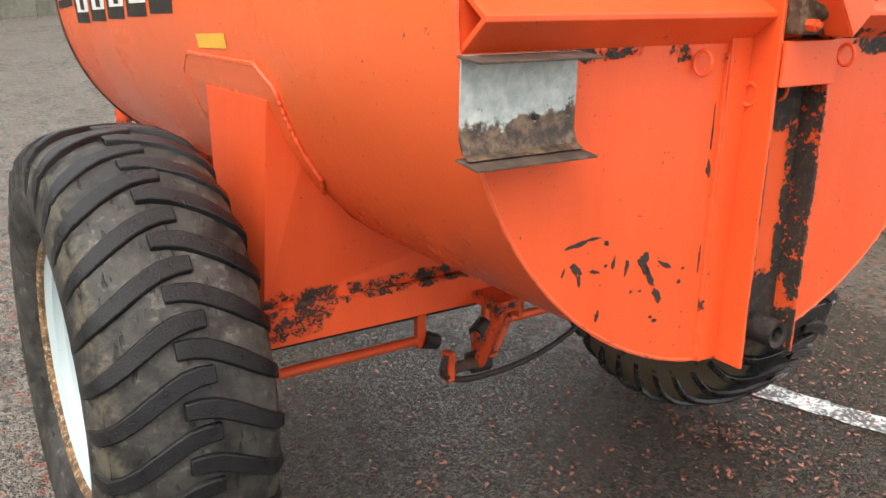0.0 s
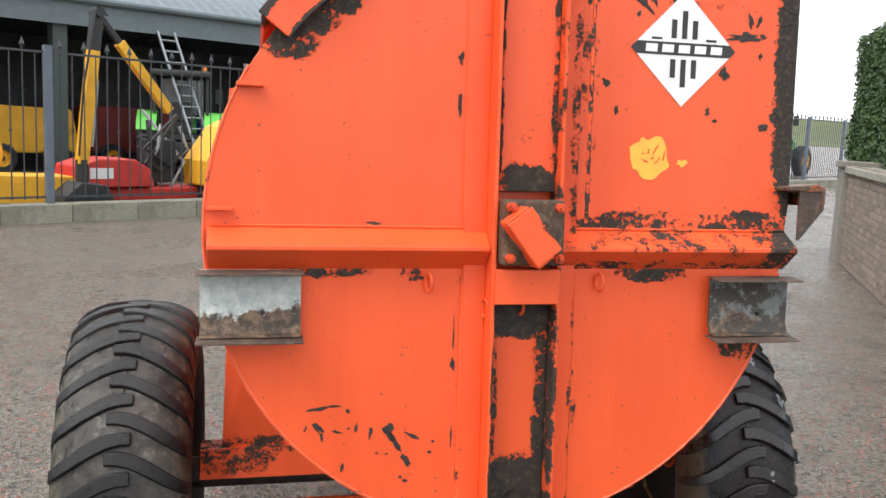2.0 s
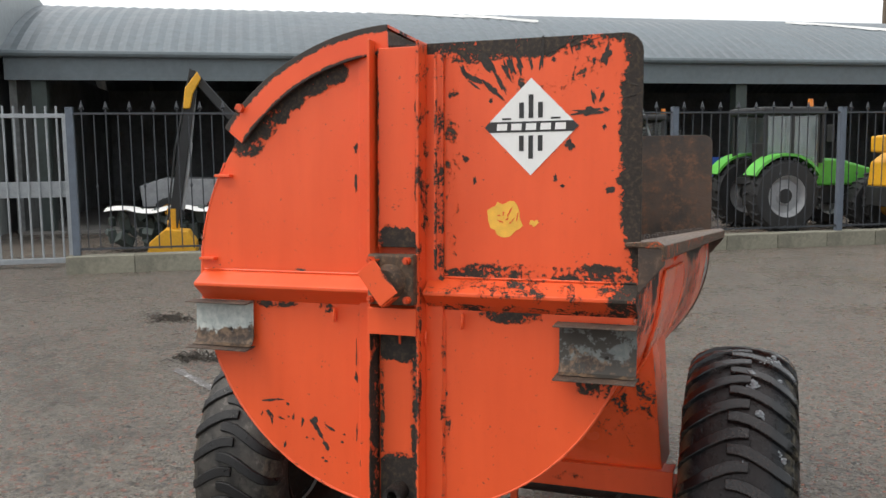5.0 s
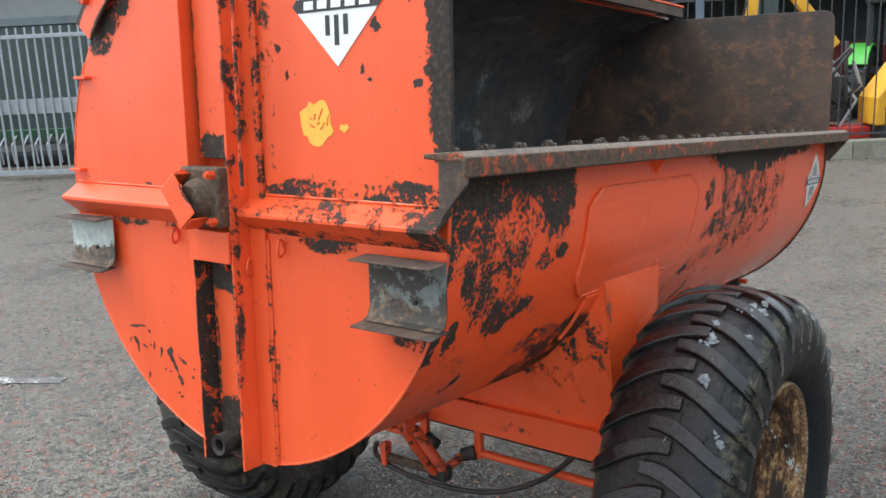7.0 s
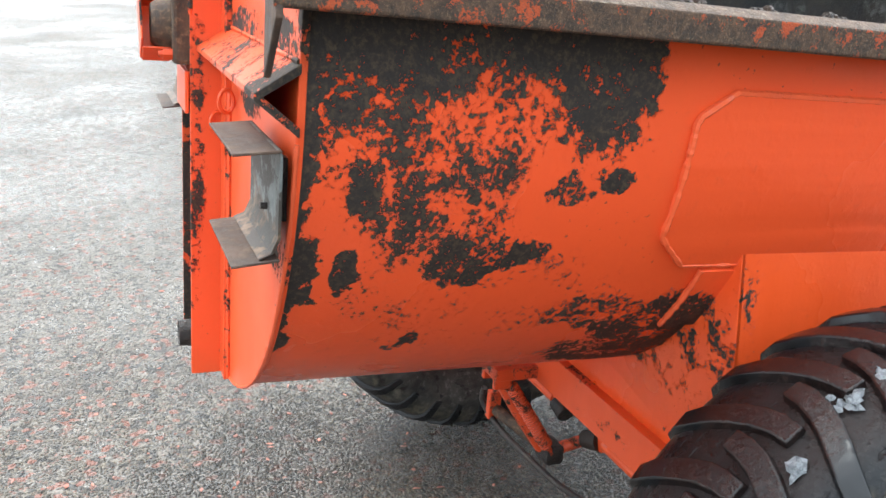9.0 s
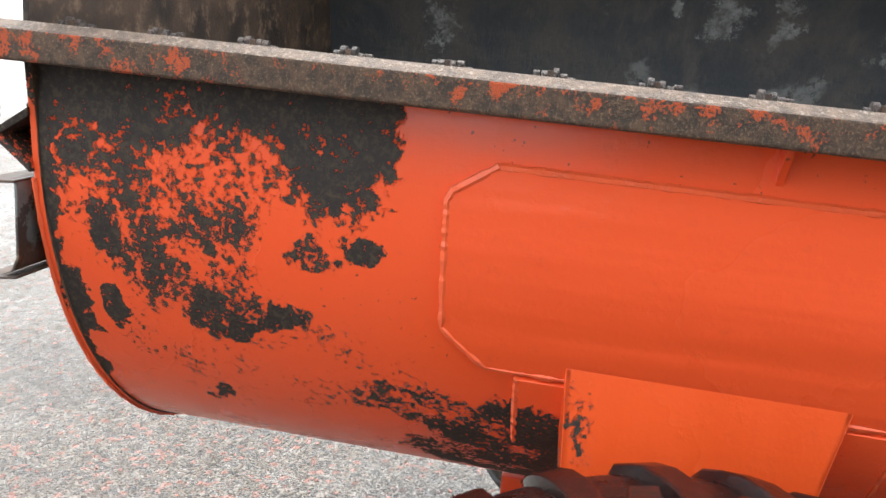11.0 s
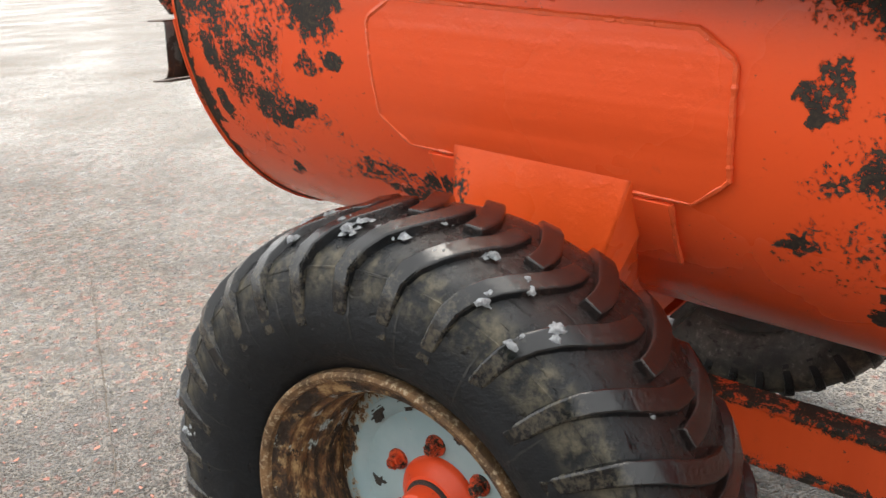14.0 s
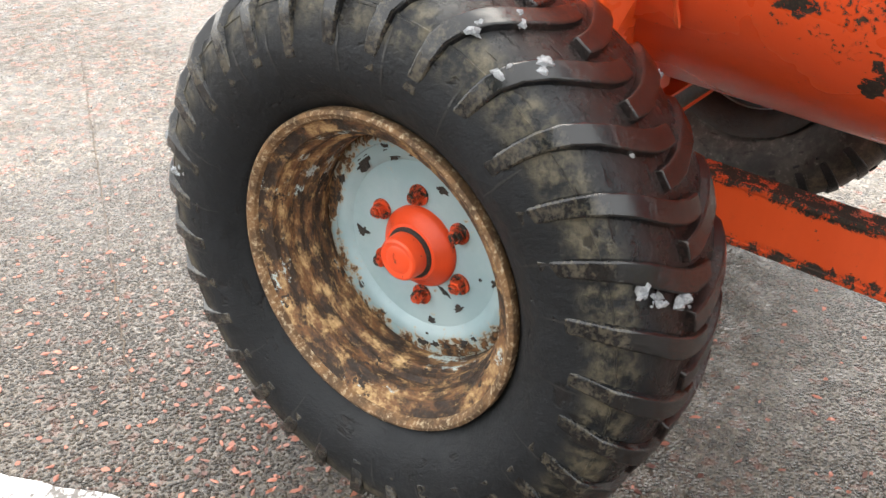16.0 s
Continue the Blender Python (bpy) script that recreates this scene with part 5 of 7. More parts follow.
def asphalt():
    k = Net("wet_asphalt")
    stone = k.voro(118, "F1", "Distance")
    cell = k.voro(118, "F1", "Color")
    a, b, c = k.noise(0.55, 5, 0.6), k.noise(3.2, 8, 0.7), k.noise(42, 6, 0.65)
    d = k.noise(11, 7, 0.7)
    sep = k.t.nodes.new("ShaderNodeSeparateColor")
    k.put(sep.inputs[0], cell)
    col = k.mix(k.math("POWER", sep.outputs[0], 1.6), (0.027, 0.022, 0.016), (0.172, 0.140, 0.098))
    col = k.mix(k.ramp(sep.outputs[1], 0.90, 0.95), col, (0.17, 0.085, 0.06))
    col = k.mix(k.ramp(sep.outputs[2], 0.94, 0.97), col, (0.22, 0.21, 0.19))
    col = k.mix(k.ramp(b, 0.45, 0.7, 0, 0.55), col, (0.080, 0.057, 0.040))
    col = k.mix(k.ramp(d, 0.52, 0.66, 0, 0.6), col, (0.022, 0.020, 0.019))
    # paler away from the machine: sky sheen on wet ground, mixed into the colour
    paler = k.math("MULTIPLY", k.ramp(k.math("ADD", k.math("SUBTRACT", 0.62, k.blob((2.0, -2.5, 0), (5.6, 4.8, 9))), k.math("MULTIPLY", b, 0.35)), 0.42, 0.80), 0.8)
    col = k.mix(paler, col, k.mix(sep.outputs[0], (0.062, 0.056, 0.047), (0.255, 0.228, 0.185)))
    pale = k.voro(46, "F1", "Color")
    sp = k.t.nodes.new("ShaderNodeSeparateColor")
    k.put(sp.inputs[0], pale)
    col = k.mix(k.ramp(sp.outputs[0], 0.86, 0.9, 0, 0.7), col, (0.19, 0.165, 0.135))
    col = k.mix(k.ramp(sp.outputs[1], 0.84, 0.9, 0, 0.75), col, (0.020, 0.018, 0.016))
    col = k.mix(k.ramp(sp.outputs[2], 0.90, 0.92, 0, 0.8), col, (0.22, 0.085, 0.055))
    dark = k.noise(1.6, 8, 0.72, dist=0.5)
    col = k.mix(k.ramp(dark, 0.50, 0.66, 0, 0.45), col, (0.030, 0.025, 0.020))
    wet = k.ramp(k.math("ADD", k.math("MULTIPLY", a, 0.5), k.math("MULTIPLY", d, 0.5)), 0.40, 0.60)
    ro = k.math("SUBTRACT", k.ramp(c, 0.3, 0.7, 0.42, 0.66), k.math("MULTIPLY", wet, 0.40))
    # ragged wet patches; the dark under the machine is also put into this colour
    wet_shade = k.ramp(k.math("ADD", k.math("MAXIMUM", k.blob((0.0, 0.85, 0), (1.4, 1.7, 9)), k.blob((1.7, -0.1, 0), (2.1, 1.8, 9))), k.math("MULTIPLY", k.math("SUBTRACT", k.noise(1.3, 7, 0.62, dist=0.7), 0.5), 1.5)), 0.12, 0.40)
    col = k.mix(k.math("MULTIPLY", wet_shade, 0.66), col, k.mix(sep.outputs[0], (0.014, 0.012, 0.009), (0.075, 0.060, 0.044)))
    ro = k.math("MULTIPLY", ro, k.math("SUBTRACT", 1.0, k.math("MULTIPLY", wet_shade, 0.55)))
    h = k.math("ADD", k.math("MULTIPLY", k.ramp(stone, 0.0, 0.62, 1.0, 0.0), k.math("SUBTRACT", 1.0, k.math("MULTIPLY", wet, 0.5))), k.math("MULTIPLY", c, 0.3))
    h = k.math("ADD", h, k.math("MULTIPLY", sep.outputs[1], 0.35))
    h = k.math("MULTIPLY", h, k.ramp(wet_shade, 0, 1, 1.0, 2.2))
    return k.done(col, ro, 0.0, h, 0.008, k.ramp(wet_shade, 0, 1, 0.5, 0.6))


def ground_sheet():
    bm = bmesh.new()
    ax = sorted({-900, -400, -180, -90, -50, *range(-32, 45, 2), *[i * 0.5 for i in range(-10, 11)], 60, 100, 200, 420, 900})
    ay = sorted({-900, -400, -150, -60, -30, -16, *range(-10, 50, 2), *[i * 0.5 for i in range(-8, 13)], 65, 100, 200, 420, 900})
    g = [[bm.verts.new((x, y, ground_z(x, y) - 0.006)) for x in ax] for y in ay]
    for r0, r1 in zip(g, g[1:]):
        for i in range(len(ax) - 1):
            bm.faces.new((r0[i], r0[i + 1], r1[i + 1], r1[i]))
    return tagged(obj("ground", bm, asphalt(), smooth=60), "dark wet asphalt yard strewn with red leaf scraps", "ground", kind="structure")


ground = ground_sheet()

def road_paint(name, lo):
    k = Net(name)
    a, b = k.noise(9, 8, 0.7), k.noise(70, 5, 0.7)
    v = k.math("ADD", k.math("MULTIPLY", a, 0.5), k.math("MULTIPLY", b, 0.5))
    col = k.mix(k.ramp(v, lo, lo + 0.06), (0.74, 0.74, 0.72), (0.10, 0.09, 0.085))
    return k.done(col, 0.5, 0, b, 0.003)


m_line = road_paint("road_paint", 0.475)
m_faint = road_paint("faint_road_paint", 0.40)


def road_line(p, q, width, mat, n=24):
    rng = random.Random(int(p[0] * 100))
    p, q = Vector((*p, 0)), Vector((*q, 0))
    d = (q - p).normalized()
    s = Vector((-d.y, d.x, 0)) * width / 2
    bm = bmesh.new()
    rows = []
    for i in range(n + 1):
        c = p.lerp(q, i / n)
        row = []
        for sg in (1, -1):
            v = c + s * sg * rng.uniform(0.86, 1.12)
            row.append(bm.verts.new((v.x, v.y, ground_z(v.x, v.y) - 0.0015)))
        rows.append(row)
    for a, b in zip(rows, rows[1:]):
        bm.faces.new((a[0], a[1], b[1], b[0]))
    tagged(obj("road_marking", bm, mat), "worn white painted line on the asphalt", "road marking", "yard lines", "structure")


road_line((1.02, 1.03), (1.405, 0.17), 0.115, m_line)
road_line((5.41, 12.1), (6.71, 13.1), 0.10, m_line)
road_line((8.55, 14.25), (10.8, 15.75), 0.10, m_line)
road_line((-3.75, 0.62), (-2.93, 1.13), 0.09, m_faint)
road_line((-3.47, 3.52), (-1.83, 2.49), 0.07, m_faint)


def joint(points, width):
    """An open seam in the asphalt with sand and rotten leaf in it."""
    rng = random.Random(17)
    bm = bmesh.new()
    rows = []
    pts = [Vector((*p, 0)) for p in points]
    for p, q in zip(pts, pts[1:]):
        d = (q - p).normalized()
        for i in range(30):
            c = p.lerp(q, i / 30) + Vector((-d.y, d.x, 0)) * rng.uniform(-0.004, 0.004)
            s = Vector((-d.y, d.x, 0)) * width * rng.uniform(0.3, 1.0)
            rows.append([bm.verts.new((c.x + s.x * g, c.y + s.y * g, ground_z(c.x, c.y) - 0.0035)) for g in (0.5, -0.5)])
    for a, b in zip(rows, rows[1:]):
        bm.faces.new((a[0], a[1], b[1], b[0]))
    tagged(obj("asphalt_joint", bm, plain("joint_dirt", (0.07, 0.052, 0.036), 0.8, var=0.5, scale=40)), "dirty open joint between two lays of asphalt", "joint", kind="structure")


joint(((-0.35, -2.0), (0.31, -0.90), (0.73, -0.21), (1.03, 0.29)), 0.005)


def leaf_scraps():
    rng = random.Random(8)
    verts, faces = [], []
    n = 0
    while n < 16000:
        r = 7.5 * rng.random() ** 0.75
        a = rng.uniform(0, 2 * math.pi)
        x, y = 0.8 + r * math.cos(a), 0.6 + r * math.sin(a)
        dens = 0.30 + 0.4 * noise.noise(Vector((x * 0.8, y * 0.8, 3.1))) + (0.55 if x > 0.7 else 0) + (0.1 if x > 1.0 and y > 0.6 else 0)
        if rng.random() > dens:
            continue
        n += 1
        ln, w = rng.uniform(0.004, 0.0135), rng.uniform(0.003, 0.0075)
        t, z = rng.uniform(0, math.pi), ground_z(x, y) - 0.004
        c, s = math.cos(t), math.sin(t)
        k = len(verts)
        for u, v, h in ((-ln, 0, 0.001), (-ln * 0.3, -w, 0.003), (ln * 0.6, -w * 0.8, 0.002), (ln, 0, 0.004), (ln * 0.4, w, 0.003), (-ln * 0.5, w * 0.7, 0.004)):
            u, v = u * rng.uniform(0.75, 1.2), v * rng.uniform(0.7, 1.2)
            verts.append((x + u * c - v * s, y + u * s + v * c, z + h * rng.uniform(0.3, 1.6)))
        faces.append(tuple(range(k, k + 6)))
    me = bpy.data.meshes.new("leaf_litter")
    me.from_pydata(verts, [], faces)
    k = Net("leaf_scrap")
    i = k.island()
    col = k.mix(k.ramp(i, 0.0, 1.0), (0.09, 0.035, 0.025), (0.42, 0.15, 0.095))
    me.materials.append(k.done(col, 0.5))
    return tagged(new("leaf_litter", me), "scattered wet reddish leaf scraps on the asphalt", "leaf litter", kind="stuff")


leaf_scraps()

# ---- kerb wall and fence ----
m_kerb = plain("kerb_concrete", (0.23, 0.22, 0.17), 0.8, var=0.35, scale=2.5, depth=0.004)
m_fence = plain("fence_paint", (0.035, 0.04, 0.048), 0.5, var=0.3)
m_post = plain("post_paint", (0.11, 0.135, 0.17), 0.5, var=0.2)
m_galv = plain("galvanised", (0.32, 0.345, 0.36), 0.5, 0.3, var=0.2)
FR = Matrix(((FU.x, FN.x, 0, 0), (FU.y, FN.y, 0, 0), (0, 0, 1, 0), (0, 0, 0, 1)))


def fence_pose(s, k=0.0, z=0.0, turn=0.0, size=1.0):
    return Matrix.Translation(at_fence(s, k, z)) @ FR @ pose(0, 0, 0, 0, 0, turn) @ Matrix.Scale(size, 4)


kerb = thing("kerb_wall", Matrix(), "low mossy concrete kerb wall under the railings", "kerb", kind="structure")
block = boxes((-0.462, 0.462, -0.16, 0.12, -0.15, 0.245))
block = part("kerb_block", block, m_kerb, kerb, bevel=0.012)
block.matrix_world = fence_pose(-2.6)
s = -2.6 + 0.93
while s < 39:
    b = block.copy()
    scene.collection.objects.link(b)
    b.matrix_world = fence_pose(s)
    s += 0.93

fence = thing("railing_fence", Matrix(), "dark steel railings with spear tops and grey posts", "fence", kind="structure")
POSTS = [-2.93] + [0.13 + 3.07 * i for i in range(13)]
post = part("post", boxes((-0.05, 0.05, -0.05, 0.05, 0.2, 2.325), (-0.055, 0.055, -0.055, 0.055, 2.325, 2.34)), m_post, fence, "square blue-grey post", bevel=0.006)
post.matrix_world = fence_pose(POSTS[0])
for s in POSTS[1:]:
    b = post.copy()
    scene.collection.objects.link(b)
    b.matrix_world = fence_pose(s)
for s0, s1 in zip(POSTS, POSTS[1:]):
    for z in (0.33, 2.25):
        p, q = at_fence(s0 + 0.05, 0, z), at_fence(s1 - 0.05, 0, z)
        bm = tube(bmesh.new(), [p, q], 0.02, 4)
        part("rail", bm, m_fence, fence)


def bar_mesh(tall, collar):
    bm = bmesh.new()
    top = 2.27 if tall else 2.23
    tube(bm, [(0, 0, 0.30), (0, 0, top)], 0.0095, 6)
    if tall:
        tube(bm, [(0, 0, 2.27), (0, 0, 2.315), (0, 0, 2.335), (0, 0, 2.43)], [0.011, 0.011, 0.032, 0.003], 6)
        tube(bm, [(-0.038, 0, 2.31), (-0.015, 0, 2.328), (0.015, 0, 2.328), (0.038, 0, 2.31)], 0.008, 5)
    if collar:
        for z in (0.95, 1.2, 1.4) if collar == 2 else (1.22,):
            tube(bm, [(0, 0, z - 0.03), (0, 0, z), (0, 0, z + 0.03)], [0.011, 0.022, 0.011], 6)
    me = bpy.data.meshes.new("bar")
    bmesh.ops.recalc_face_normals(bm, faces=bm.faces)
    bm.to_mesh(me)
    bm.free()
    me.materials.append(m_fence)
    return me


BARS = [bar_mesh(True, 0), bar_mesh(False, 0), bar_mesh(True, 1), bar_mesh(False, 1)]
k = 0
for s0, s1 in zip(POSTS, POSTS[1:]):
    n = round((s1 - s0) / 0.165)
    for i in range(1, n):
        s = s0 + (s1 - s0) * i / n
        ob = new("bar", BARS[(k % 2) + (2 if k % 4 == 1 else 0)])
        ob.parent = fence
        ob.matrix_world = fence_pose(s)
        k += 1

# sliding gate, galvanised
gate = thing("yard_gate", fence_pose(-8.1, 0.85, size=0.80), "long galvanised steel yard gate with upright bars", "gate", kind="structure")
part("gate_frame", boxes((-6.2, 6.2, -0.04, 0.04, 2.78, 2.86), (-6.2, 6.2, -0.04, 0.04, 0.06, 0.16), (-6.12, 6.12, 0.03, 0.05, 1.30, 1.60), (-6.2, -6.12, -0.04, 0.04, 0.16, 2.78), (6.12, 6.2, -0.04, 0.04, 0.16, 2.78)), m_galv, gate, bevel=0.006)
gb = part("bar", tube(bmesh.new(), [(-6.0, 0, 0.1), (-6.0, 0, 3.0)], 0.022, 6), m_galv, gate)
for i in range(1, 66):
    b = gb.copy()
    scene.collection.objects.link(b)
    b.location.x = i * 0.185

# ---- sheds ----
m_roof = plain("roof_sheet", (0.27, 0.30, 0.31), 0.45, var=0.2, scale=0.8)
m_roof_dark = plain("dark_roof_sheet", (0.125, 0.15, 0.165), 0.42, var=0.3, scale=0.7)
m_fascia = plain("fascia_sheet", (0.125, 0.152, 0.165), 0.6, var=0.2, scale=0.7)
m_dark = plain("shed_inside", (0.17, 0.18, 0.18), 0.9, var=0.4, scale=1.0)
m_col = plain("column_paint", (0.045, 0.06, 0.055), 0.6, var=0.3)
m_floor = plain("shed_floor", (0.20, 0.19, 0.175), 0.8, var=0.3)
m_pale = plain("pale_sheet", (0.21, 0.225, 0.225), 0.6, var=0.12, scale=0.6)


def shed(s0, s1, k0, depth, eave, rise, fascia, open_front, label, wallm):
    t = thing("barrel_shed" if open_front else "workshop", fence_pose((s0 + s1) / 2, k0), label, "shed")
    w = (s1 - s0) / 2
    n = 28
    base = eave + fascia
    r = ((depth / 2) ** 2 + rise ** 2) / (2 * rise)
    half = math.degrees(math.asin(depth / 2 / r))
    pts = arc(depth / 2, base + rise - r, r, 90 + half, 90 - half, n)
    bm = bmesh.new()
    ridges = int(w * 2 / 0.30)
    rows = []
    for i in range(ridges * 2 + 1):
        x = -w - 0.2 + (2 * w + 0.4) * i / (ridges * 2)
        lift = 0.03 if i % 2 else 0.0
        rows.append([bm.verts.new((x, a, b + lift)) for a, b in pts])
    for r0, r1 in zip(rows, rows[1:]):
        for j in range(n):
            bm.faces.new((r0[j], r0[j + 1], r1[j + 1], r1[j]))
    for row in (rows[0], rows[-1]):
        bm.faces.new(row)
    part("roof", bm, m_roof_dark if open_front else m_roof, t, "corrugated curved roof")
    part("gutter", tube(bmesh.new(), [(-w - 0.2, -0.1, base - 0.03), (w + 0.2, -0.1, base - 0.03)], 0.075, 8), m_fascia, t)
    part("fascia", boxes((-w, w, 0.0, 0.12, eave, base - 0.04)), m_fascia, t)
    part("back_wall", boxes((-w, w, depth - 0.15, depth - 0.02, -0.1, base + 0.035)), m_dark, t)
    part("end_wall", boxes((-w, -w + 0.15, 0.3, depth - 0.15, -0.1, base)), m_dark, t)
    part("end_wall", boxes((w - 0.15, w, 0.3, depth - 0.15, -0.1, base)), wallm, t)
    part("slab", boxes((-w + 0.15, w - 0.15, 0.0, depth - 0.15, -0.2, 0.05)), m_floor, t)
    x = -w + 0.62
    while x < w:
        part("column", boxes((x - 0.15, x + 0.15, 0.13, 0.43, 0.05, base - 0.04)), m_col, t, bevel=0.01)
        x += 5.42
    if not open_front:
        part("front_wall", boxes((-w, w, 0.12, 0.2, 0.0, eave)), wallm, t)
    return t


shed(-5.44, 29.2, 6.6, 12.4, 3.23, 1.75, 0.565, True, "long dark open-fronted barrel-roofed machinery shed", m_dark)
side_shed = shed(-22.0, -5.7, 4.6, 10.0, 3.3, 1.8, 0.40, False, "grey sheeted workshop behind the gate", m_pale)
part("downpipe", tube(bmesh.new(), [(6.85, -0.06, 3.6), (6.55, 0.0, 3.3), (6.55, 0.05, 0.2)], 0.05, 8), m_galv, side_shed)
part("roller_door", boxes((6.9, 8.4, 0.05, 0.115, 0.0, 2.9)), m_galv, side_shed)
# dark panel on the wall, standing for the unlit inside of a doorway
part("dark_doorway", boxes((2.9, 5.8, 0.09, 0.118, 0.0, 2.65)), m_col, side_shed)
part("door_lintel", boxes((2.75, 5.9, 0.04, 0.117, 2.65, 2.8)), m_fascia, side_shed)

# ---- brick wall and hedge on the other side ----
m_mortar = plain("mortar", (0.20, 0.185, 0.16), 0.9, var=0.25, scale=20)
m_cope = plain("coping", (0.26, 0.25, 0.21), 0.85, var=0.3, scale=6, depth=0.004)


def brick_mat():
    k = Net("brick")
    r = k.random()
    a, b = k.noise(14, 7, 0.7), k.noise(2.0, 4, 0.6)
    col = k.mix(r, (0.17, 0.135, 0.105), (0.26, 0.205, 0.16))
    col = k.mix(k.ramp(a, 0.5, 0.7, 0, 0.6), col, (0.12, 0.10, 0.08))
    return k.done(col, 0.85, 0, a, 0.004)


m_brick = brick_mat()
BW0, BW1 = Vector((4.22, 3.24, 0)), Vector((7.0, 8.2, 0))
bd = (BW1 - BW0).normalized()
bn = Vector((bd.y, -bd.x, 0))
BR = Matrix.Translation(BW0) @ Matrix(((bd.x, bn.x, 0, 0), (bd.y, bn.y, 0, 0), (0, 0, 1, 0), (0, 0, 0, 1)))
blen = (BW1 - BW0).length
bwall = thing("brick_wall", BR, "low weathered brown brick wall with a concrete coping", "wall", kind="structure")
part("core", boxes((-2.2, blen, 0.012, 0.30, -0.1, 1.17)), m_mortar, bwall)
part("coping", boxes((-2.2, blen + 0.05, -0.05, 0.36, 1.17, 1.26)), m_cope, bwall, bevel=0.012)
part("pillar", boxes((blen, blen + 0.45, -0.06, 0.40, -0.1, 1.24), (blen - 0.04, blen + 0.49, -0.10, 0.44, 1.24, 1.32)), m_mortar, bwall, bevel=0.01)


def hedge_mat():
    k = Net("hedge_leaf")
    i = k.island()
    col = k.mix(i, (0.018, 0.045, 0.012), (0.07, 0.125, 0.03))
    return k.done(col, 0.5, 0, spec=0.4)


m_leaf = hedge_mat()
# greyer, paler leaf: the haze of distance is mixed into the colour
m_hazy_leaf = plain("hazy_leaf", (0.12, 0.135, 0.105), 0.8, var=0.45, scale=0.5)
m_hedge_core = plain("hedge_inside", (0.012, 0.018, 0.008), 0.9, var=0.4)


def clumps(rng, n, inside, size, leaf=None):
    """Small folded leaves; inside() gives a place and the way out."""
    verts, faces = [], []
    for _ in range(n):
        p, out_ = inside()
        d = (out_ + Vector((rng.uniform(-1, 1), rng.uniform(-1, 1), rng.uniform(-0.6, 1.0)))).normalized()
        s = d.orthogonal().normalized()
        s = Matrix.Rotation(rng.uniform(0, 6.28), 3, d) @ s
        u = d.cross(s)
        ln, w = size * rng.uniform(0.6, 1.3), size * rng.uniform(0.3, 0.55)
        k = len(verts)
        verts += [p - s * ln, p - u * w + d * w * 0.4, p + s * ln, p + u * w + d * w * 0.4]
        faces += [(k, k + 1, k + 2), (k, k + 2, k + 3)]
    me = bpy.data.meshes.new("leaves")
    me.from_pydata([tuple(v) for v in verts], [], faces)
    me.materials.append(leaf or m_leaf)
    return me


def hedge():
    rng = random.Random(21)
    t = thing("hedge", BR, "tall clipped dark green conifer hedge behind the wall", "hedge")
    L0, L1, H = -2.1, 8.4, 3.15
    # near-black box that fills the hedge behind its shell of leaves
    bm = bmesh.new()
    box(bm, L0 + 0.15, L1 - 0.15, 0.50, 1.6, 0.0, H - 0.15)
    part("inner_growth", bm, m_hedge_core, t)

    def inside():
        if rng.random() < 0.72:
            x, z = rng.uniform(L0, L1), rng.uniform(0.9, H)
            y = 0.36 + 0.10 * noise.noise(Vector((x * 1.5, 0, z * 1.5))) + rng.uniform(-0.05, 0.14)
            return Vector((x, y, z)), Vector((0, -1, 0.2))
        if rng.random() < 0.5:
            return Vector((L1 + rng.uniform(-0.14, 0.08) + 0.1 * noise.noise(Vector((0, 2.0 * rng.random(), 1))), rng.uniform(0.36, 1.7), rng.uniform(0.3, H))), Vector((1, 0, 0.2))
        return Vector((rng.uniform(L0, L1), rng.uniform(0.36, 1.7), H + rng.uniform(-0.15, 0.06))), Vector((0, 0, 1))
    ob = new("foliage", clumps(rng, 52000, inside, 0.036))
    ob.parent = t


hedge()


# ---- machines behind the fence ----
m_yel = plain("machine_yellow", (0.72, 0.37, 0.02), 0.45, var=0.15, scale=3)
m_blk = plain("machine_black", (0.02, 0.021, 0.022), 0.55, var=0.4)
m_red = plain("machine_red", (0.50, 0.035, 0.025), 0.45, var=0.2)
m_blue = plain("machine_blue", (0.015, 0.09, 0.42), 0.4, var=0.2)
m_green = plain("machine_green", (0.035, 0.20, 0.045), 0.45, var=0.2)
m_lime = plain("machine_lime", (0.12, 0.48, 0.07), 0.45, var=0.15)
m_dkgreen = plain("dark_green", (0.015, 0.07, 0.03), 0.5, var=0.2)
m_pgrey = plain("machine_grey", (0.30, 0.31, 0.32), 0.5, var=0.2)
m_amber = plain("beacon_amber", (0.75, 0.22, 0.02), 0.3, var=0.1)
m_lettering = plain("white_lettering", (0.72, 0.72, 0.70), 0.5, var=0.08)


def glass():
    k = Net("cab_glass")
    k.b.inputs["Transmission Weight"].default_value = 0.75
    return k.done((0.55, 0.62, 0.62), 0.05)


m_glass = glass()


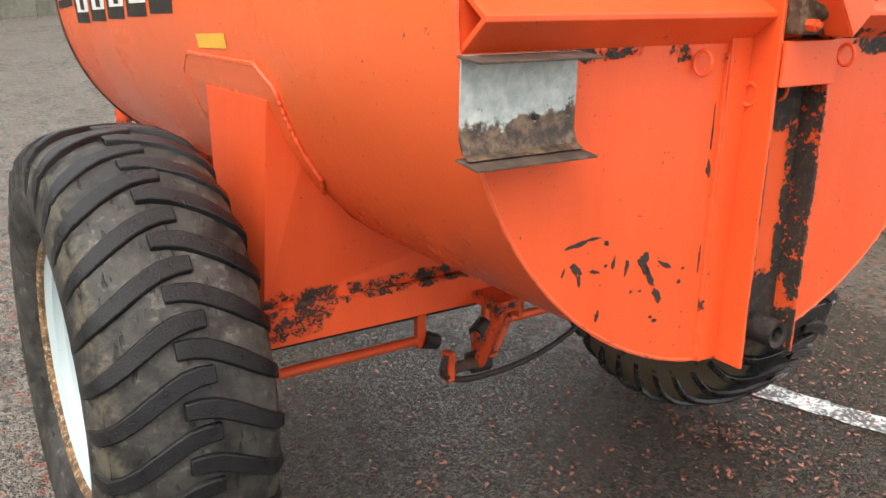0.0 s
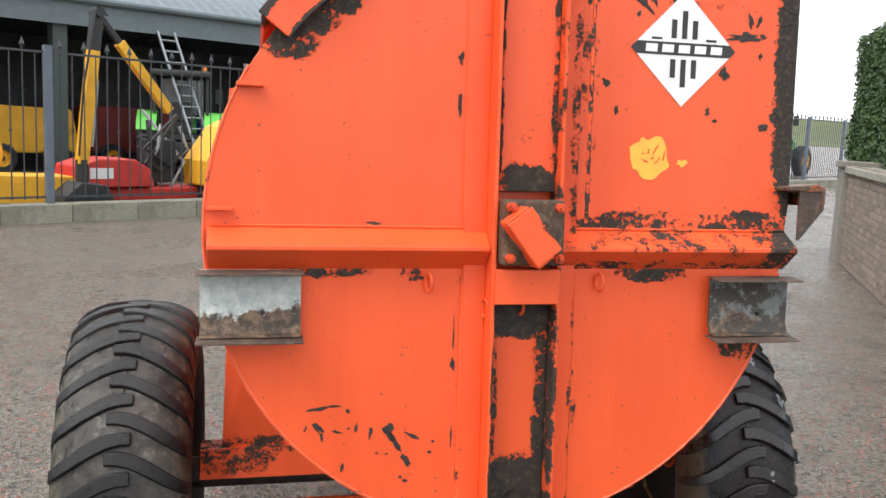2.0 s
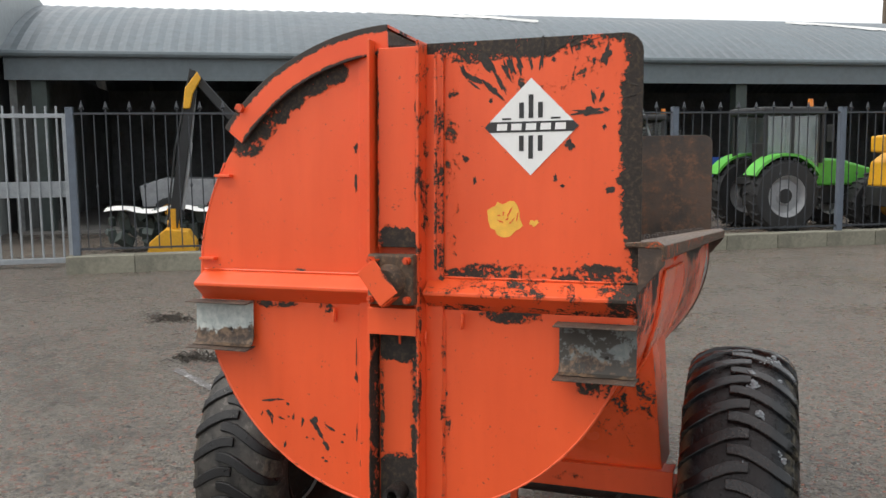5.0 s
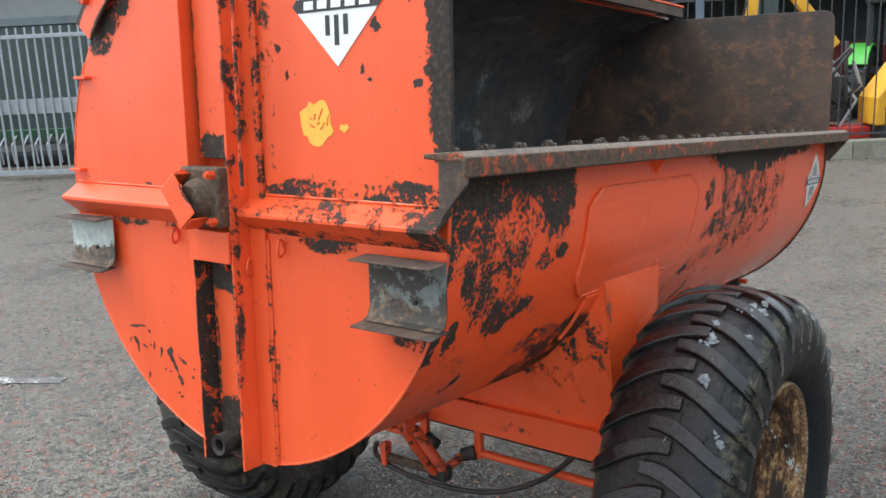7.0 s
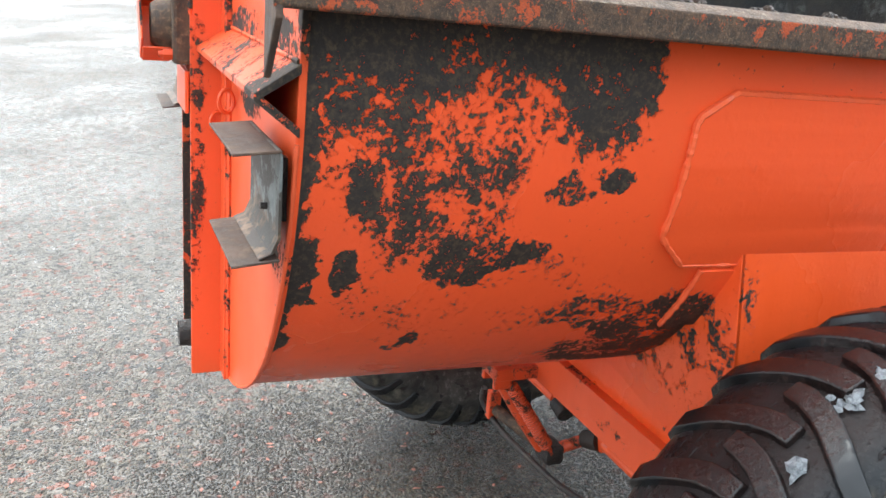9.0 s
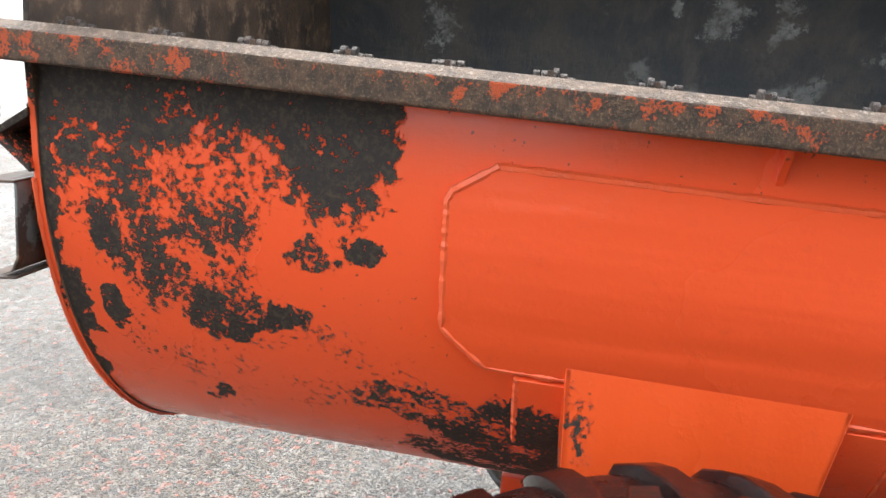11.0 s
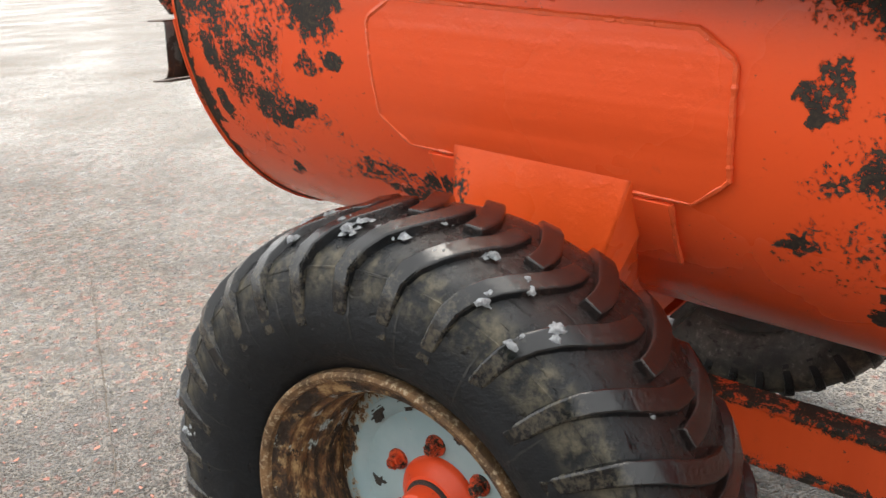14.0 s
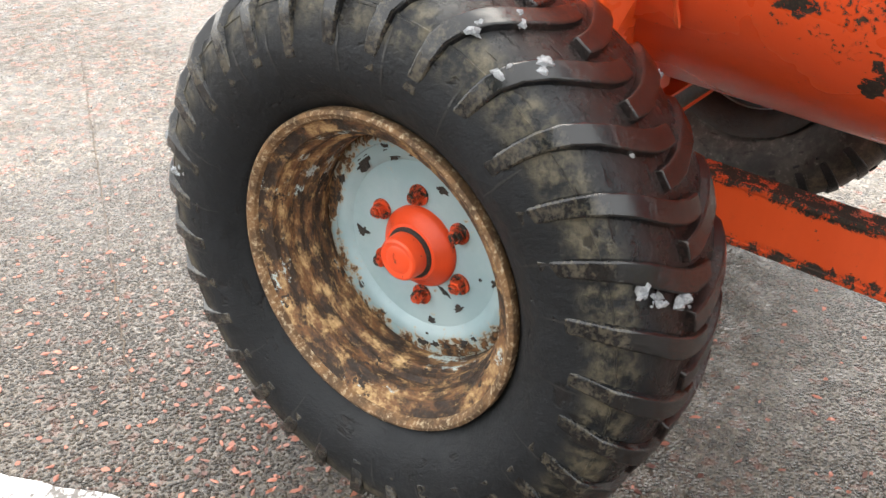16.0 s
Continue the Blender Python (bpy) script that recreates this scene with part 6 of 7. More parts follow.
def far_wheel(parent, x, y, z, r, width, rim_mat, name="wheel"):
    w = part(name, lathe(bmesh.new(), [(-width / 2, r * 0.58), (-width / 2, r * 0.92), (-width * 0.38, r), (width * 0.38, r), (width / 2, r * 0.92), (width / 2, r * 0.58)], 40, "y", (x, y, z), close=True), m_blk, parent, smooth=35)
    part("rim", lathe(bmesh.new(), [(-width * 0.5, r * 0.60), (-width * 0.40, r * 0.52), (-width * 0.2, r * 0.46), (-width * 0.2, r * 0.26), (-width * 0.32, r * 0.22), (-width * 0.32, r * 0.02)], 32, "y", (x, y, z), caps=False), rim_mat, w, smooth=35)
    bm = bmesh.new()
    n = 22
    for i in range(n):
        a = 2 * math.pi * i / n
        m = Matrix.Translation((x, y, z)) @ Matrix.Rotation(-a, 4, "Y")
        for sg in (1, -1):
            box(bm, -0.035 * r, 0.035 * r, sg * width * 0.02, sg * width * 0.5, r * 0.95, r * 1.05, m=m @ Matrix.Rotation(sg * 0.35, 4, "Z"))
    part("tread", bm, m_blk, w)
    part("hub", lathe(bmesh.new(), [(-width * 0.34, r * 0.01), (-width * 0.34, r * 0.2), (-width * 0.2, r * 0.24)], 20, "y", (x, y, z), caps=False), m_blk, w)
    return w


def telehandler(m, label):
    t = thing("telehandler", m, label, "telehandler", "parked telehandlers")
    bm = bmesh.new()
    along_y(bm, [(-1.1, 0.95), (-1.05, 1.45), (-0.6, 1.75), (0.2, 1.72), (1.6, 1.66), (2.6, 1.45), (2.6, 0.95)], -0.55, 0.55)
    part("body", bm, m_yel, t, bevel=0.04)
    part("chassis", boxes((-1.2, 3.2, -0.45, 0.45, 0.55, 0.95)), m_blk, t, bevel=0.02)
    bm = bmesh.new()
    along_y(bm, [(1.5, 0.85), (1.5, 1.62), (1.95, 1.60), (2.25, 1.30), (2.25, 0.85)], -0.74, -0.552)
    part("side_panel", bm, m_blk, t, bevel=0.005)
    part("engine_pod", along_y(bmesh.new(), [(0.25, 0.92), (0.22, 1.60), (0.45, 1.70), (1.49, 1.64), (1.49, 0.90)], -0.80, -0.552), m_yel, t, bevel=0.04)
    part("boom", along_y(bmesh.new(), [(-1.3, 1.66), (-1.3, 1.98), (-0.9, 2.02), (3.7, 1.68), (3.7, 1.36)], -0.12, 0.24), m_yel, t, bevel=0.03)
    bm = bmesh.new()
    along_y(bm, [(3.62, 1.70), (4.05, 1.58), (4.45, 0.85), (4.62, 0.70), (4.62, 0.32), (4.25, 0.30), (4.10, 0.62), (3.66, 1.32)], -0.30, 0.30)
    part("boom_head", bm, m_yel, t, bevel=0.03)
    part("fork_carriage", boxes((4.60, 4.70, -0.62, 0.62, 0.22, 0.72)), m_yel, t, bevel=0.01)
    cab = part("cab", boxes((1.15, 2.75, -0.02, 0.80, 2.40, 2.48)), m_yel, t, bevel=0.03)
    for x0 in (1.2, 2.62):
        for y0 in (0.0, 0.70):
            part("cab_post", boxes((x0, x0 + 0.08, y0, y0 + 0.08, 1.60, 2.40)), m_blk, cab, bevel=0.01)
    part("window", boxes((1.29, 2.61, 0.02, 0.03, 1.72, 2.39)), m_glass, cab)
    part("seat", boxes((1.5, 1.9, 0.18, 0.58, 1.6, 1.75), (1.45, 1.57, 0.18, 0.58, 1.75, 2.2)), m_blk, cab, bevel=0.03)
    for x in (-0.45, 2.9):
        for y in (-0.75, 0.75):
            far_wheel(t, x, y, 0.65, 0.65, 0.42, m_yel)
        pts = arc(x, 0.65, 0.80, 15, 165, 12)
        part("mudguard", along_y(bmesh.new(), pts + arc(x, 0.65, 0.74, 165, 15, 12), -0.98, -0.52), m_blk, t, smooth=30)
    for i in range(3):
        part("letter_mark", boxes((0.55 + i * 0.16, 0.67 + i * 0.16, -0.808, -0.799, 1.18, 1.38)), m_blk, t)
    part("mirror", boxes((2.70, 2.85, -0.55, -0.48, 1.75, 2.1), (2.72, 2.75, -0.52, -0.02, 1.90, 1.93)), m_blk, t, bevel=0.02)
    return t


def tractor(m, paintm, rim, label, top=None):
    t = thing("tractor", m, label, "tractor", "parked tractors")
    bm = bmesh.new()
    along_y(bm, [(0.55, 1.05), (0.55, 1.75), (1.4, 1.68), (2.35, 1.42), (2.45, 1.05)], -0.36, 0.36)
    part("bonnet", bm, paintm, t, bevel=0.06)
    part("grille", boxes((2.40, 2.48, -0.28, 0.28, 0.85, 1.35)), m_blk, t, bevel=0.02)
    part("engine", boxes((-0.9, 2.3, -0.28, 0.28, 0.6, 1.05)), m_blk, t, bevel=0.03)
    cab = part("cab", boxes((-0.9, 0.5, -0.66, 0.66, 1.1, 1.25)), m_blk, t, bevel=0.01)
    for x0, y0 in ((-0.95, -0.72), (0.45, -0.66), (-0.95, 0.63), (0.45, 0.57), (-0.25, -0.72)):
        part("cab_post", boxes((x0, x0 + 0.08, y0, y0 + 0.08, 1.2, 2.75)), m_blk, cab, bevel=0.01)
    part("roof", boxes((-1.05, 0.68, -0.78, 0.78, 2.75, 2.93)), top or paintm, cab, bevel=0.06)
    part("window", boxes((-0.86, 0.45, -0.70, -0.69, 1.3, 2.72)), m_glass, cab)
    part("window", boxes((-0.86, 0.45, 0.69, 0.70, 1.3, 2.72)), m_glass, cab)
    part("windscreen", boxes((0.50, 0.51, -0.57, 0.57, 1.75, 2.72)), m_glass, cab)
    part("beacon", tube(bmesh.new(), [(0.3, -0.6, 2.93), (0.3, -0.6, 3.12)], [0.07, 0.06], 12), m_amber, cab)
    part("seat", boxes((-0.65, -0.2, -0.25, 0.25, 1.25, 1.6), (-0.7, -0.58, -0.25, 0.25, 1.6, 2.1)), m_blk, cab, bevel=0.03)
    for y in (-0.85, 0.85):
        far_wheel(t, -0.55, y, 0.85, 0.85, 0.48, rim, "rear_wheel")
        far_wheel(t, 1.85, y, 0.62, 0.62, 0.38, rim, "front_wheel")
        pts = arc(-0.55, 0.85, 1.0, 30, 150, 12)
        part("mudguard", along_y(bmesh.new(), pts + arc(-0.55, 0.85, 0.94, 150, 30, 12), y - 0.25, y + 0.25), paintm, t, smooth=30)
    part("exhaust", tube(bmesh.new(), [(0.75, -0.42, 1.6), (0.75, -0.42, 2.8)], 0.05, 10), m_blk, t)
    part("mirror", boxes((0.55, 0.62, -1.1, -0.88, 2.1, 2.5)), m_blk, t, bevel=0.02)
    return t


tele = telehandler(fence_pose(12.47, 1.50, size=0.94), "yellow and black telehandler parked behind the railings")
copy_thing(tele, fence_pose(16.70, 2.60, size=0.94))
copy_thing(tele, fence_pose(-11.45, 2.35, 0, 180, size=0.79))
blue = tractor(fence_pose(22.3, 3.2, size=0.92) @ Matrix.Scale(1.12, 4), m_blue, m_white, "blue tractor with pale wheels parked in a row")
for bs, bk in ((25.9, 3.5), (30.2, 4.0)):
    copy_thing(blue, fence_pose(bs, bk, size=0.92) @ Matrix.Scale(1.12, 4))
tractor(fence_pose(35.4, 5.0, size=0.92) @ Matrix.Scale(1.12, 4), m_green, m_yel, "green tractor with yellow wheels at the end of the row")
tractor(fence_pose(10.2, 3.0, size=0.84), m_lime, m_pgrey, "bright green tractor in front of the shed", m_blk)
tractor(fence_pose(8.74, 6.66, 0, 60, size=0.84), m_lime, m_yel, "green tractor half hidden in the shed mouth", m_blk)


def bar_arm(bm, pts, w):
    """A box-section arm through points of (along, height), w wide."""
    for (xa, za), (xb, zb) in zip(pts, pts[1:]):
        d = Vector((xb - xa, 0, zb - za))
        m = Matrix.Translation((xa, 0, za)) @ d.to_track_quat("Z", "Y").to_matrix().to_4x4()
        box(bm, -w / 2, w / 2, -w / 2, w / 2, -w * 0.3, d.length + w * 0.3, m=m)
    return bm


def hedge_cutter(m, tip, elbow, foot, mat_a, mat_b, label, base_mat, neck=0.0):
    t = thing("hedge_cutter", m, label, "hedge cutter", "folded hedge cutters")
    def toward(p, q, u):
        return (p[0] + (q[0] - p[0]) * u, p[1] + (q[1] - p[1]) * u)
    part("main_arm", bar_arm(bmesh.new(), [foot, toward(elbow, foot, neck)], 0.20), mat_a, t, bevel=0.02)
    part("outer_arm", bar_arm(bmesh.new(), [toward(elbow, tip, neck * 1.2), tip], 0.18), mat_b, t, bevel=0.02)
    if neck:
        part("main_knuckle", bar_arm(bmesh.new(), [toward(elbow, foot, neck - 0.03), elbow], 0.20), m_blk, t, bevel=0.02)
        part("outer_knuckle", bar_arm(bmesh.new(), [elbow, toward(elbow, tip, neck * 1.2 - 0.03)], 0.11), m_blk, t, bevel=0.02)
    part("elbow_pin", tube(bmesh.new(), [(elbow[0], -0.16, elbow[1]), (elbow[0], 0.16, elbow[1])], 0.09, 14), m_blk, t)
    f, e = Vector((foot[0], 0, foot[1])), Vector((elbow[0], 0, elbow[1]))
    part("ram", tube(bmesh.new(), [f.lerp(e, 0.1) + Vector((0.14, 0, 0)), f.lerp(e, 0.55) + Vector((0.12, 0, 0))], 0.045, 10), m_pgrey, t)
    part("ram", tube(bmesh.new(), [f.lerp(e, 0.5) + Vector((0.12, 0, 0)), f.lerp(e, 0.9) + Vector((0.08, 0, 0))], 0.025, 8), m_pgrey, t)
    part("hose", tube(bmesh.new(), [f + Vector((-0.1, -0.12, 0.1)), f.lerp(e, 0.5) + Vector((-0.16, -0.12, 0)), e + Vector((-0.05, -0.12, 0.12)), e + Vector((0.15, -0.1, -0.05))], 0.02, 6), m_blk, t)
    bm = bmesh.new()
    along_y(bm, [(foot[0] - 0.5, 0.05), (foot[0] - 0.45, 0.30), (foot[0] - 0.15, 0.55), (foot[0] + 0.30, 0.50), (foot[0] + 0.45, 0.25), (foot[0] + 0.45, 0.05)], -0.35, 0.35)
    part("base_frame", bm, base_mat, t, bevel=0.02)
    part("pivot", tube(bmesh.new(), [(foot[0], 0, 0.4), (foot[0], 0, 0.95)], 0.12, 12), base_mat, t)
    return t


hedge_cutter(fence_pose(0.13, 1.41, 0.05, size=0.79), (-0.15, 1.65), (-1.83, 3.62), (-2.35, 0.62), m_blk, m_blk, "black-armed hedge cutter with a yellow knuckle", m_yel)
kn = thing("cutter_knuckle", fence_pose(0.13, 1.33, 0.05, size=0.79), "yellow cutter-arm knuckle casting", "machine part")
part("casting", along_y(bmesh.new(), [(-2.05, 2.95), (-2.0, 3.35), (-1.75, 3.68), (-1.68, 3.55), (-1.85, 3.25), (-1.92, 2.95)], -0.12, 0.02), m_yel, kn, bevel=0.02)
hedge_cutter(fence_pose(0.13, 1.0, 0.05, size=0.79), (2.98, 0.82), (2.60, 3.65), (2.42, 0.68), m_yel, m_yel, "yellow hedge cutter folded upright", m_yel)
hedge_cutter(fence_pose(0.13, 0.62, 0.05, size=0.79), (6.46, 1.94), (5.08, 3.62), (4.77, 0.92), m_yel, m_yel, "yellow and black hedge cutter with its arm bent over", m_blk, 0.27)

t = thing("upright_mower", fence_pose(2.75, 1.88, size=0.79), "rounded yellow flail-mower head standing on end", "mower")
part("casing", along_y(bmesh.new(), [(-0.35, 0.55), (-0.35, 1.25), (0.0, 1.5)] + arc(0.05, 1.05, 0.45, 80, -70, 10) + [(0.0, 0.58)], -0.4, 0.4), m_yel, t, bevel=0.02)
part("skid", boxes((-0.75, -0.36, -0.3, 0.3, 0.6, 1.2)), m_blk, t, bevel=0.02)
for i in range(4):
    part("letter_mark", boxes((-0.2 + i * 0.13, -0.11 + i * 0.13, -0.408, -0.399, 1.05, 1.16)), m_blk, t)
t = thing("flail_mower", fence_pose(3.16, 1.18, size=0.79), "low yellow mower body on the ground", "mower")
part("deck", along_y(bmesh.new(), [(-0.7, 0.08), (-0.7, 0.5), (-0.4, 0.72), (0.9, 0.68), (1.1, 0.45), (1.1, 0.08)], -0.4, 0.4), m_yel, t, bevel=0.03)
part("roller", tube(bmesh.new(), [(-0.6, -0.45, 0.12), (1.0, -0.45, 0.12)], 0.1, 14), m_blk, t)
t = thing("disc_mower", fence_pose(4.68, 1.27, size=0.80), "long red disc mower behind the railings", "mower")
part("cover", along_y(bmesh.new(), [(-1.0, 0.45), (-0.95, 0.85), (-0.5, 1.0), (0.2, 0.98), (0.5, 0.8), (0.6, 0.45)], -0.5, 0.5), m_red, t, bevel=0.03)
part("cutter_bar", boxes((-1.0, 1.9, -0.35, 0.35, 0.18, 0.42)), m_red, t, bevel=0.03)
part("stand", boxes((0.7, 0.85, -0.1, 0.1, 0.05, 0.9)), m_blk, t, bevel=0.01)
part("white_flash", boxes((-0.7, -0.25, -0.506, -0.5, 0.62, 0.82)), m_lettering, t)
t = thing("green_box_drill", fence_pose(-0.46, 1.33, size=0.79), "dark green box implement with orange coulter legs", "implement")
part("hopper", along_y(bmesh.new(), [(-0.55, 0.75), (-0.55, 1.33), (0.5, 1.33), (0.5, 1.0), (0.35, 0.75)], -0.4, 0.4), m_dkgreen, t, bevel=0.02)
for x in (-0.2, 0.35):
    part("leg", bar_arm(bmesh.new(), [(x, 0.75), (x + 0.05, 0.35), (x + 0.25, 0.12)], 0.11), m_amber if x < 0 else m_yel, t)
part("white_label", boxes((-0.5, -0.3, -0.406, -0.4, 1.12, 1.25)), m_lettering, t)
t = thing("implement_cover", fence_pose(0.72, 1.10, size=0.79), "black machine cover with white lettering and a yellow roundel", "implement")
part("panel", along_y(bmesh.new(), [(-0.72, 0.12), (-0.72, 0.75), (-0.1, 1.5), (0.72, 1.5), (0.72, 0.12)], -0.1, 0.1), m_blk, t, bevel=0.02)
part("roundel", lathe(bmesh.new(), [(-0.112, 0.005), (-0.112, 0.27), (-0.1, 0.275)], 32, "y", (0.33, 0, 1.1)), m_yel, t)
part("roundel_top", along_y(bmesh.new(), arc(0.33, 1.12, 0.24, 0, 180, 16), -0.118, -0.1125), m_blk, t)
part("roundel_band", boxes((0.07, 0.59, -0.121, -0.118, 1.09, 1.16)), m_lettering, t)
for i in range(8):
    if i != 5:
        part("letter_mark", boxes((-0.55 + i * 0.155, -0.43 + i * 0.155, -0.108, -0.101, 0.32, 0.47)), m_lettering, t)
for i in range(3):
    part("letter_mark", boxes((-0.1 + i * 0.11, -0.01 + i * 0.11, -0.108, -0.101, 0.62, 0.70)), m_lettering, t)
t = thing("engine_unit", fence_pose(6.50, 0.97, size=0.82), "yellow wedge-shaped machine housing with a black name strip", "machine")
part("housing", along_y(bmesh.new(), [(-0.75, 0.45), (-0.75, 0.95), (-0.25, 1.62), (0.1, 1.78), (0.45, 1.78), (0.68, 1.5), (0.7, 0.45)], -0.45, 0.45), m_yel, t, bevel=0.04)
part("name_strip", boxes((-0.2, 0.45, -0.457, -0.45, 0.72, 0.86)), m_blk, t)
for i in range(4):
    part("letter_mark", boxes((-0.12 + i * 0.13, -0.03 + i * 0.13, -0.463, -0.457, 0.75, 0.83)), m_lettering, t)
part("vent", along_y(bmesh.new(), arc(0.25, 1.28, 0.2, 0, 180, 10), -0.457, -0.449), m_blk, t)
for x in (-0.65, 0.45):
    part("stand", boxes((x, x + 0.15, -0.4, 0.4, 0.02, 0.46)), m_blk, t)
part("lamp", lathe(bmesh.new(), [(-0.47, 0.01), (-0.47, 0.05), (-0.45, 0.055)], 12, "y", (-0.55, 0, 0.75)), m_red, t)
t = thing("black_implement", fence_pose(5.47, 1.37, size=0.81), "tangle of black linkage and valve gear", "implement")
rr = random.Random(5)
part("valve_block", boxes((-0.3, 0.25, -0.25, 0.25, 0.5, 1.35)), m_blk, t, bevel=0.03)
for i in range(9):
    part("pipe", tube(bmesh.new(), [(rr.uniform(-0.35, 0.35), rr.uniform(-0.3, 0.3), rr.uniform(0.3, 0.8)), (rr.uniform(-0.5, 0.5), -0.35, rr.uniform(0.8, 1.3)), (rr.uniform(-0.35, 0.35), rr.uniform(-0.3, 0.3), rr.uniform(1.3, 2.0))], 0.035, 7), m_blk if i % 3 else m_pgrey, t, smooth=60)
for s0, k0, z1 in ((8.38, 6.5, 3.29), (16.3, 6.5, 3.60)):
    t = thing("ladder", fence_pose(s0, k0), "aluminium ladder leaning on the shed front", "ladder", "ladders")
    for dx in (-0.2, 0.2):
        part("stile", tube(bmesh.new(), [(dx + 0.35, -1.3, 0.06), (dx - 0.15, -0.05, z1)], 0.03, 4), m_galv, t)
    for i in range(13):
        u = (i + 0.7) / 13.5
        part("rung", tube(bmesh.new(), [(0.15 - 0.5 * u, -1.3 + 1.25 * u, 0.06 + (z1 - 0.06) * u), (0.55 - 0.5 * u, -1.3 + 1.25 * u, 0.06 + (z1 - 0.06) * u)], 0.018, 6), m_galv, t)

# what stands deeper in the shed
# darker copy of machine_red, with the shed's gloom put into the colour
m_dark_red = plain("dark_red", (0.16, 0.02, 0.018), 0.7, var=0.4, scale=2)
for s0, k0, w, h, mat, name, lab in ((1.2, 9.5, 1.6, 1.5, m_dark_red, "baler", "red baler deep in the shed"), (3.7, 10.3, 1.7, 1.9, m_dark_red, "feeder_wagon", "red feeder wagon deep in the shed"), (5.9, 9, 1.5, 1.7, m_yel, "spreader_wagon", "yellow wagon deep in the shed"),
                                    (8.6, 9.5, 1.5, 1.8, m_dark_red, "feeder_wagon", "red wagon in the dark of the shed"), (11.8, 9, 1.4, 1.6, m_blue, "seed_drill", "blue seed drill deep in the shed"), (-1.8, 8, 1.4, 1.2, m_pgrey, "water_tank", "grey tank wagon deep in the shed")):
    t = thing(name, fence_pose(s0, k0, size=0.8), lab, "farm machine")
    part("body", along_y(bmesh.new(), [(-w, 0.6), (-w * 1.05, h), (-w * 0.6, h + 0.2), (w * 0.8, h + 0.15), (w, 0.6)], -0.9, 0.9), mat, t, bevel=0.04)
    for x in (-w * 0.5, w * 0.5):
        far_wheel(t, x, -0.95, 0.45, 0.40, 0.25, m_yel)
t = thing("stone_heap", fence_pose(-1.47, 2.83, size=0.79), "low heap of stones capped with old snow", "heap")
rr = random.Random(2)
bm = bmesh.new()
for i in range(70):
    m = pose(rr.uniform(-1.9, 1.9), rr.uniform(-0.3, 0.3), rr.uniform(0.1, 0.82), rr.uniform(0, 90), rr.uniform(0, 90), rr.uniform(0, 90))
    a = rr.uniform(0.09, 0.2)
    box(bm, -a, a, -a * 0.7, a * 0.7, -a * 0.6, a * 0.6, m=m)
tagged(part("rubble", bm, m_col, t, bevel=0.02), kind="stuff")
bm = bmesh.new()
rows = []
for i in range(25):
    x = -1.9 + 3.8 * i / 24
    rows.append([bm.verts.new((x, -0.38 + 0.76 * j / 5, 0.88 + 0.07 * math.sin(math.pi * j / 5) + 0.04 * math.sin(i * 0.8) + rr.uniform(-0.015, 0.015))) for j in range(6)])
for r0, r1 in zip(rows, rows[1:]):
    for j in range(5):
        bm.faces.new((r0[j], r0[j + 1], r1[j + 1], r1[j]))
part("snow_cap", bm, m_white, t, smooth=60)

t = thing("timber_stack", fence_pose(-10.04, 2.20, size=0.79), "weathered grey-brown timbers propped upright behind the gate", "timber")
rr = random.Random(33)
m_timber = plain("old_timber", (0.15, 0.125, 0.10), 0.85, var=0.4, scale=5)
for i in range(11):
    x = -1.1 + i * 0.2
    bm = boxes((-0.07, 0.07, -0.025, 0.025, 0.0, rr.uniform(1.6, 2.6)))
    bm.transform(pose(x, rr.uniform(-0.1, 0.1), 0.03, rr.uniform(-9, -4), rr.uniform(-5, 5), rr.uniform(-15, 15)))
    part("plank", bm, m_timber, t)
t = thing("field_roller", fence_pose(-7.88, 1.88, size=0.79), "dark green field implement with pale tines", "implement")
part("beam", boxes((-0.9, 0.9, -0.1, 0.1, 0.75, 0.92)), m_dkgreen, t, bevel=0.01)
part("roller", tube(bmesh.new(), [(-0.95, 0.0, 0.36), (0.95, 0.0, 0.36)], 0.26, 16), m_blk, t)
for i in range(7):
    part("tine", tube(bmesh.new(), [(-0.8 + i * 0.27, -0.1, 0.8), (-0.8 + i * 0.27, -0.35, 0.6), (-0.8 + i * 0.27, -0.3, 0.2)], 0.022, 6), m_pgrey, t)
for x in (-0.85, 0.85):
    part("side_arm", boxes((x - 0.03, x + 0.03, -0.05, 0.05, 0.36, 0.75)), m_dkgreen, t)
t = thing("lamp_post", fence_pose(16.93, 0.78, size=0.89), "black heritage-style lamp post with a lantern", "street lamp")
part("column", tube(bmesh.new(), [(0, 0, 0), (0, 0, 0.5), (0, 0, 0.55), (0, 0, 2.6)], [0.09, 0.09, 0.055, 0.04], 12), m_blk, t, smooth=30)
ln = part("lantern", tube(bmesh.new(), [(0, 0, 2.62), (0, 0, 3.0)], [0.11, 0.2], 4), m_glass, t)
part("lantern_cap", tube(bmesh.new(), [(0, 0, 3.0), (0, 0, 3.06), (0, 0, 3.16), (0, 0, 3.24)], [0.23, 0.2, 0.08, 0.02], 4), m_blk, ln)
t = thing("utility_pole", fence_pose(28.55, 23.30, size=0.92), "tall wooden utility pole", "utility pole")
part("pole", tube(bmesh.new(), [(0, 0, -0.2), (0, 0, 12.5)], [0.16, 0.11], 10), plain("pole_wood", (0.14, 0.11, 0.08), 0.85), t)
part("crossarm", boxes((-0.9, 0.9, -0.06, 0.06, 11.8, 11.92)), m_col, t)

# far trees and field
m_bark = plain("bark", (0.06, 0.05, 0.04), 0.9, var=0.3)


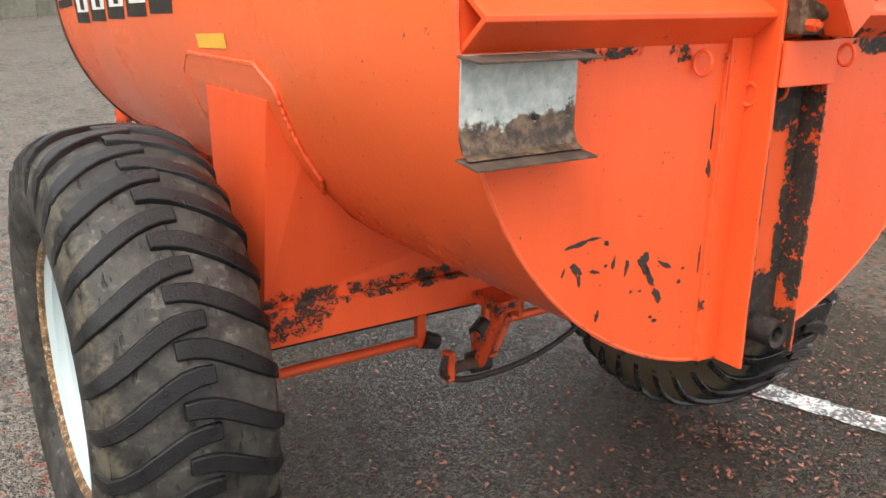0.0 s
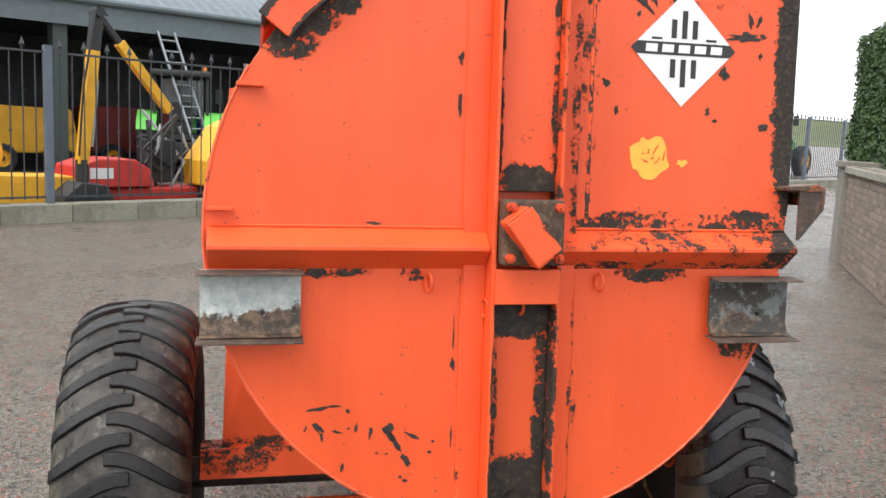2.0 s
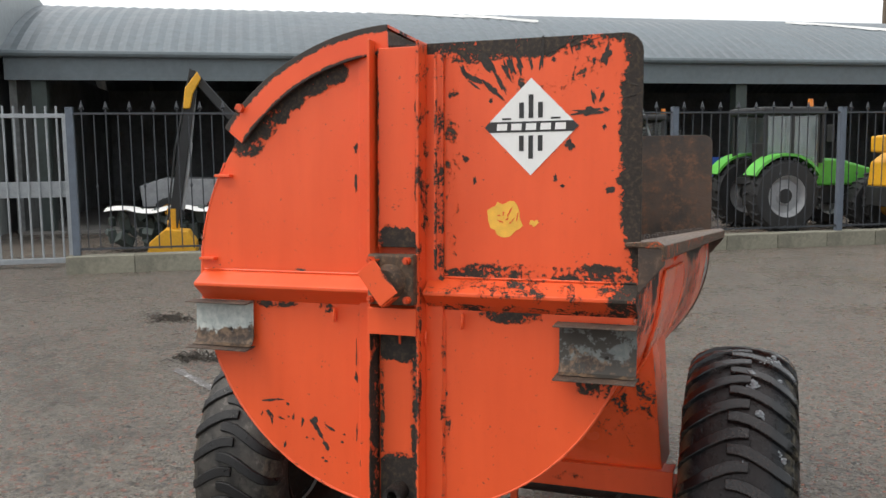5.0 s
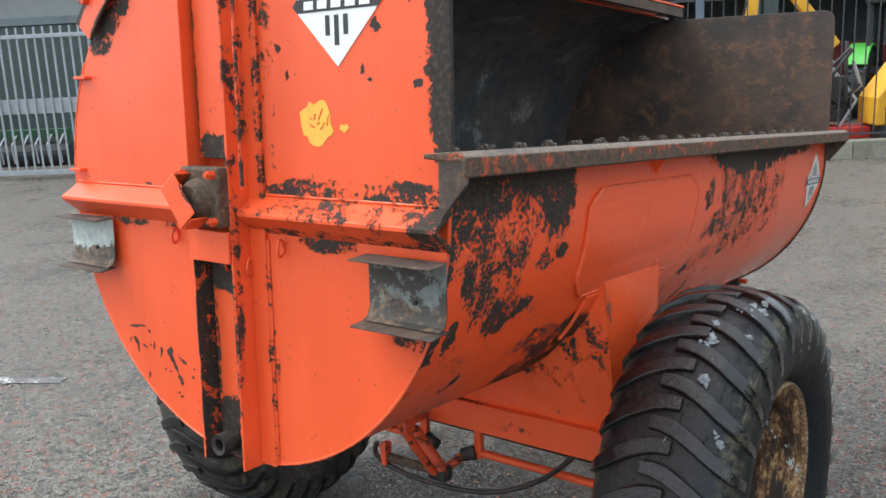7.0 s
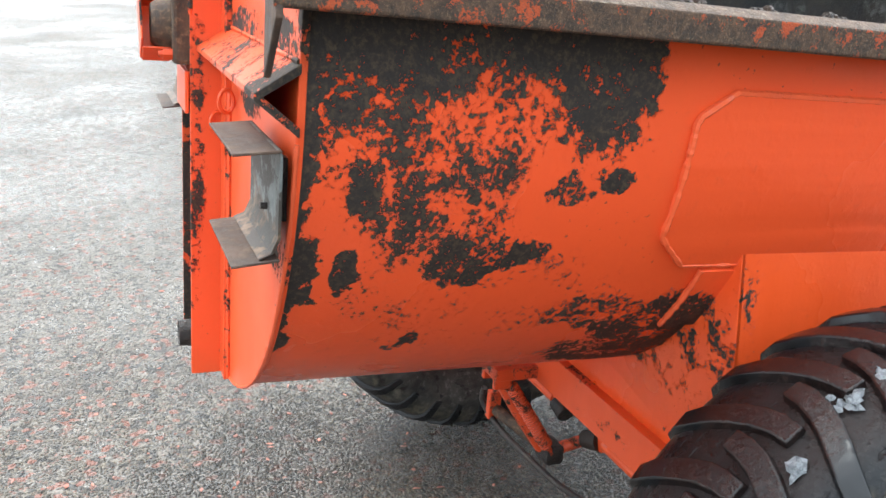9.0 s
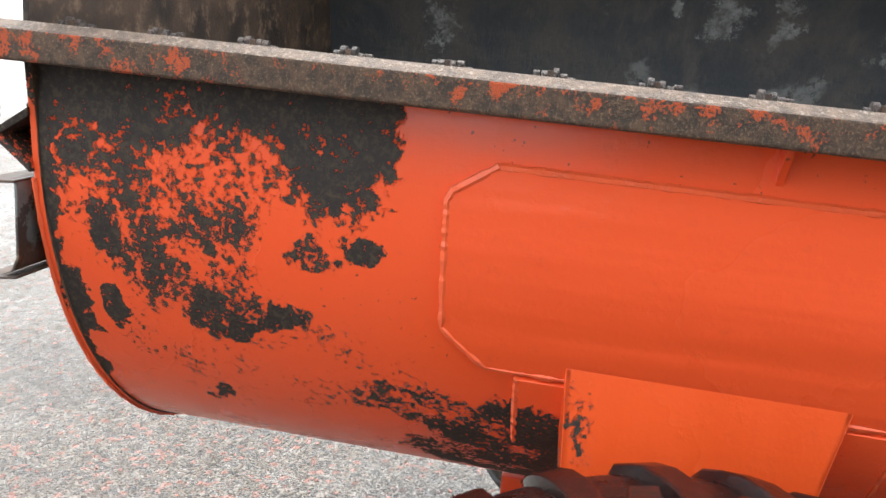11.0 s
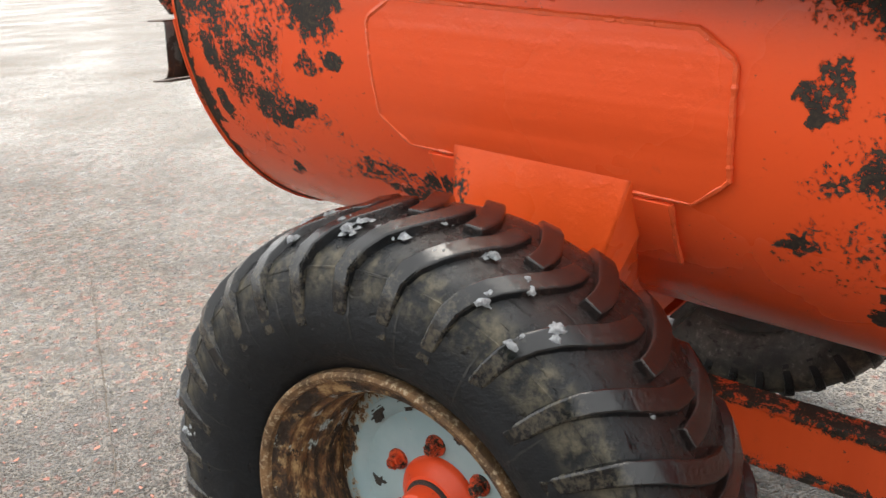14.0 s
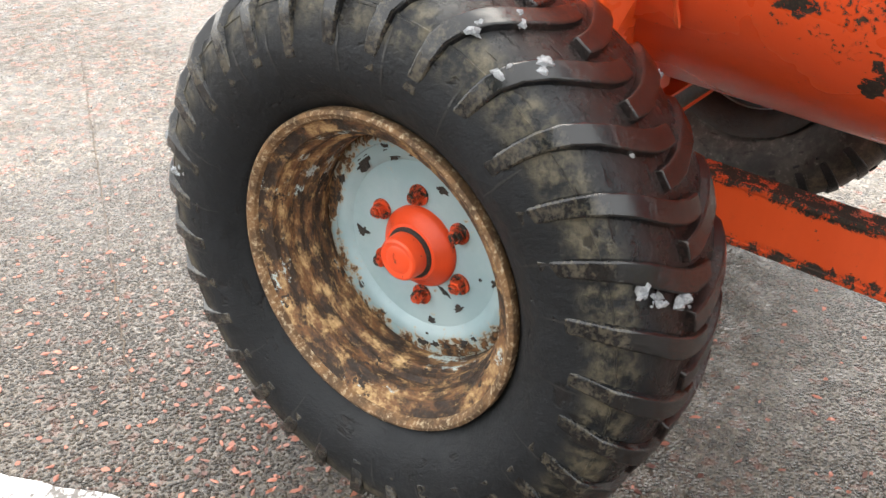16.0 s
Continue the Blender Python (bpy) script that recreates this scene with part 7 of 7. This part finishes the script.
def tree(x, y, h, seed):
    rng = random.Random(seed)
    t = thing("tree", pose(x, y, ground_z(x, y)), "dark dense tree at the edge of the yard", "tree", "far trees")
    bm = tube(bmesh.new(), [(0, 0, -0.2), (0.05, 0, h * 0.4), (0, 0.05, h * 0.85)], [0.035 * h, 0.025 * h, 0.006 * h], 8)
    for i in range(7):
        a, z = rng.uniform(0, 6.28), h * rng.uniform(0.25, 0.7)
        tube(bm, [(0.03, 0.02, z), (math.cos(a) * h * 0.16, math.sin(a) * h * 0.16, z + h * 0.12), (math.cos(a) * h * 0.25, math.sin(a) * h * 0.25, z + h * 0.2)], [0.012 * h, 0.008 * h, 0.003 * h], 6)
    part("trunk", bm, m_bark, t, smooth=40)
    balls = []
    for i in range(16):
        a, q = rng.uniform(0, 6.28), rng.random() ** 0.6
        z = h * rng.uniform(0.22, 0.95)
        r = h * 0.26 * (1.15 - z / h)
        balls.append((Vector((math.cos(a) * q * r * 1.6, math.sin(a) * q * r * 1.6, z)), h * rng.uniform(0.10, 0.17)))

    def inside():
        c, r = rng.choice(balls)
        d = Vector((rng.gauss(0, 1), rng.gauss(0, 1), rng.gauss(0, 1))).normalized()
        return c + d * r * rng.uniform(0.6, 1.05), d
    ob = new("crown", clumps(rng, 1700, inside, 0.05 * h, m_hazy_leaf))
    ob.parent = t


rr = random.Random(14)
for i in range(30):
    q = at_fence(76 + i * 2.7 + rr.uniform(-1, 1), 58 + rr.uniform(-3, 9))
    tree(q.x, q.y, rr.uniform(8.3, 10.3), 50 + i)


def roof_snow(s0, s1, k0, seed):
    """A ragged streak of old snow lying on the curved roof."""
    rng = random.Random(seed)
    rise, depth, base = 1.75, 12.4, 3.795
    r = ((depth / 2) ** 2 + rise ** 2) / (2 * rise)
    bm = bmesh.new()
    rows, n = [], int((s1 - s0) / 0.12)
    for i in range(n + 1):
        u = i / n
        x = s0 + (s1 - s0) * u
        mid = k0 - 1.3 * u + 0.25 * noise.noise(Vector((x * 0.8, seed, 0)))
        half = (0.05 + 0.22 * abs(noise.noise(Vector((x * 1.7, seed, 4))))) * math.sin(math.pi * min(1, max(0.03, u * 0.97))) ** 0.4
        row = []
        for j in (-1, 0, 1):
            k = mid + half * j * rng.uniform(0.7, 1.2)
            z = base + rise - r + math.sqrt(r * r - (k - depth / 2) ** 2) + 0.035 + (0.05 if j == 0 else 0)
            row.append(bm.verts.new((x - 11.88, k, z)))
        rows.append(row)
    for r0, r1 in zip(rows, rows[1:]):
        for j in range(2):
            bm.faces.new((r0[j], r1[j], r1[j + 1], r0[j + 1]))
    t = thing("snow_streak", fence_pose(11.88, 6.6), "thin ragged streak of snow on the dark shed roof", "snow", "roof snow")
    part("snow", bm, m_lettering, t, smooth=60)


roof_snow(14.6, 18.0, 3.3, 3)
roof_snow(18.8, 22.2, 2.9, 7)
roof_snow(2.64, 6.93, 3.85, 5)
# a small site hut far across the yard
t = thing("site_hut", pose(-33.4, -47.0, 0, 0, 0, 36), "small grey-green hut with a pale roof across the yard", "hut")
part("wall", boxes((-2.2, 2.2, -1.5, 1.5, 0.0, 2.35)), plain("hut_sheet", (0.11, 0.115, 0.10), 0.6), t)
part("roof", boxes((-2.6, 2.6, -1.8, 1.8, 2.35, 2.75)), plain("hut_roof", (0.22, 0.22, 0.20), 0.6), t, bevel=0.05)
for x in (-0.6, 0.9):
    part("window", boxes((x - 0.6, x + 0.6, 1.5, 1.53, 1.3, 2.1)), m_glass, t)
t = thing("red_implement", pose(-30.0, -44.5, 0, 0, 0, 30), "red and black implement beside the hut", "implement")
part("frame", boxes((-1.2, 1.0, -0.4, 0.4, 0.4, 0.75), (0.2, 0.9, -0.5, 0.5, 0.75, 1.1)), m_dark_red, t, bevel=0.05)
far_wheel(t, -1.2, 0.6, 0.42, 0.42, 0.25, m_yel)


m_straw = plain("wet_straw", (0.035, 0.027, 0.019), 0.6, var=0.5, scale=30)


def wet_clump(x, y, seed):
    rng = random.Random(seed)
    t = thing("wet_straw_clump", pose(x, y, ground_z(x, y)), "dark clump of wet straw on the asphalt", "straw clump", "straw clumps")
    bm = bmesh.new()
    for _ in range(70):
        a, r = rng.uniform(0, 6.28), rng.random() * 0.2
        p = Vector((math.cos(a) * r * 1.5, math.sin(a) * r * 0.8, 0.004))
        d = Vector((rng.uniform(-1, 1), rng.uniform(-0.5, 0.5), 0)).normalized() * rng.uniform(0.04, 0.11)
        tube(bm, [p, p + d * 0.5 + Vector((0, 0, rng.uniform(0.01, 0.04))), p + d], 0.005, 4)
    part("straw", bm, m_straw, t)


wet_clump(-4.81, 5.21, 4)
wet_clump(-3.51, 3.85, 5)

# fields and a hill behind
bm = bmesh.new()
rows = []
for i in range(41):
    x = -60 + 420 * i / 40
    hgt = 9 + 1.5 * math.sin(i * 0.5) + 1 * math.sin(i * 1.3 + 1)
    rows.append([bm.verts.new((x, 235 + 90 * j / 4 - x * 0.2, -0.3 + hgt * smooth01(j, -0.2, 4))) for j in range(5)])
for r0, r1 in zip(rows, rows[1:]):
    for j in range(4):
        bm.faces.new((r0[j], r0[j + 1], r1[j + 1], r1[j]))
tagged(obj("backdrop_hill", bm, plain("rough_pasture", (0.10, 0.12, 0.05), 0.9, var=0.35, scale=0.06), smooth=60), "rough green and brown hillside beyond the yard", "hill", kind="structure")

# ---- bricks, last ----
me = bpy.data.meshes.new("brick")
bm = boxes((-0.1075, 0.1075, 0.0, 0.05, -0.0325, 0.0325))
bmesh.ops.bevel(bm, geom=bm.edges[:], offset=0.004, segments=1, affect="EDGES")
bm.to_mesh(me)
bm.free()
me.materials.append(m_brick)
rng = random.Random(77)
n = 0
rest = bmesh.new()
for row in range(17):
    z = 0.04 + row * 0.075
    x = blen - 0.1 - (0.1125 if row % 2 else 0)
    while x > -2.1:
        if x > blen - 4.2 and n < 300 and z > 0.05:
            ob = new("brick", me)
            ob.parent = bwall
            ob.location = (x, rng.uniform(-0.004, 0.004), z)
            n += 1
        else:
            box(rest, x - 0.1075, x + 0.1075, rng.uniform(-0.004, 0.004), 0.05, z - 0.0325, z + 0.0325)
        x -= 0.225
tagged(part("brick_courses", rest, m_brick, bwall), kind="stuff")
